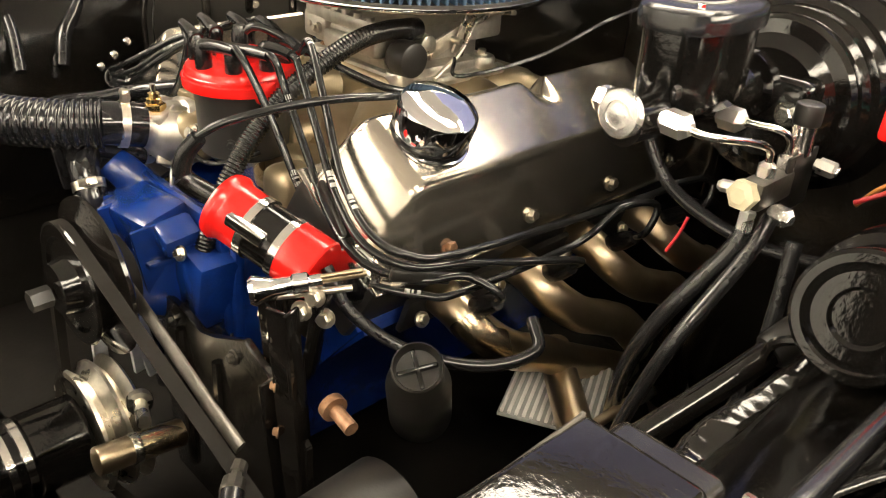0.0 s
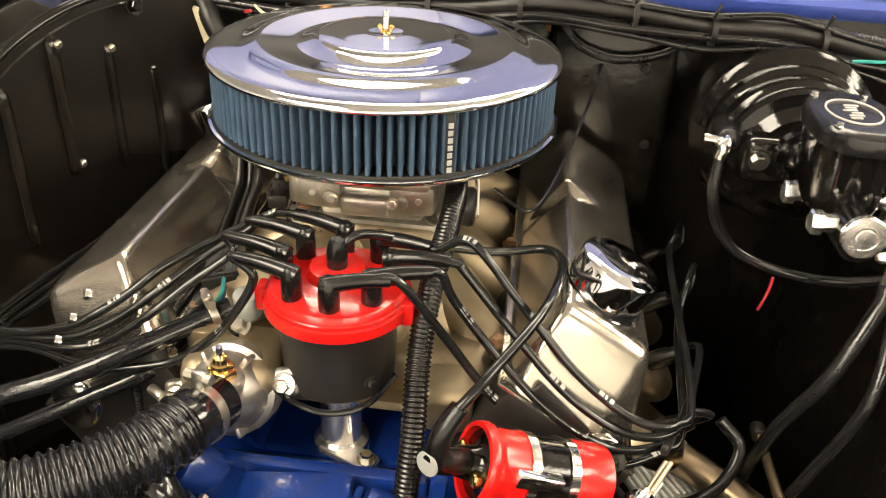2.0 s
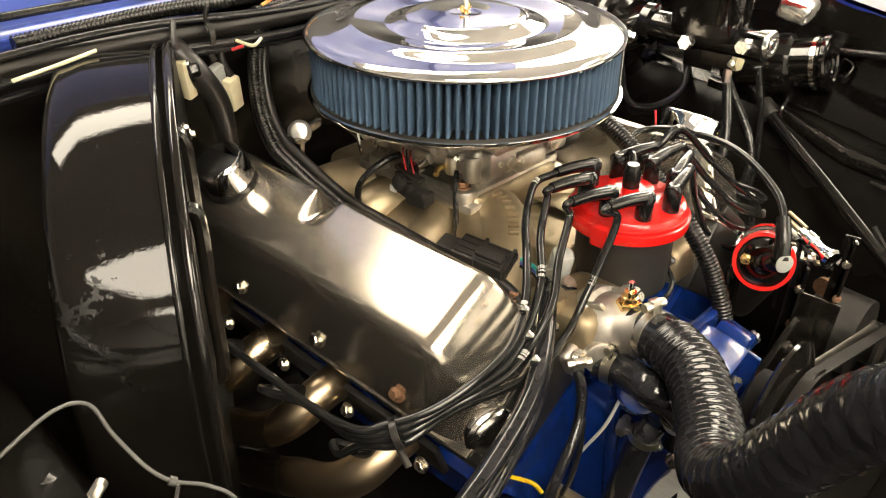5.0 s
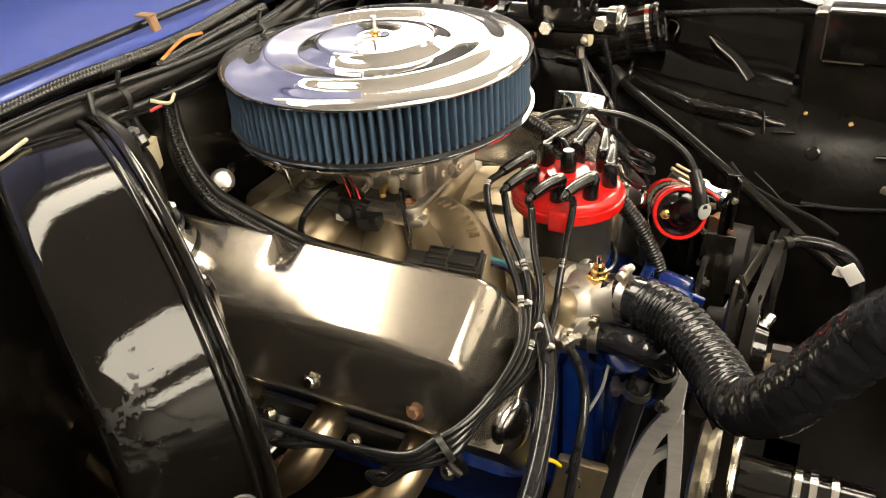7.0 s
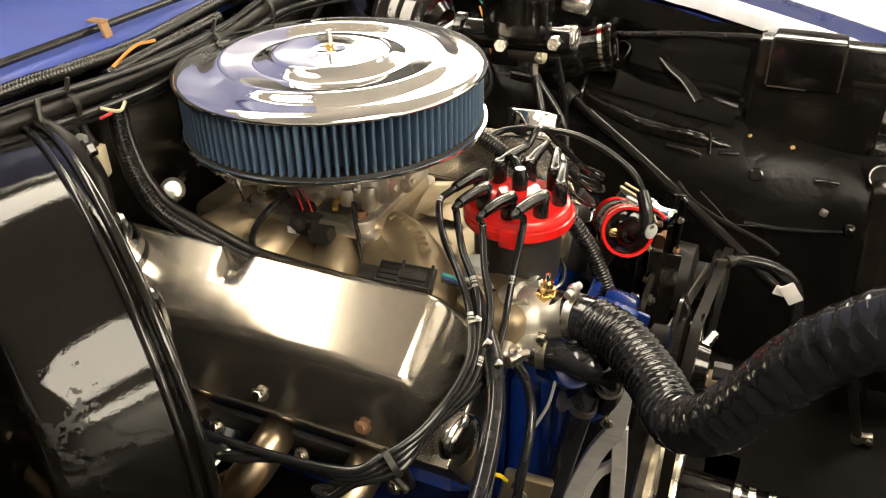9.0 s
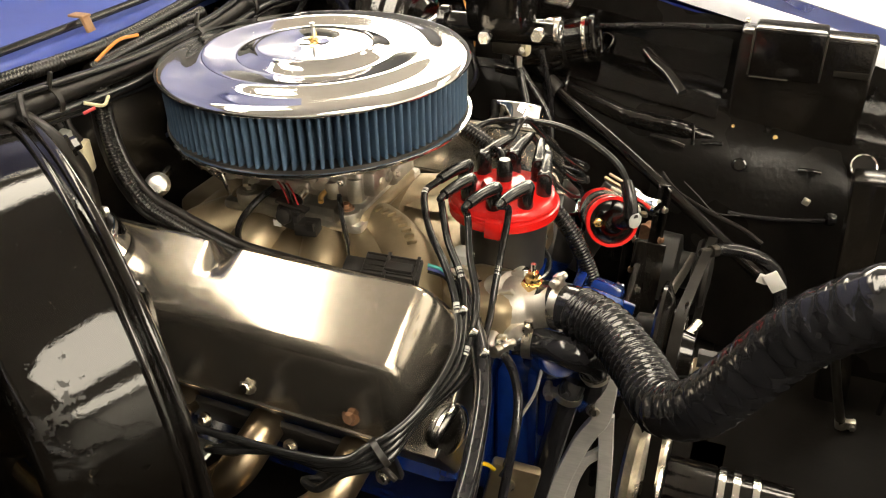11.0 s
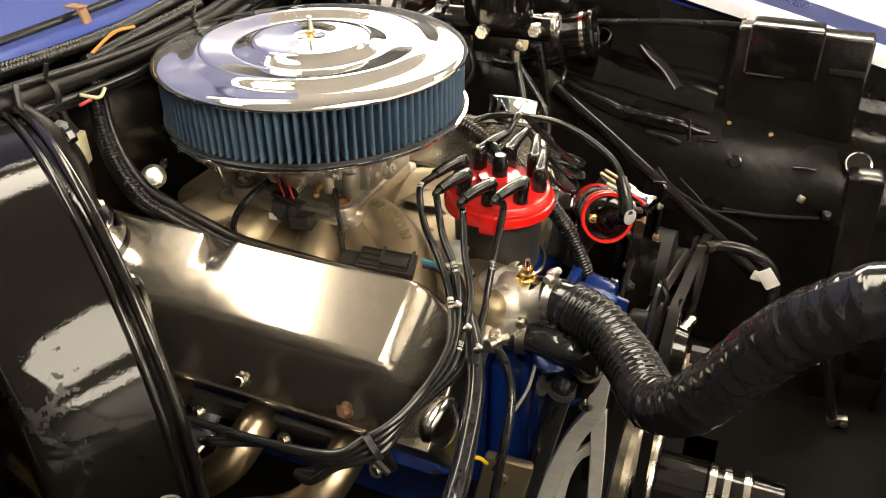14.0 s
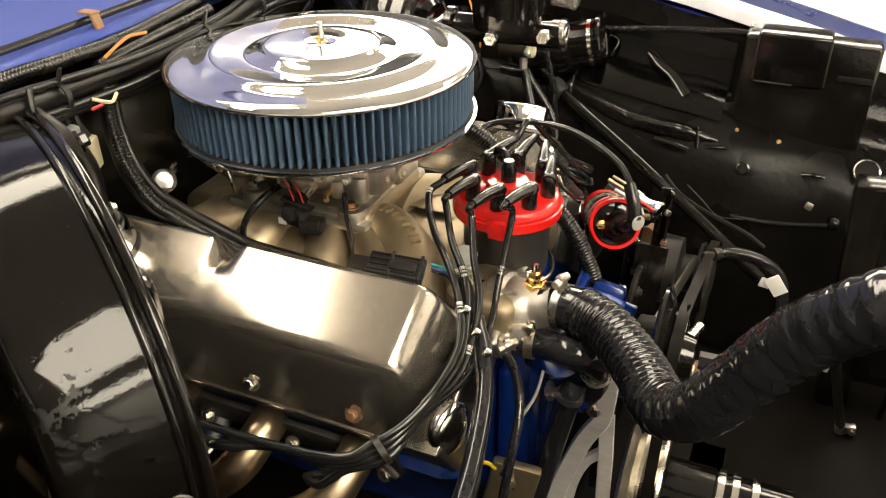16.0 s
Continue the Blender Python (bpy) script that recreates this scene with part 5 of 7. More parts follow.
bm = bmesh.new()
box(bm, (0.115, 0.036, 0.05), pose(0.434, 0.048, 0.985), 0.010, 3)
part("mount_plate", bm, GLOSS_BLACK, bo)
bm = bmesh.new()
cyl(bm, (0.362, 0.088, 1.002), (-0.09, -1, 0.05), 0.013, 0.054, 18, 0.003)
part("check_valve", bm, RUBBER, bo, "black rubber check valve grommet")
bm = bmesh.new()
tube(bm, [(0.355, 0.032, 1.006), (0.352, 0.022, 1.003), (0.349, 0.020, 0.99)], 0.0068, 5, 12)
cyl(bm, (0.330, 0.028, 1.008), (1, 0, -0.15), 0.006, 0.022, 12, 0.001)
part("elbow", bm, POLISH, bo, "bright metal elbow fitting")
vh = thing("vacuum_hose", "black vacuum hose looping below the master cylinder", "hose", (0.42, 0.03, 0.85))
bm = bmesh.new()
tube(bm, [(0.350, 0.022, 0.992), (0.349, 0.014, 0.955), (0.361, 0.012, 0.917), (0.39, 0.012, 0.885), (0.44, 0.012, 0.8665), (0.50, 0.012, 0.861), (0.56, 0.02, 0.868), (0.62, 0.05, 0.885)], 0.0064, 10, 14)
part("tube", bm, RUBBER, vh)

# master cylinder
mc = thing("master_cylinder", "black master cylinder with round-cornered reservoir", "master cylinder", (0.43, -0.06, 0.99))
bm = bmesh.new()
rows = []
for z, k in ((1.000, 0.90), (1.008, 0.97), (1.03, 0.99), (1.062, 1.0)):
    ring = []
    for i in range(40):
        a = 2 * math.pi * i / 40
        c, s = math.cos(a), math.sin(a)
        x = 0.034 * k * math.copysign(abs(c) ** 0.75, c)
        y = 0.056 * k * math.copysign(abs(s) ** 0.75, s)
        ring.append(bm.verts.new((0.434 + x, -0.070 + y, z)))
    rows.append(ring)
for a, b in zip(rows, rows[1:]):
    for i in range(40):
        j = (i + 1) % 40
        bm.faces.new((a[i], a[j], b[j], b[i]))
bm.faces.new(rows[0][::-1])
bm.faces.new(rows[-1])
part("reservoir", bm, GLOSS_BLACK, mc)
bm = bmesh.new()
rows = []
for z, k in ((1.062, 1.0), (1.063, 1.10), (1.072, 1.12), (1.078, 1.09), (1.081, 1.0), (1.082, 0.9)):
    ring = []
    for i in range(40):
        a = 2 * math.pi * i / 40
        c, s = math.cos(a), math.sin(a)
        ring.append(bm.verts.new((0.434 + 0.0355 * k * math.copysign(abs(c) ** 0.8, c), -0.070 + 0.056 * k * math.copysign(abs(s) ** 0.8, s), z)))
    rows.append(ring)
for a, b in zip(rows, rows[1:]):
    for i in range(40):
        j = (i + 1) % 40
        bm.faces.new((a[i], a[j], b[j], b[i]))
bm.faces.new(rows[0][::-1])
bm.faces.new(rows[-1])
lid_t = part("lid", bm, RUBBER, mc, "black lid with oval badge")
bm = bmesh.new()
lathe(bm, [(0.0285, 0), (0.0305, 0), (0.0305, 0.0012), (0.0285, 0.0012)], pose(0.431, -0.073, 1.0822) @ Matrix.Diagonal((0.78, 1.05, 1, 1)), 40, closed=True)
for i in range(6):
    box(bm, (0.010 + 0.003 * (i % 2), 0.0035, 0.001), pose(0.431 + 0.002 * (i % 3 - 1), -0.089 + 0.0065 * i, 1.0826, 0, 0, 8), 0.0003)
part("badge", bm, PALE, lid_t, "pale oval badge with bars")
for x, y in ((0.409, -0.030), (0.453, -0.030), (0.409, -0.110), (0.453, -0.110)):
    hexbolt(mc, (x, y, 1.0805), (0, 0, 1), 0.005, POLISH)
bm = bmesh.new()
lathe(bm, [(0.018, 0), (0.020, 0.10), (0.022, 0.105), (0.022, 0.175), (0.03, 0.177), (0.03, 0.190)], axis((0.434, -0.160, 0.998), (0, 1, 0)), 32)
part("bore", bm, GLOSS_BLACK, mc)
bm = bmesh.new()
lathe(bm, [(0.020, 0), (0.0245, 0.001), (0.0265, 0.003), (0.0265, 0.011), (0.0245, 0.013), (0.0155, 0.0135), (0.0145, 0.0125), (0.0115, 0.0125), (0.0105, 0.0145), (0.001, 0.015)], axis((0.434, -0.158, 1.006), (0, -1, 0.05)) @ Matrix.Scale(0.70, 4), 40)
part("end_plug", bm, SATIN, mc, "bright round end plug")
for y, z in ((-0.140, 1.005), (-0.055, 0.993)):
    bm = bmesh.new()
    lathe(bm, [(0.008, 0), (0.008, 0.012), (0.0110, 0.012), (0.0110, 0.020), (0.0095, 0.022)], axis((0.418, y, z), (-1, 0, 0)), 6)
    part("port_plug", bm, SATIN, mc, "bright hex port plug", 25)


def fitting(parent, p, d, r=0.010, l=0.024, mat=None, name="fitting"):
    bm = bmesh.new()
    lathe(bm, [(r * 0.75, 0), (r * 0.75, l * 0.15), (r * 1.1, l * 0.16), (r * 1.1, l * 0.8), (r * 0.8, l * 0.9), (r * 0.6, l)], axis(p, d), 6)
    return part(name, bm, mat or SATIN, parent, "bright hex brake fitting", 25)


bl = thing("brake_line", "bright steel brake lines from the master cylinder", "brake line", (0.49, -0.1, 1.0), "")
fitting(bl, (0.455, -0.139, 1.004), (1, -0.05, -0.05), 0.0095, 0.026)
fitting(bl, (0.455, -0.052, 0.990), (1, -0.05, 0), 0.0095, 0.024)
for pts in ([(0.475, -0.140, 1.003), (0.490, -0.136, 1.000), (0.503, -0.118, 0.997), (0.511, -0.090, 0.990), (0.511, -0.069, 0.980), (0.511, -0.066, 0.968)], [(0.475, -0.053, 0.990), (0.492, -0.052, 0.991), (0.506, -0.046, 0.990), (0.512, -0.038, 0.982), (0.512, -0.036, 0.968)]):
    bm = bmesh.new()
    tube(bm, pts, 0.0032, 8, 12)
    part("line", bm, POLISH, bl)
pv = thing("proportioning_valve", "bright brass and steel proportioning valve under brake lines", "valve", (0.51, -0.1, 0.95))
bm = bmesh.new()
box(bm, (0.020, 0.055, 0.024), pose(0.511, -0.058, 0.946), 0.004)
part("body", bm, DULL_STEEL, pv, "dull dark valve block")
fitting(pv, (0.511, -0.066, 0.956), (0, 0, 1), 0.0070, 0.014)
fitting(pv, (0.512, -0.036, 0.956), (0, 0, 1), 0.0070, 0.014)
fitting(pv, (0.508, -0.082, 0.946), (-0.1, -1, 0.1), 0.0115, 0.014, CREAM, "plug")
fitting(pv, (0.500, -0.084, 0.948), (-1, -0.3, 0), 0.0048, 0.016)
fitting(pv, (0.520, -0.060, 0.930), (1, -0.2, -0.05), 0.0075, 0.020)
fitting(pv, (0.509, -0.075, 0.934), (0, -0.1, -1), 0.0062, 0.026)
bm = bmesh.new()
lathe(bm, [(0.008, 0), (0.0098, 0.002), (0.0098, 0.026), (0.007, 0.028)], axis((0.5125, -0.016, 0.965), (0, 0, 1)), 24)
part("adjuster", bm, POLISH, pv, "bright cylindrical adjuster")
bm = bmesh.new()
cyl(bm, (0.5122, -0.0165, 0.991), (0, 0, 1), 0.0112, 0.018, 20, 0.002)
part("knob", bm, DULL_BLACK, pv, "black knob")
fitting(pv, (0.522, -0.002, 0.957), (1, 0.1, -0.1), 0.0065, 0.020)
bm = bmesh.new()
box(bm, (0.003, 0.05, 0.05), pose(0.518, -0.02, 0.945), 0.001)
part("mount_plate", bm, DULL_BLACK, pv)
for i, pts in enumerate(([(0.509, -0.076, 0.912), (0.504, -0.085, 0.89), (0.47, -0.11, 0.82), (0.44, -0.10, 0.74), (0.42, -0.08, 0.62)], [(0.522, -0.062, 0.925), (0.520, -0.085, 0.895), (0.50, -0.14, 0.82), (0.47, -0.14, 0.72), (0.44, -0.12, 0.6)], [(0.56, -0.1, 0.93), (0.565, -0.12, 0.84), (0.55, -0.13, 0.74), (0.53, -0.12, 0.62)])):
    t = thing("brake_hose", "black rubber hose running down beside the booster", "hose", pts[-1], "brake hoses")
    bm = bmesh.new()
    tube(bm, pts, (0.0080, 0.0068, 0.0060)[i], 8, 14)
    part("tube", bm, RUBBER, t)

# canister beside the brake hoses
can = thing("canister", "glossy black round canister with ringed end", "canister", (0.63, -0.1, 0.93))
bm = bmesh.new()
cm = axis((0.640, -0.180, 0.936), (-0.10, 0.95, -0.22)) @ Matrix.Scale(0.88, 4)
lathe(bm, [(0.001, 0.005), (0.020, 0.005), (0.023, 0.002), (0.034, 0.002), (0.037, 0.005), (0.041, 0.0), (0.047, 0.0), (0.050, 0.003), (0.050, 0.009), (0.047, 0.012), (0.046, 0.06), (0.054, 0.066), (0.056, 0.075), (0.056, 0.15), (0.05, 0.16)], cm, 64)
part("drum", bm, GLOSS_BLACK, can, angle=30)
bm = bmesh.new()
lathe(bm, [(0.0465, 0.018), (0.0485, 0.018), (0.0485, 0.026), (0.0465, 0.026)], cm, 56, closed=True)
part("band", bm, POLISH, can, "thin bright band")
bm = bmesh.new()
box(bm, (0.07, 0.05, 0.03), pose(0.668, -0.10, 1.0, 10, 0, 8), 0.008, 3)
part("bracket", bm, SATIN, can, "bright top bracket")

# harness along the cowl
HZ = [(-0.62, 0.175, 1.085), (-0.45, 0.18, 1.094), (-0.30, 0.182, 1.092), (-0.1, 0.186, 1.082), (0.05, 0.186, 1.085), (0.15, 0.182, 1.098), (0.25, 0.178, 1.097), (0.34, 0.176, 1.087), (0.42, 0.175, 1.088), (0.50, 0.172, 1.078), (0.56, 0.165, 1.062), (0.60, 0.15, 1.03), (0.615, 0.13, 0.98), (0.62, 0.12, 0.9)]
hn = thing("wiring_harness", "thick tape-wrapped black wiring harness along the cowl", "wiring harness", (0, 0.18, 1.09))
bm = bmesh.new()
tube(bm, HZ, 0.0115, 8, 14)
part("wrapped_trunk", bm, TAPE, hn, "dark tape-wrapped bundle")
for off, r in (((0, -0.014, -0.012), 0.0055), ((0, -0.008, 0.013), 0.0045), ((0, -0.012, -0.022), 0.004)):
    bm = bmesh.new()
    wob = [V(*p) + V(*off) + V(0, 0, 0.004 * math.sin(i * 2.1 + r * 900)) for i, p in enumerate(HZ)]
    tube(bm, wob, r, 8, 10)
    part("branch_cable", bm, RUBBER, hn)
for x in (-0.22, 0.02, 0.125, 0.255, 0.345, 0.47):
    p = min((q for q in spline(HZ, 12)), key=lambda q: abs(q.x - x))
    bm = bmesh.new()
    lathe(bm, [(0.0155, -0.003), (0.0175, -0.003), (0.0175, 0.003), (0.0155, 0.003)], Matrix.Translation(p + V(0, -0.004, -0.003)) @ pose(0, 0, 0, 0, 90, 0), 18, closed=True)
    box(bm, (0.004, 0.004, 0.018), pose(p.x, p.y - 0.012, p.z + 0.02, 10, 15, 0), 0.001)
    part("cable_tie", bm, DULL_BLACK, hn)
for pts in ([(-0.40, 0.215, 1.105), (-0.25, 0.215, 1.108), (-0.17, 0.213, 1.105), (-0.08, 0.214, 1.102), (0.02, 0.216, 1.108), (0.12, 0.212, 1.118)], [(0.10, 0.205, 1.112), (0.2, 0.203, 1.112), (0.27, 0.20, 1.098), (0.33, 0.198, 1.09)], [(0.45, 0.19, 1.083), (0.52, 0.187, 1.080), (0.56, 0.185, 1.074)], [(-0.14, 0.200, 1.088), (-0.05, 0.205, 1.092), (0.06, 0.2, 1.100)]):
    t = thing("split_loom", "black corrugated split loom along the cowl lip", "loom", pts[0], "cowl looms")
    bm = bmesh.new()
    corrugated(bm, pts, 0.0082, 0.0046, 0.0017, 12, 4)
    part("sleeve", bm, LOOM, t, angle=60)
for pts, mt, nm in (([(-0.13, 0.198, 1.096), (-0.09, 0.20, 1.107), (-0.06, 0.198, 1.105)], ORANGE, "orange"), ([(0.17, 0.198, 1.098), (0.2, 0.195, 1.097), (0.235, 0.19, 1.096)], ORANGE, "orange"), ([(0.45, 0.18, 1.092), (0.49, 0.178, 1.088)], ORANGE, "orange"),
                    ([(0.50, 0.15, 1.066), (0.535, 0.15, 1.068), (0.55, 0.155, 1.07)], TEAL, "teal"), ([(-0.19, 0.165, 1.075), (-0.175, 0.155, 1.068), (-0.16, 0.16, 1.072)], CREAM, "cream"), ([(-0.43, 0.15, 1.092), (-0.39, 0.14, 1.10), (-0.35, 0.15, 1.102)], CREAM, "cream"), ([(-0.2, 0.158, 1.068), (-0.19, 0.15, 1.072)], RED_WIRE, "red")):
    t = thing("loose_wire", "thin %s insulated wire at the harness" % nm, "wire", pts[0])
    bm = bmesh.new()
    tube(bm, pts, 0.0019, 6, 8)
    part("lead", bm, mt, t)
# thin cable by the booster's bulkhead
t = thing("throttle_cable", "thin black throttle cable to the carburetor", "cable", (0.2, 0.1, 0.95))
bm = bmesh.new()
tube(bm, [(0.232, 0.225, 1.02), (0.215, 0.12, 1.0), (0.19, 0.03, 0.965), (0.16, -0.06, 0.95), (0.12, -0.03, 0.955)], 0.0022, 10, 8)
part("sheath", bm, RUBBER, t)

# passenger side harness to the engine
rh = thing("engine_harness", "bundle of black looms dropping behind the valve cover", "wiring harness", (-0.165, 0.12, 0.95))
for i, off in enumerate(((0, 0, 0), (-0.0105, -0.005, 0.003), (0.009, 0.003, 0.005), (-0.004, 0.009, -0.006))):
    o = V(*off)
    pts = [V(-0.138, 0.188, 1.088) + o, V(-0.148, 0.184, 1.055) + o, V(-0.163, 0.168, 1.022) + o, V(-0.174, 0.146, 0.988) + o, V(-0.178, 0.120, 0.960) + o, V(-0.175, 0.095, 0.945) + o, V(-0.170, 0.06, 0.928) + o, V(-0.160, 0.02, 0.907) + o, V(-0.155, -0.02, 0.900) + o, V(-0.150, -0.06, 0.894) + o, V(-0.145, -0.10, 0.888) + o, V(-0.141, -0.14, 0.888) + o, V(-0.146, -0.20, 0.884) + o, V(-0.162, -0.25, 0.855) + o, V(-0.165, -0.255, 0.80) + o]
    bm = bmesh.new()
    if i in (0, 1):
        corrugated(bm, pts, 0.0062, 0.0038, 0.0012, 12, 4)
        part("corrugated_sleeve", bm, LOOM, rh, angle=60)
    else:
        tube(bm, pts, 0.0055, 8, 10)
        part("taped_lead", bm, TAPE, rh)
t = thing("taped_hose", "thick tape-wrapped black hose dropping behind the wheel arch", "hose", (-0.21, 0.17, 0.97))
bm = bmesh.new()
tube(bm, [(-0.262, 0.190, 1.088), (-0.256, 0.172, 1.075), (-0.243, 0.160, 1.052), (-0.226, 0.158, 1.018), (-0.215, 0.168, 0.972), (-0.212, 0.180, 0.92), (-0.212, 0.200, 0.86)], 0.0125, 8, 14)
part("tube", bm, TAPE, t)
ball = thing("ball_stud", "bright round-headed stud on a bracket behind intake", "bracket", (-0.12, 0.16, 0.9))
bm = bmesh.new()
box(bm, (0.010, 0.006, 0.075), pose(-0.119, 0.163, 0.922, 0, 8, 20), 0.002)
box(bm, (0.05, 0.006, 0.012), pose(-0.10, 0.168, 0.945, 0, 0, 20), 0.002)
part("bracket", bm, POLISH, ball)
bm = bmesh.new()
lathe(bm, [(0.001, 0.013), (0.010, 0.011), (0.0145, 0.005), (0.0145, 0.0), (0.010, -0.006)], axis((-0.123, 0.156, 0.950), (-0.6, -0.65, 0.45)), 28)
part("head", bm, SATIN, ball)
for p, sz, mt, lb in (((-0.2555, 0.163, 1.048), (0.013, 0.011, 0.046), CREAM, "cream"), ((-0.190, 0.184, 1.010), (0.018, 0.012, 0.040), CREAM, "cream"), ((-0.205, 0.190, 1.030), (0.02, 0.012, 0.03), GREY_PLASTIC, "grey")):
    t = thing("connector", "%s plastic wiring connector hanging by the firewall" % lb, "connector", p)
    bm = bmesh.new()
    box(bm, sz, pose(*p, 8, -12, 15), 0.002)
    part("body", bm, mt, t)
    bm = bmesh.new()
    tube(bm, [V(*p) + V(0, 0, 0.02), V(*p) + V(-0.006, 0.004, 0.04), V(*p) + V(0.0, 0.01, 0.06)], 0.004, 6, 8)
    part("lead", bm, TAPE, t)
t = thing("connector", "black plastic connector block with teal wires", "connector", (-0.12, -0.165, 0.91))
bm = bmesh.new()
cm = pose(-0.128, -0.150, 0.905, 6, -12, 12)
box(bm, (0.032, 0.062, 0.018), cm, 0.002)
shell = part("body", bm, DULL_BLACK, t)
for nm, sz, at in [("collar", (0.036, 0.004, 0.022), (0, -0.026, 0)), ("collar", (0.036, 0.004, 0.022), (0, 0.006, 0)), ("latch", (0.012, 0.030, 0.006), (-0.004, -0.008, 0.011)), ("tail", (0.022, 0.026, 0.012), (0, 0.040, -0.002))] + [("ridge", (0.0016, 0.058, 0.003), (-0.012 + 0.008 * k, 0, 0.0095)) for k in range(4)]:
    bm = bmesh.new()
    box(bm, sz, cm @ pose(*at), min(sz) * 0.25)
    part(nm, bm, DULL_BLACK, shell)
for i, mt in enumerate((TEAL, BODY_BLUE, WIRE)):
    bm = bmesh.new()
    tube(bm, [(-0.115, -0.186, 0.914 - 0.004 * i), (-0.112, -0.205, 0.908 - 0.004 * i), (-0.122, -0.222, 0.896 - 0.004 * i)], 0.002, 6, 6)
    part("lead", bm, mt, t)
t = thing("connector", "pale grey round connector plug with steel collar", "connector", (-0.084, -0.214, 0.91))
bm = bmesh.new()
cyl(bm, (-0.084, -0.210, 0.895), (0, -0.2, 1), 0.012, 0.026, 18, 0.003)
part("plug", bm, GREY_PLASTIC, t)
hexbolt(t, (-0.088, -0.224, 0.888), (-0.2, -0.5, 1), 0.011, ZINC, name="collar")
for i, (pts, r) in enumerate((([(-0.100, -0.212, 0.902), (-0.128, -0.232, 0.894), (-0.177, -0.267, 0.881), (-0.227, -0.291, 0.864), (-0.290, -0.306, 0.845), (-0.345, -0.312, 0.825), (-0.39, -0.305, 0.77), (-0.41, -0.29, 0.68)], 0.0092),
                              ([(-0.125, -0.225, 0.868), (-0.165, -0.262, 0.856), (-0.215, -0.286, 0.838), (-0.270, -0.300, 0.812), (-0.32, -0.305, 0.78), (-0.36, -0.295, 0.70)], 0.0072),
                              ([(-0.128, -0.262, 0.850), (-0.150, -0.295, 0.832), (-0.180, -0.312, 0.81), (-0.21, -0.315, 0.77), (-0.225, -0.31, 0.70)], 0.0050))):
    t = thing("heater_hose", "black rubber hose running down the engine front", "hose", pts[-1], "front hoses")
    bm = bmesh.new()
    tube(bm, pts, r, 8, 14)
    part("tube", bm, HOSE, t)
    clamp_band(t, spline(pts, 6)[3], V(*pts[1]) - V(*pts[0]), r + 0.0004, 0.007)
t = thing("loose_wire", "thin yellow wire with red end near the block", "wire", (-0.2, -0.29, 0.73))
bm = bmesh.new()
tube(bm, [(-0.215, -0.255, 0.742), (-0.205, -0.285, 0.745), (-0.20, -0.295, 0.735)], 0.0022, 6, 8)
part("lead", bm, YELLOW, t)
bm = bmesh.new()
tube(bm, [(-0.215, -0.255, 0.742), (-0.22, -0.25, 0.728)], 0.003, 6, 8)
part("red_end", bm, RED_WIRE, t)


# headers
def header(s):
    t = thing("exhaust_header", "heat-tinted tubular exhaust header", "exhaust header", (s * 0.3, 0, 0.7), "headers")
    bm = bmesh.new()
    box(bm, (0.008, 0.42, 0.045), pose(s * 0.250, 0, 0.752, 0, s * 20, 0), 0.002)
    part("flange", bm, DULL_BLACK, t)
    for k, y in enumerate((-0.165, -0.055, 0.055, 0.165)):
        bm = bmesh.new()
        tube(bm, [(s * 0.252, y, 0.765), (s * 0.280, y - 0.002, 0.762), (s * 0.310, y + 0.008, 0.742), (s * 0.325, y + 0.04, 0.716), (s * 0.330, y + 0.085, 0.695), (s * (0.328 + 0.006 * (k % 2)), y + 0.13, 0.665), (s * 0.322, 0.17 + 0.022 * k, 0.54), (s * 0.318, 0.26 + 0.012 * k, 0.42)], 0.0205, 8, 20)
        part("primary_tube", bm, HEADER, t)
        hexbolt(t, (s * 0.268, y - 0.036, 0.755), (s, 0, 0.4), 0.009, ZINC)
    return t


header(1)
header(-1)
cross = thing("exhaust_pipe", "bronze-tinted steel pipe crossing below the header", "pipe", (0.4, -0.1, 0.7))
bm = bmesh.new()
tube(bm, [(0.30, -0.02, 0.66), (0.36, -0.07, 0.655), (0.42, -0.12, 0.65), (0.50, -0.19, 0.64)], 0.019, 8, 20)
part("tube", bm, HEADER, cross)

# front drive: pulleys, belt, alternator
wp = thing("pulley", "chrome stepped pulley on the water pump", "pulley", (0.02, -0.44, 0.58))
bm = bmesh.new()
pm = axis((-0.004, -0.402, 0.570), (0.02, -1, 0))
lathe(bm, [(0.03, 0), (0.070, 0.0), (0.075, 0.004), (0.062, 0.013), (0.075, 0.022), (0.075, 0.026), (0.062, 0.036), (0.073, 0.046), (0.072, 0.050), (0.066, 0.051), (0.060, 0.046), (0.03, 0.046)], pm, 56)
part("sheave", bm, ZINC, wp, angle=30)
bm = bmesh.new()
lathe(bm, [(0.03, 0.05), (0.046, 0.052), (0.046, 0.11), (0.044, 0.112), (0.044, 0.20), (0.03, 0.21)], pm, 40)
part("spacer", bm, GLOSS_BLACK, wp, "black fan spacer")
for z in (0.118, 0.135, 0.158):
    bm = bmesh.new()
    lathe(bm, [(0.0435, z - 0.004), (0.0470, z - 0.004), (0.0470, z + 0.004), (0.0435, z + 0.004)], pm, 40, closed=True)
    part("band", bm, POLISH, wp, "bright band")
alt = thing("alternator", "black alternator with wide dished front pulley", "alternator", (0.0, -0.44, 0.78))
bm = bmesh.new()
am = axis((0.055, -0.405, 0.770), (0.05, -1, 0.0))
lathe(bm, [(0.028, 0.0), (0.040, 0.006), (0.042, 0.05), (0.036, 0.056), (0.018, 0.058), (0.018, 0.064)], axis((0.022, -0.385, 0.766), (0.05, -1, 0)), 40)
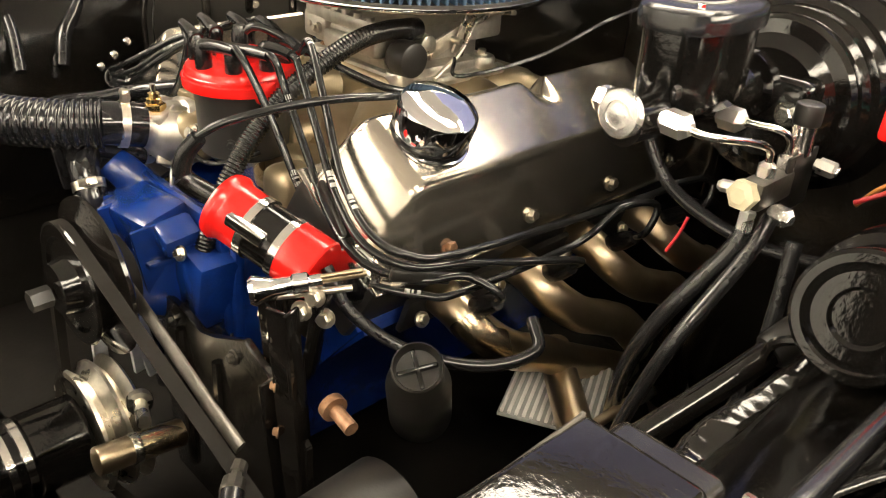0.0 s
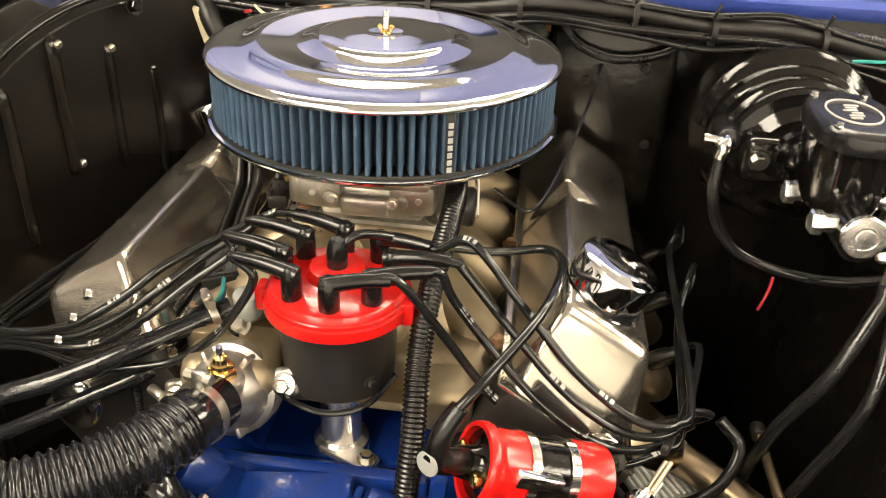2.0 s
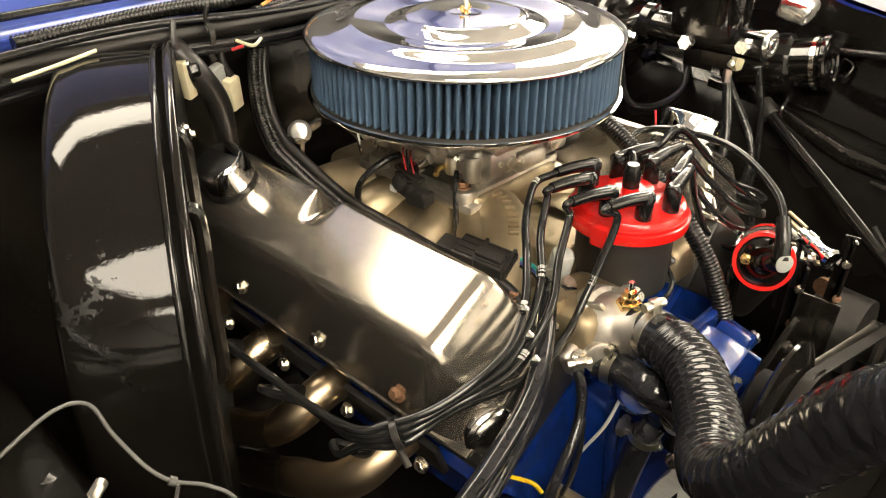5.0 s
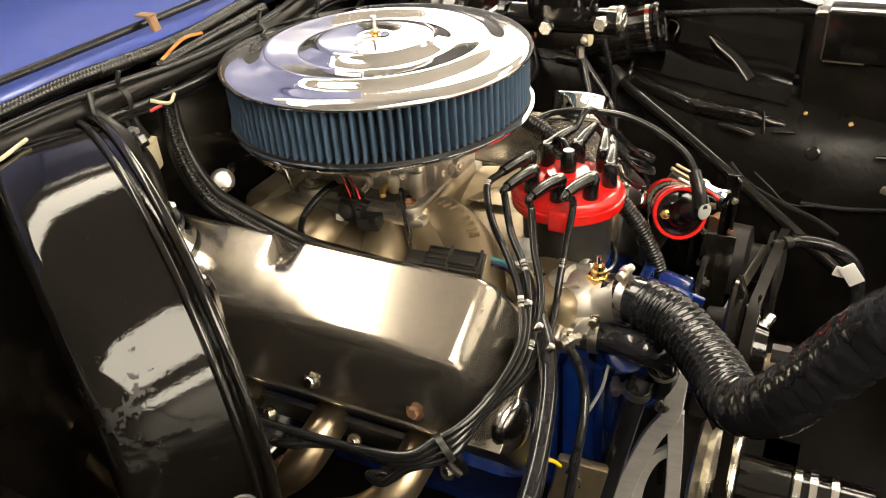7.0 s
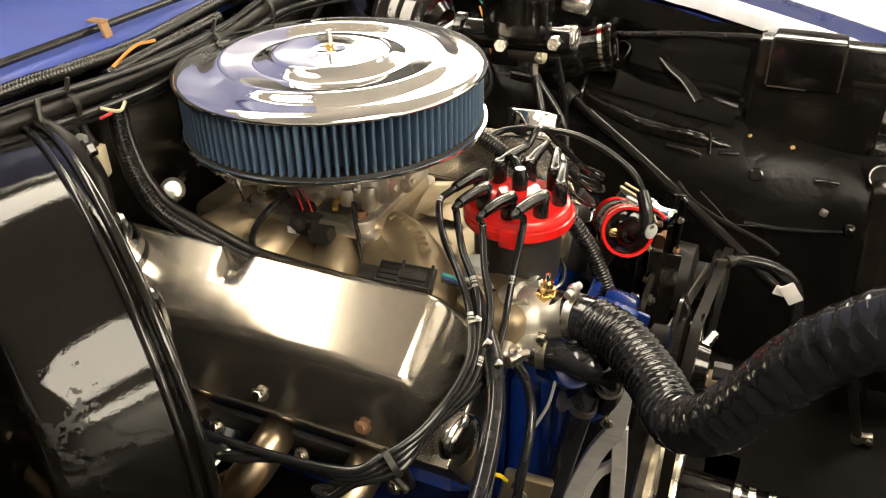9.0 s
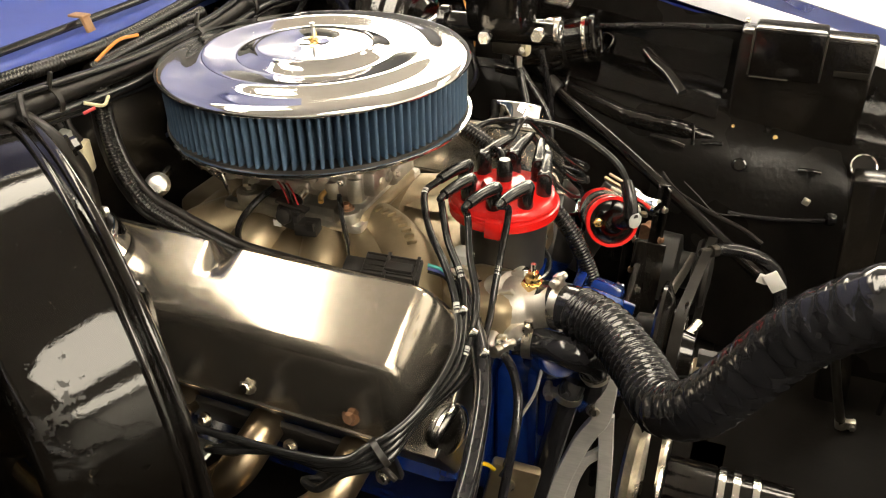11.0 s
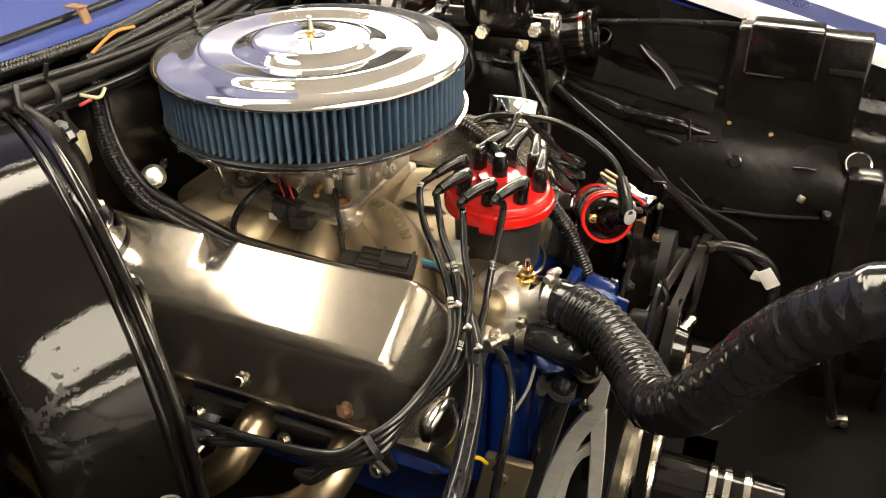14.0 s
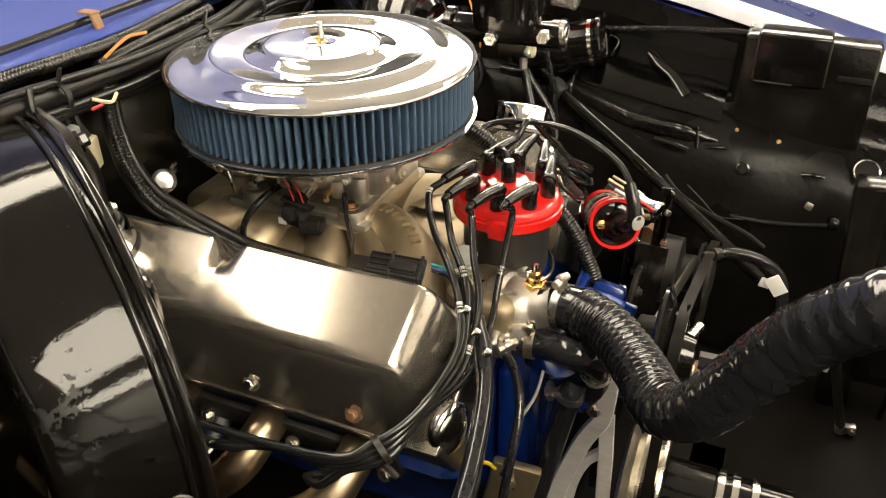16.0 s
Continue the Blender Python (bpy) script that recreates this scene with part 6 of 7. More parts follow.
part("body", bm, TRAY_BLACK, alt)
bm = bmesh.new()
lathe(bm, [(0.012, 0.026), (0.078, 0.026), (0.083, 0.029), (0.083, 0.033), (0.076, 0.036), (0.056, 0.046), (0.064, 0.056), (0.062, 0.059), (0.050, 0.059), (0.046, 0.056), (0.030, 0.056), (0.026, 0.072), (0.012, 0.074)], axis((0.020, -0.387, 0.768), (0.03, -1, 0)), 56)
part("pulley", bm, GLOSS_BLACK, alt, angle=30)
bm = bmesh.new()
cyl(bm, (0.026, -0.465, 0.766), (0.05, -1, 0), 0.011, 0.02, 6)
part("pulley_nut", bm, DULL_BLACK, alt)
belt = thing("drive_belt", "black rubber V-belt across the front pulleys", "belt", (0.15, -0.46, 0.7))
bm = bmesh.new()
ring = []
for (cx, cz, r, a0, a1) in ((0.021, 0.768, 0.057, 70, 190), (-0.004, 0.570, 0.068, 190, 275), (0.38, 0.66, 0.055, 285, 430)):
    for i in range(13):
        a = radians(a0 + (a1 - a0) * i / 12)
        ring.append(V(cx + r * math.cos(a), -0.440, cz + r * math.sin(a)))
out = [[bm.verts.new(p + V(0, dy, 0) + (p - V(0.11, -0.440, 0.69)).normalized() * dz) for p in ring] for dy, dz in ((-0.005, 0.0), (0.005, 0.0), (0.0065, 0.008), (-0.0065, 0.008))]
for k in range(4):
    a, b = out[k], out[(k + 1) % 4]
    for i in range(len(ring)):
        j = (i + 1) % len(ring)
        bm.faces.new((a[i], a[j], b[j], b[i]))
part("loop", bm, TRAY_BLACK, belt)
ps = thing("power_steering_pump", "black steering pump with pulley low beside block", "pump", (0.38, -0.4, 0.66))
bm = bmesh.new()
lathe(bm, [(0.02, 0.0), (0.05, 0.004), (0.055, 0.01), (0.045, 0.016), (0.055, 0.022), (0.05, 0.028), (0.03, 0.03), (0.03, 0.05), (0.055, 0.055), (0.058, 0.12), (0.03, 0.13)], axis((0.38, -0.449, 0.66), (0, 1, 0)), 40)
part("body", bm, DULL_BLACK, ps)
brk = thing("accessory_bracket", "bright alloy bracket arm at the engine front", "bracket", (-0.1, -0.37, 0.72))
for nm, pts, h in (("arm", [(-0.092, -0.385, 0.806), (-0.092, -0.384, 0.775), (-0.092, -0.381, 0.744), (-0.092, -0.371, 0.722), (-0.092, -0.362, 0.700), (-0.092, -0.351, 0.663), (-0.092, -0.3435, 0.634), (-0.092, -0.337, 0.600), (-0.092, -0.326, 0.543)], 0.0105),
                   ("prong", [(-0.086, -0.386, 0.745), (-0.086, -0.388, 0.712), (-0.086, -0.390, 0.680), (-0.086, -0.392, 0.62), (-0.086, -0.393, 0.56)], 0.0085),
                   ("web", [(-0.084, -0.388, 0.690), (-0.084, -0.380, 0.681), (-0.084, -0.367, 0.664), (-0.084, -0.357, 0.634), (-0.084, -0.352, 0.600), (-0.084, -0.350, 0.56)], 0.0060)):
    bm = bmesh.new()
    line = spline(pts, 8)
    rows = []
    for k, p in enumerate(line):
        d = (line[min(k + 1, len(line) - 1)] - line[max(k - 1, 0)]).normalized()
        w = d.cross(V(1, 0.15, 0)).normalized()
        rows.append([bm.verts.new(p + w * u * h + V(1, 0.15, 0) * t) for u, t in ((-1, -0.002), (-0.88, -0.0036), (0.88, -0.0036), (1, -0.002), (1, 0.0036), (-1, 0.0036))])
    for a, b in zip(rows, rows[1:]):
        for i in range(6):
            bm.faces.new((a[i], a[(i + 1) % 6], b[(i + 1) % 6], b[i]))
    bm.faces.new(rows[0])
    bm.faces.new(rows[-1][::-1])
    part(nm, bm, BAR_ALLOY, brk)
hexbolt(brk, (-0.092, -0.372, 0.755), (-0.9, -0.4, 0.1), 0.010, ZINC)
brk = thing("accessory_bracket", "black painted steel plate across the block front", "bracket", (0.12, -0.357, 0.6))
bm = bmesh.new()
edge = ((0.030, 0.50), (0.022, 0.627), (0.034, 0.730), (0.050, 0.738), (0.087, 0.736), (0.120, 0.727), (0.150, 0.738), (0.205, 0.765), (0.25, 0.745), (0.30, 0.70), (0.30, 0.50))
fr = [bm.verts.new((x, -0.361, z)) for x, z in edge]
bk = [bm.verts.new((x, -0.353, z)) for x, z in edge]
bm.faces.new(fr)
bm.faces.new(bk[::-1])
for i in range(len(edge)):
    j = (i + 1) % len(edge)
    bm.faces.new((fr[i], fr[j], bk[j], bk[i]))
bmesh.ops.bevel(bm, geom=list(bm.edges), offset=0.0015, segments=2, affect="EDGES")
part("plate", bm, PANEL_BLACK, brk)
bm = bmesh.new()
for x in (0.075, 0.15):
    tube(bm, [(x, -0.361, 0.71), (x + 0.006, -0.365, 0.65), (x, -0.361, 0.53)], 0.006, 6, 8)
part("stiffening_rib", bm, PANEL_BLACK, brk)
for x, z in ((0.06, 0.715), (0.185, 0.735), (0.12, 0.64)):
    hexbolt(brk, (x, -0.361, z), (0, -1, 0), 0.008, DULL_STEEL)
brk = thing("accessory_bracket", "dull flat steel brace below the coil", "bracket", (0.15, -0.41, 0.757))
bm = bmesh.new()
tube(bm, [(0.300, -0.423, 0.738), (0.24, -0.418, 0.745), (0.15, -0.410, 0.757), (0.06, -0.402, 0.768)], 0.0062, 8, 12, 0.3)
part("arm", bm, DULL_STEEL, brk)
fl = thing("fuel_hose", "black rubber hose with a dull steel fitting", "hose", (0.33, -0.45, 0.73))
bm = bmesh.new()
tube(bm, [(0.335, -0.451, 0.733), (0.347, -0.462, 0.730), (0.359, -0.486, 0.725), (0.365, -0.517, 0.715), (0.368, -0.544, 0.690), (0.355, -0.554, 0.650), (0.352, -0.556, 0.57)], 0.0100, 8, 14)
part("tube", bm, RUBBER, fl)
bm = bmesh.new()
lathe(bm, [(0.005, 0), (0.0075, 0.002), (0.0075, 0.012), (0.006, 0.013), (0.006, 0.018), (0.0095, 0.019), (0.0095, 0.030), (0.007, 0.034)], axis((0.312, -0.431, 0.7355), (0.72, -0.68, -0.06)), 10)
part("fitting", bm, DULL_STEEL, fl, "dull oily steel fitting", 25)
brk = thing("coil_mount", "black angle-iron uprights beside the coil", "bracket", (0.26, -0.36, 0.75))
for x, y, zt in ((0.225, -0.343, 0.825), (0.286, -0.371, 0.845)):
    bm = bmesh.new()
    box(bm, (0.018, 0.004, 0.24), pose(x, y, zt - 0.12, 3, 0, 20), 0.001)
    box(bm, (0.004, 0.018, 0.24), pose(x + 0.009, y + 0.008, zt - 0.12, 3, 0, 20), 0.001)
    up = part("upright", bm, GLOSS_BLACK, brk)
    for k in range(3):
        hexbolt(up, (x - 0.006, y - 0.004, zt - 0.03 - 0.05 * k), (-0.7, -0.7, 0.1), 0.006, RUSTY if k else ZINC)
bm = bmesh.new()
box(bm, (0.004, 0.05, 0.15), pose(0.266, -0.357, 0.690, 3, 0, 8), 0.001)
part("web_plate", bm, GLOSS_BLACK, brk, "glossy black web plate")
adj = thing("turnbuckle", "bright chrome adjuster rod with threaded end", "adjuster", (0.24, -0.33, 0.81))
bm = bmesh.new()
TD = V(0.49, 0.86, 0.10).normalized()
TB = V(0.238, -0.372, 0.836)
lathe(bm, [(0.001, 0.0), (0.011, 0.001), (0.0135, 0.005), (0.0125, 0.009), (0.008, 0.020), (0.0075, 0.036), (0.010, 0.038), (0.010, 0.050), (0.0065, 0.052), (0.0065, 0.062)], axis(TB, TD), 20)
part("knuckle", bm, CHROME, adj, "polished chrome knuckle")
bm = bmesh.new()
cyl(bm, TB + TD * 0.060, TD, 0.0030, 0.040, 12)
cyl(bm, TB + TD * 0.060 + V(0.004, -0.002, 0.006), TD, 0.0022, 0.036, 12)
part("threaded_rod", bm, HEADER, adj, "thin pale threaded rods")
bm = bmesh.new()
cyl(bm, TB + V(0.010, 0.014, -0.006), (0.49, 0.86, 0.05), 0.003, 0.07, 10)
part("lock_rod", bm, ZINC, adj)
for p in ((0.268, -0.325, 0.828), (0.262, -0.335, 0.815), (0.272, -0.318, 0.806)):
    hexbolt(adj, p, (0.5, -0.9, 0.2), 0.010, ZINC)
bm = bmesh.new()
box(bm, (0.012, 0.02, 0.10), pose(0.258, -0.318, 0.785, 0, 10, 30), 0.003)
part("bracket", bm, GLOSS_BLACK, adj)
cab = thing("ground_cable", "black cable looped over the header", "cable", (0.3, -0.2, 0.78))
bm = bmesh.new()
tube(bm, [(0.235, -0.29, 0.83), (0.265, -0.285, 0.795), (0.31, -0.255, 0.765), (0.36, -0.21, 0.755), (0.385, -0.165, 0.765), (0.365, -0.15, 0.785)], 0.006, 10, 12)
part("lead", bm, RUBBER, cab)
oil = thing("oil_filter", "black oil filter with fluted end cup", "filter", (0.33, -0.25, 0.7))
bm = bmesh.new()
om = axis((0.350, -0.278, 0.768), (0.40, -0.42, 0.82)) @ Matrix.Scale(0.86, 4)
lathe(bm, [(0.03, -0.13), (0.036, -0.12), (0.034, -0.02), (0.027, -0.005), (0.026, 0.034), (0.024, 0.036), (0.022, 0.031), (0.021, 0.024), (0.001, 0.022)], om, 40)
part("can", bm, DULL_BLACK, oil)
for a in (0, 90):
    bm = bmesh.new()
    box(bm, (0.042, 0.005, 0.009), om @ pose(0, 0, 0.026, 0, 0, a + 20), 0.002)
    part("flute", bm, GLOSS_BLACK, oil)
for p, d, ln in (((0.315, -0.345, 0.752), (1, -0.1, -0.1), 0.034), ((0.145, -0.44, 0.70), (0.9, -0.3, 0.1), 0.04)):
    t = thing("long_bolt", "dull zinc bolt end at the engine front", "bolt", p, "front bolts")
    bm = bmesh.new()
    lathe(bm, [(0.012, 0), (0.012, 0.008), (0.0065, 0.009), (0.0065, ln)], axis(p, d), 14)
    part("shank", bm, RUSTY if ln < 0.035 else ZINC, t)

# steering shaft and apron hoses on the driver side
for pts, r, mt, lb in (([(0.625, -0.01, 0.935), (0.601, -0.066, 0.896), (0.566, -0.155, 0.840), (0.528, -0.255, 0.790), (0.47, -0.40, 0.715), (0.42, -0.52, 0.65)], 0.0105, GLOSS_BLACK, "black painted steering shaft running down to the frame"),
                       ([(0.695, -0.455, 0.955), (0.695, -0.401, 0.9597), (0.695, -0.355, 0.9573), (0.695, -0.297, 0.9539), (0.695, -0.238, 0.9483), (0.697, -0.166, 0.940), (0.700, -0.059, 0.936), (0.703, 0.05, 0.945)], 0.0062, RUBBER, "thin black rubber hose running along the apron")):
    nm = "hose" if mt is RUBBER else "steering_shaft"
    t = thing(nm, lb, "hose" if mt is RUBBER else "steering shaft", pts[-1])
    bm = bmesh.new()
    tube(bm, pts, r, 10, 16)
    part("wall" if mt is RUBBER else "shaft", bm, mt, t)
    if mt is RUBBER:
        clamp_band(t, spline(pts, 6)[4], V(*pts[1]) - V(*pts[0]), r + 0.0004, 0.007)
    else:
        bm = bmesh.new()
        cyl(bm, spline(pts, 6)[9], V(*pts[2]) - V(*pts[1]), 0.0145, 0.030, 16, 0.003)
        part("coupling", bm, DULL_BLACK, t)
t = thing("gold_fitting", "gold-coloured hose fitting on the apron hose", "fitting", (0.695, -0.425, 0.955))
bm = bmesh.new()
lathe(bm, [(0.0105, -0.006), (0.0125, -0.004), (0.0125, 0.004), (0.0105, 0.006)], axis((0.695, -0.425, 0.9592), (0.0, 1, 0.0)) @ Matrix.Scale(0.62, 4), 24)
part("ring", bm, BRASS, t)
# yellow handle near the front
t = thing("dipstick_handle", "bright yellow plastic dipstick loop handle", "handle", (0.42, -0.67, 1.0))
bm = bmesh.new()
tube(bm, [(0.36, -0.72, 0.950), (0.395, -0.685, 0.982), (0.413, -0.661, 1.013), (0.434, -0.646, 1.031), (0.449, -0.636, 1.034), (0.450, -0.628, 1.020), (0.439, -0.636, 1.010)], 0.0035, 8, 14)
part("loop", bm, YELLOW, t)
bm = bmesh.new()
tube(bm, [(0.362, -0.718, 0.952), (0.366, -0.735, 0.86), (0.40, -0.742, 0.62), (0.42, -0.742, 0.424)], 0.0045, 8, 10)
part("tube", bm, RUBBER, t, "black dipstick tube")
# pale cards and red box
t = thing("paper_tag", "small white folded paper tag hanging in the bay", "tag", (0.35, -0.53, 0.69))
bm = bmesh.new()
box(bm, (0.003, 0.034, 0.022), pose(0.347, -0.540, 0.690, 55, 0, 10), 0.001)
box(bm, (0.003, 0.016, 0.016), pose(0.349, -0.524, 0.690, 15, 0, 10), 0.001)
part("card", bm, WHITE_CARD, t)
t = thing("ignition_box", "red metal ignition box behind the canister", "box", (0.62, -0.05, 1.05))
bm = bmesh.new()
box(bm, (0.05, 0.14, 0.05), pose(0.625, -0.06, 1.045, -8), 0.005)
part("case", bm, RED, t)
bm = bmesh.new()
for i in range(3):
    box(bm, (0.002, 0.014, 0.018), pose(0.5995, -0.09 + 0.02 * i, 1.045, -8), 0.0)
part("printed_bars", bm, PALE, t)

# small leads round the bay
for pts, r, mt, lb in (([(0.425, -0.01, 0.872), (0.422, -0.015, 0.855), (0.415, -0.02, 0.835)], 0.0016, RED_WIRE, "short thin magenta wire below the booster"),
                       ([(0.62, 0.06, 1.02), (0.60, 0.03, 0.99), (0.585, 0.01, 0.955), (0.56, 0.0, 0.935)], 0.0022, RED_WIRE, "thin red wire beside the brake valve"),
                       ([(0.625, 0.07, 0.985), (0.60, 0.05, 0.965), (0.57, 0.03, 0.945), (0.555, 0.02, 0.925)], 0.002, ORANGE, "thin orange wire beside the brake valve"),
                       ([(0.64, 0.08, 1.0), (0.615, 0.05, 0.985), (0.60, 0.035, 0.975)], 0.0035, TEAL, "green insulated lead by the apron"),
                       ([(-0.61, -0.245, 1.035), (-0.575, -0.238, 1.042), (-0.557, -0.240, 1.037), (-0.552, -0.251, 1.019), (-0.544, -0.266, 0.999), (-0.535, -0.275, 0.988), (-0.520, -0.284, 0.980), (-0.509, -0.296, 0.969), (-0.505, -0.31, 0.94)], 0.0012, LEAD_GREY, "thin pale grey lead over the apron"),
                       ([(-0.62, -0.30, 0.94), (-0.58, -0.29, 0.915), (-0.54, -0.29, 0.88), (-0.50, -0.30, 0.83)], 0.009, RUBBER, "black cable along the passenger apron")):
    t = thing("loose_wire" if r < 0.004 else "cable", lb, "wire" if r < 0.004 else "cable", pts[0])
    bm = bmesh.new()
    tube(bm, pts, r, 8, 10)
    part("lead", bm, mt, t)
t = thing("cable_tie", "pale cable tie on the grey lead", "cable tie", (-0.535, -0.275, 0.988))
bm = bmesh.new()
lathe(bm, [(0.0015, -0.002), (0.0028, -0.002), (0.0028, 0.002), (0.0015, 0.002)], axis((-0.535, -0.275, 0.988), (0.7, -0.5, -0.5)), 14, closed=True)
box(bm, (0.002, 0.002, 0.020), pose(-0.535, -0.276, 0.977, 12, 10, 0), 0.0006)
part("strap", bm, LEAD_GREY, t)
t = thing("wire_block", "tan wooden-coloured clip block on the firewall", "clip", (0.17, 0.25, 1.05))
bm = bmesh.new()
box(bm, (0.022, 0.02, 0.022), pose(0.170, 0.258, 1.058, 20, 20, 10), 0.003)
part("block", bm, TAN_CLIP, t)

mat = thing("ribbed_plate", "pale grey ribbed plate low beside the header", "plate", (0.33, -0.05, 0.6))
pm2 = pose(0.335, -0.050, 0.632, 0, 0, 28) @ Matrix.Scale(1.25, 4)
bm = bmesh.new()
box(bm, (0.085, 0.10, 0.004), pm2, 0.001)
part("sheet", bm, GREY_PLASTIC, mat)
for i in range(13):
    bm = bmesh.new()
    box(bm, (0.003, 0.098, 0.003), pm2 @ pose(-0.039 + 0.0065 * i, 0, 0.003), 0.001)
    part("ridge", bm, WHITE_CARD, mat)
bm = bmesh.new()
box(bm, (0.05, 0.012, 0.004), pm2 @ pose(-0.01, 0.05, 0.006), 0.001)
part("red_edge", bm, RED_WIRE, mat, "dull red strip")

# lumpy frame channel lying along the driver apron
chan = thing("frame_channel", "lumpy glossy black painted channel along the apron", "channel", (0.59, -0.3, 0.82))
fine = spline([(0.612, -0.46, 0.775), (0.595, -0.36, 0.805), (0.588, -0.27, 0.817), (0.590, -0.22, 0.829), (0.600, -0.18, 0.839), (0.610, -0.13, 0.853), (0.616, -0.07, 0.862), (0.62, 0.0, 0.865)], 26)
bm = bmesh.new()
n = len(fine)
rows = []
for k, p in enumerate(fine):
    row = []
    for i in range(28):
        a = 2 * math.pi * i / 28
        ca, sa = math.cos(a), math.sin(a)
        c = V(p.x + 0.015 * math.copysign(abs(ca) ** 0.6, ca), p.y, p.z + 0.014 * math.copysign(abs(sa) ** 0.6, sa))
        rough = 0.5 + 0.7 * min(1.0, max(0.0, (-0.15 - p.y) / 0.1))
        c += (c - p).normalized() * rough * (0.0016 * noise.noise(c * 38) + 0.0012 * noise.noise(c * 110))
        row.append(bm.verts.new(c))
    rows.append(row)
for a, b in zip(rows, rows[1:]):
    for i in range(28):
        bm.faces.new((a[i], a[(i + 1) % 28], b[(i + 1) % 28], b[i]))
bm.faces.new(rows[0])
bm.faces.new(rows[-1][::-1])
part("wall", bm, GLOSS_BLACK, chan, angle=75)
for k in (0.68,):
    p = fine[int(k * n)]
    bm = bmesh.new()
    tube(bm, [p + V(-0.033, 0, -0.01), p + V(-0.027, 0, 0.02), p + V(0.0, 0, 0.035), p + V(0.02, 0, 0.032)], 0.004, 6, 8)
    part("seam", bm, GLOSS_BLACK, chan)
rod = thing("tie_rod", "thin bronze-coloured rod running along the frame", "rod", (0.44, -0.3, 0.7))
bm = bmesh.new()
tube(bm, [(0.44, -0.33, 0.714), (0.44, -0.182, 0.700), (0.44, -0.06, 0.696)], 0.0055, 8, 12)
part("bar", bm, HEADER, rod)
bm = bmesh.new()
cyl(bm, (0.44, -0.066, 0.6962), (0, 1, -0.04), 0.009, 0.02, 12, 0.002)
part("end_sleeve", bm, DULL_BLACK, rod)

# hoses and plates in front of the block
for pts, r in (([(-0.108, -0.352, 0.80), (-0.120, -0.346, 0.775), (-0.124, -0.333, 0.70), (-0.122, -0.316, 0.60), (-0.12, -0.30, 0.50)], 0.0135),):
    t = thing("coolant_hose", "thick glossy black hose down the engine front", "hose", pts[-1], "front hoses")
    bm = bmesh.new()
    tube(bm, pts, r, 8, 16)
    tb = part("tube", bm, HOSE, t)
    clamp_band(t, spline(pts, 6)[4], V(*pts[2]) - V(*pts[1]), r + 0.0004, 0.008)
t = thing("lower_plate", "tan dusty cast plate low on the block", "plate", (-0.158, -0.3, 0.64))
bm = bmesh.new()
box(bm, (0.014, 0.055, 0.10), pose(-0.158, -0.298, 0.655, 10, 0, 12), 0.004)
part("casting", bm, MANIFOLD, t)
hexbolt(t, (-0.166, -0.30, 0.68), (-1, -0.2, 0.1), 0.008, ZINC)
t = thing("sender_plug", "small zinc sender plug on the head", "plug", (-0.235, -0.262, 0.79))
bm = bmesh.new()
lathe(bm, [(0.008, 0), (0.008, 0.012), (0.0095, 0.013), (0.0095, 0.018), (0.005, 0.020)], axis((-0.225, -0.250, 0.792), (-0.5, -0.8, 0.2)), 16)
part("body", bm, ZINC, t)
for pts, mt, lb in (([(-0.150, -0.300, 0.80), (-0.158, -0.305, 0.77), (-0.160, -0.300, 0.73), (-0.165, -0.290, 0.69)], WIRE, "thin glossy black lead in front of the block"),
                    ([(-0.118, -0.318, 0.815), (-0.135, -0.315, 0.79), (-0.148, -0.30, 0.755)], GREY_PLASTIC, "thin green-grey lead in front of the block")):
    t = thing("loose_wire", lb, "wire", pts[0])
    bm = bmesh.new()
    tube(bm, pts, 0.0030 if mt is WIRE else 0.0018, 8, 8)
    part("lead", bm, mt, t)

for pts, r in (([(-0.576, -0.162, 0.935), (-0.567, -0.173, 0.92), (-0.549, -0.195, 0.894), (-0.528, -0.221, 0.868), (-0.505, -0.238, 0.828)], 0.0105), ([(-0.588, -0.172, 0.915), (-0.579, -0.183, 0.9), (-0.561, -0.205, 0.874), (-0.54, -0.231, 0.848), (-0.517, -0.248, 0.808)], 0.006)):
    t = thing("apron_hose", "black rubber hose along the passenger apron", "hose", pts[0], "passenger apron hoses")
    bm = bmesh.new()
    tube(bm, pts, r, 8, 14)
    part("tube", bm, RUBBER, t)
    clamp_band(t, spline(pts, 6)[8], V(*pts[2]) - V(*pts[1]), r + 0.0003, 0.006)

# small fittings on the driver apron
t = thing("grommet_ring", "bright-edged oval grommet on the driver apron", "grommet", (0.590, -0.640, 0.787))
bm = bmesh.new()
lathe(bm, [(0.0185, 0), (0.0205, 0.001), (0.0220, 0.003), (0.0205, 0.005), (0.0185, 0.004)], axis((0.590, -0.640, 0.787), (-0.75, -0.1, 0.65)), 28, closed=True)
part("rim", bm, POLISH, t)
bm = bmesh.new()
cyl(bm, (0.590, -0.640, 0.787), (-0.75, -0.1, 0.65), 0.0187, 0.002, 24)
part("plug", bm, TRAY_BLACK, t)
t = thing("apron_clip", "small pale metal clip on the driver apron", "clip", (0.55, -0.567, 0.729))
bm = bmesh.new()
box(bm, (0.006, 0.012, 0.012), pose(0.55, -0.567, 0.729, 20, 15, 0), 0.002)
part("tab", bm, ZINC, t)
t = thing("drain_tube", "short dull metal tube on the driver apron", "tube", (0.55, -0.536, 0.69))
bm = bmesh.new()
tube(bm, [(0.534, -0.45, 0.694), (0.536, -0.50, 0.693), (0.538, -0.55, 0.697), (0.541, -0.601, 0.704)], 0.0048, 6, 10)
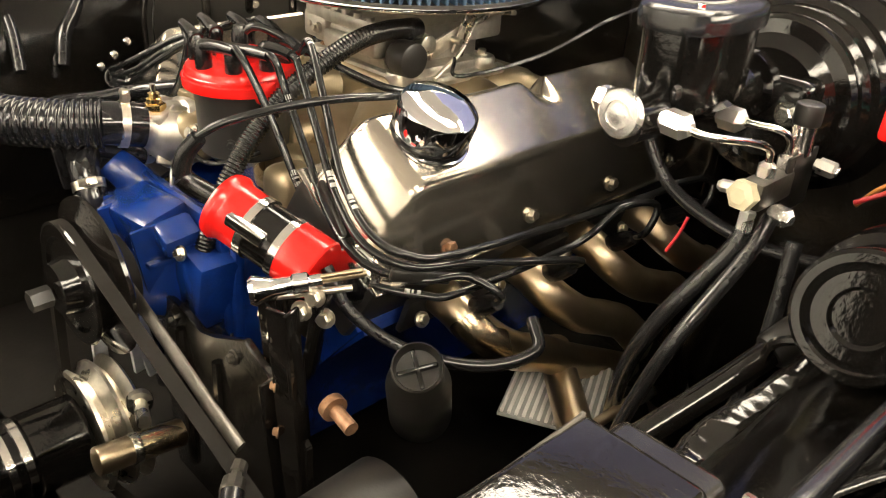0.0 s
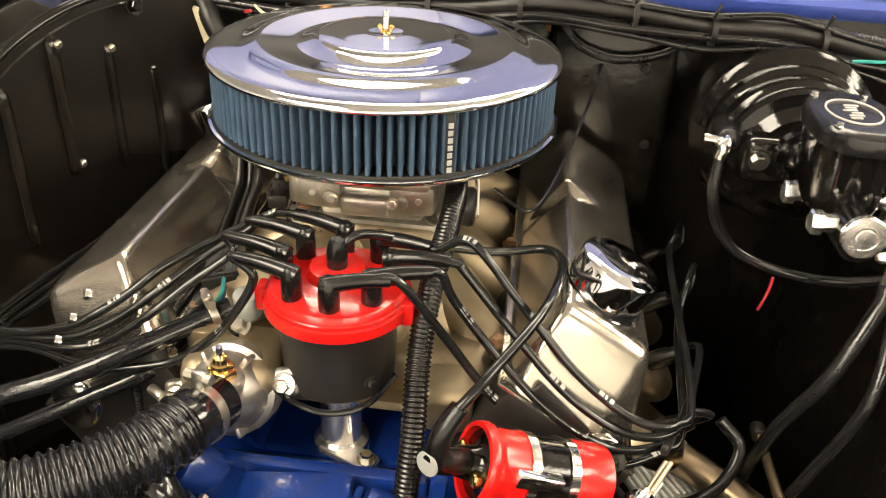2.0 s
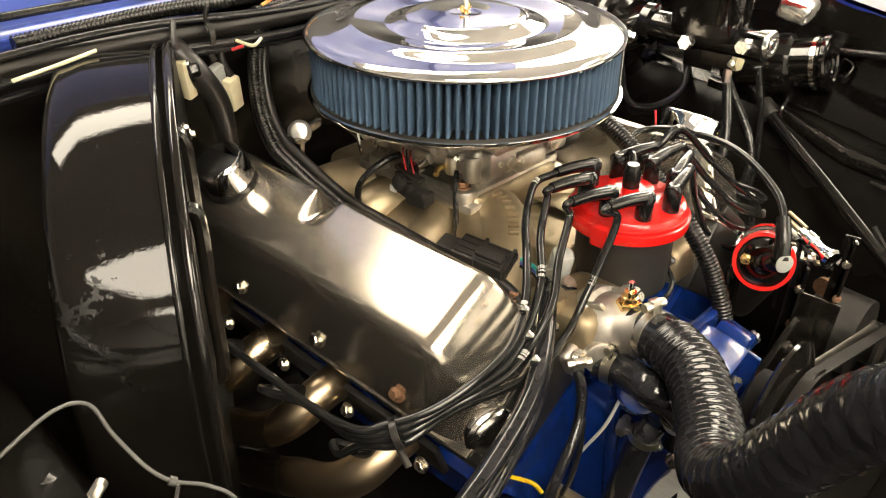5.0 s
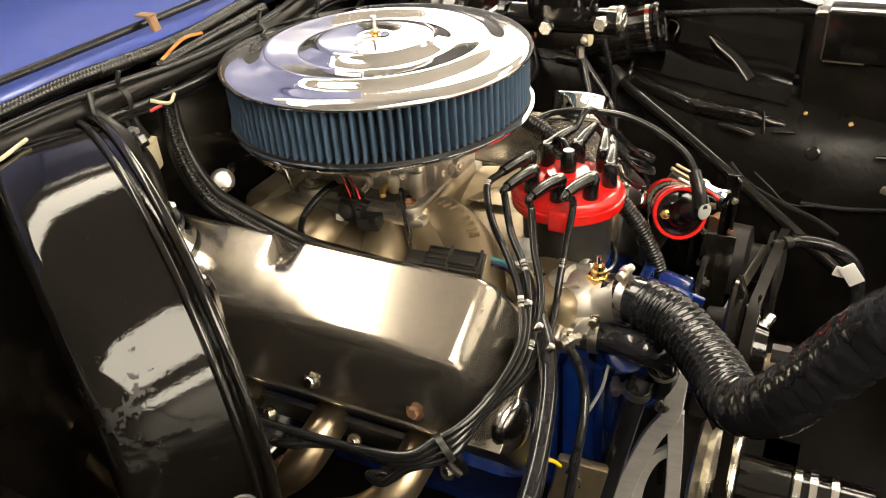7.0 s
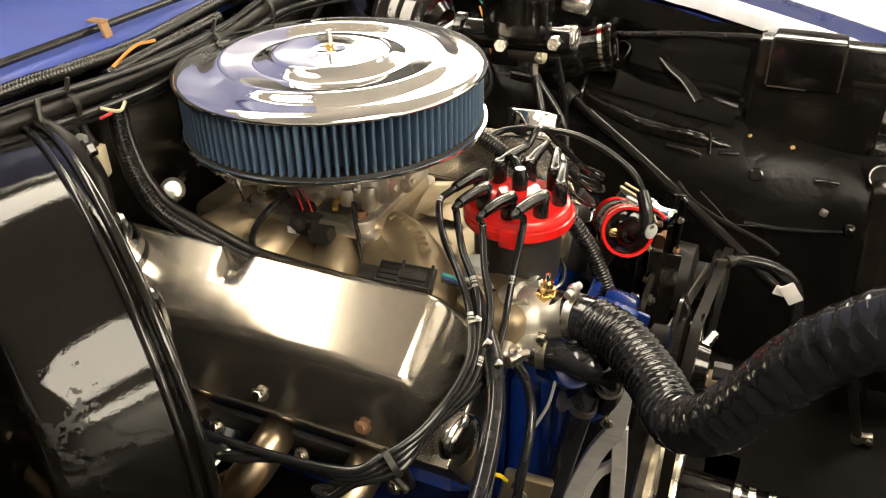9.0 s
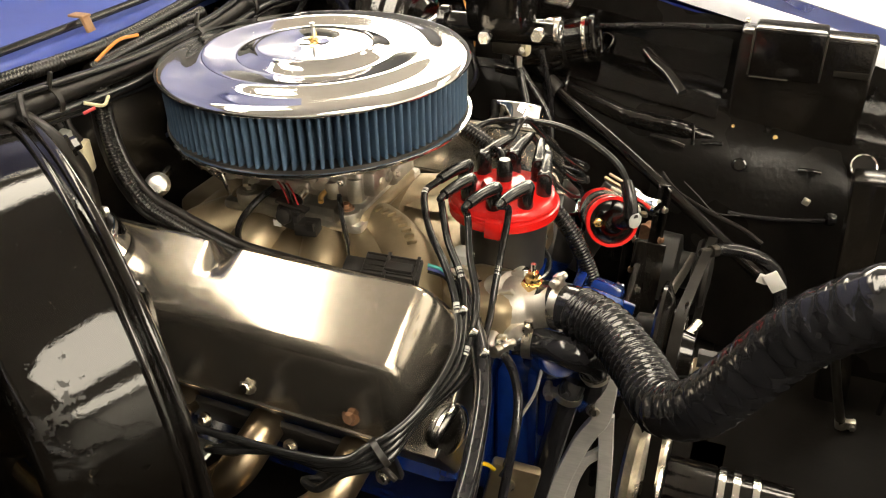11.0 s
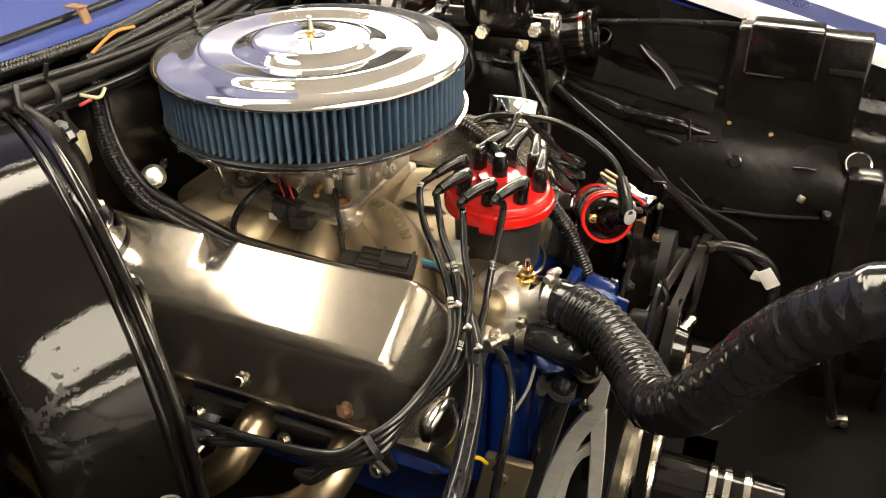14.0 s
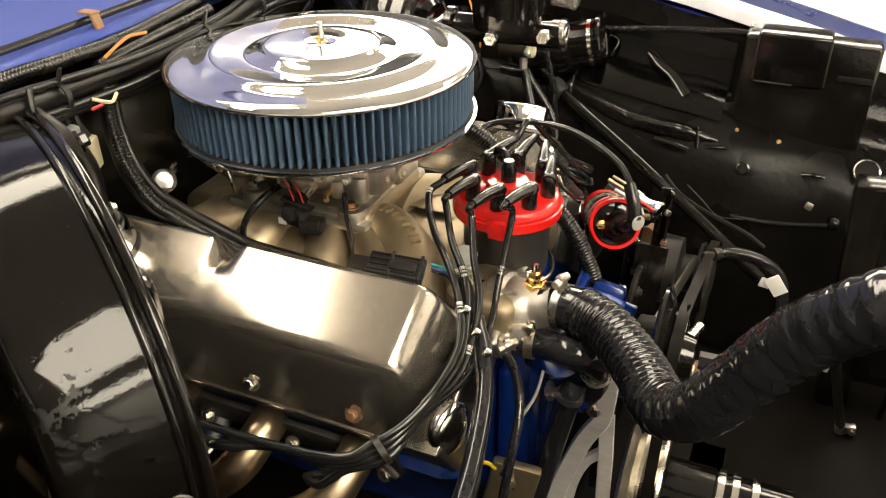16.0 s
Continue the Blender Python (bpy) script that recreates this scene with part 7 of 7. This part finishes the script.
part("pipe", bm, RUBBER, t)
bm = bmesh.new()
cyl(bm, (0.55, -0.601, 0.704), (0.3, -0.9, 0), 0.012, 0.016, 20, 0.004)
part("boot", bm, RUBBER, t)
for pts, mt, lb in (([(0.53, -0.333, 0.751), (0.52, -0.356, 0.731), (0.51, -0.383, 0.719), (0.5, -0.423, 0.706), (0.49, -0.479, 0.691), (0.48, -0.513, 0.676)], TAPE, "taped brown-black lead beside the coil"), ([(0.53, -0.372, 0.74), (0.525, -0.399, 0.72), (0.52, -0.43, 0.697), (0.515, -0.471, 0.701)], LEAD_GREY, "thin grey-green lead hanging on the apron")):
    t = thing("loose_wire", lb, "wire", pts[0])
    bm = bmesh.new()
    tube(bm, pts, 0.0035 if mt is TAPE else 0.0010, 6, 8)
    part("lead", bm, mt, t)

# pipe with collars, a steel shaft and a tag low by the radiator
t = thing("coolant_pipe", "dull dark steel pipe with bright collars by the radiator", "pipe", (0.36, -0.70, 0.3))
bm = bmesh.new()
tube(bm, [(0.360, -0.640, 0.610), (0.360, -0.662, 0.520), (0.360, -0.690, 0.420), (0.360, -0.712, 0.300)], 0.0075, 8, 12)
part("tube", bm, DULL_STEEL, t)
for p in ((0.360, -0.698, 0.385), (0.360, -0.684, 0.445)):
    clamp_band(t, p, (0, -0.2, -1), 0.0080, 0.014)
t = thing("idler_shaft", "short bronze-grey steel shaft behind the radiator hose", "shaft", (0.15, -0.40, 0.6))
bm = bmesh.new()
cyl(bm, (0.150, -0.405, 0.646), (0, -1, 0.12), 0.014, 0.085, 20, 0.002)
part("shaft", bm, HEADER, t)
bm = bmesh.new()
cyl(bm, (0.150, -0.448, 0.651), (0, -1, 0.12), 0.0152, 0.010, 20, 0.002)
part("collar", bm, ZINC, t)
t = thing("paper_tag", "small white paper tag low beside the hose", "tag", (0.36, -0.632, 0.567))
bm = bmesh.new()
box(bm, (0.002, 0.026, 0.030), pose(0.350, -0.630, 0.570, 10, 0, 0), 0.0006)
part("card", bm, WHITE_CARD, t)
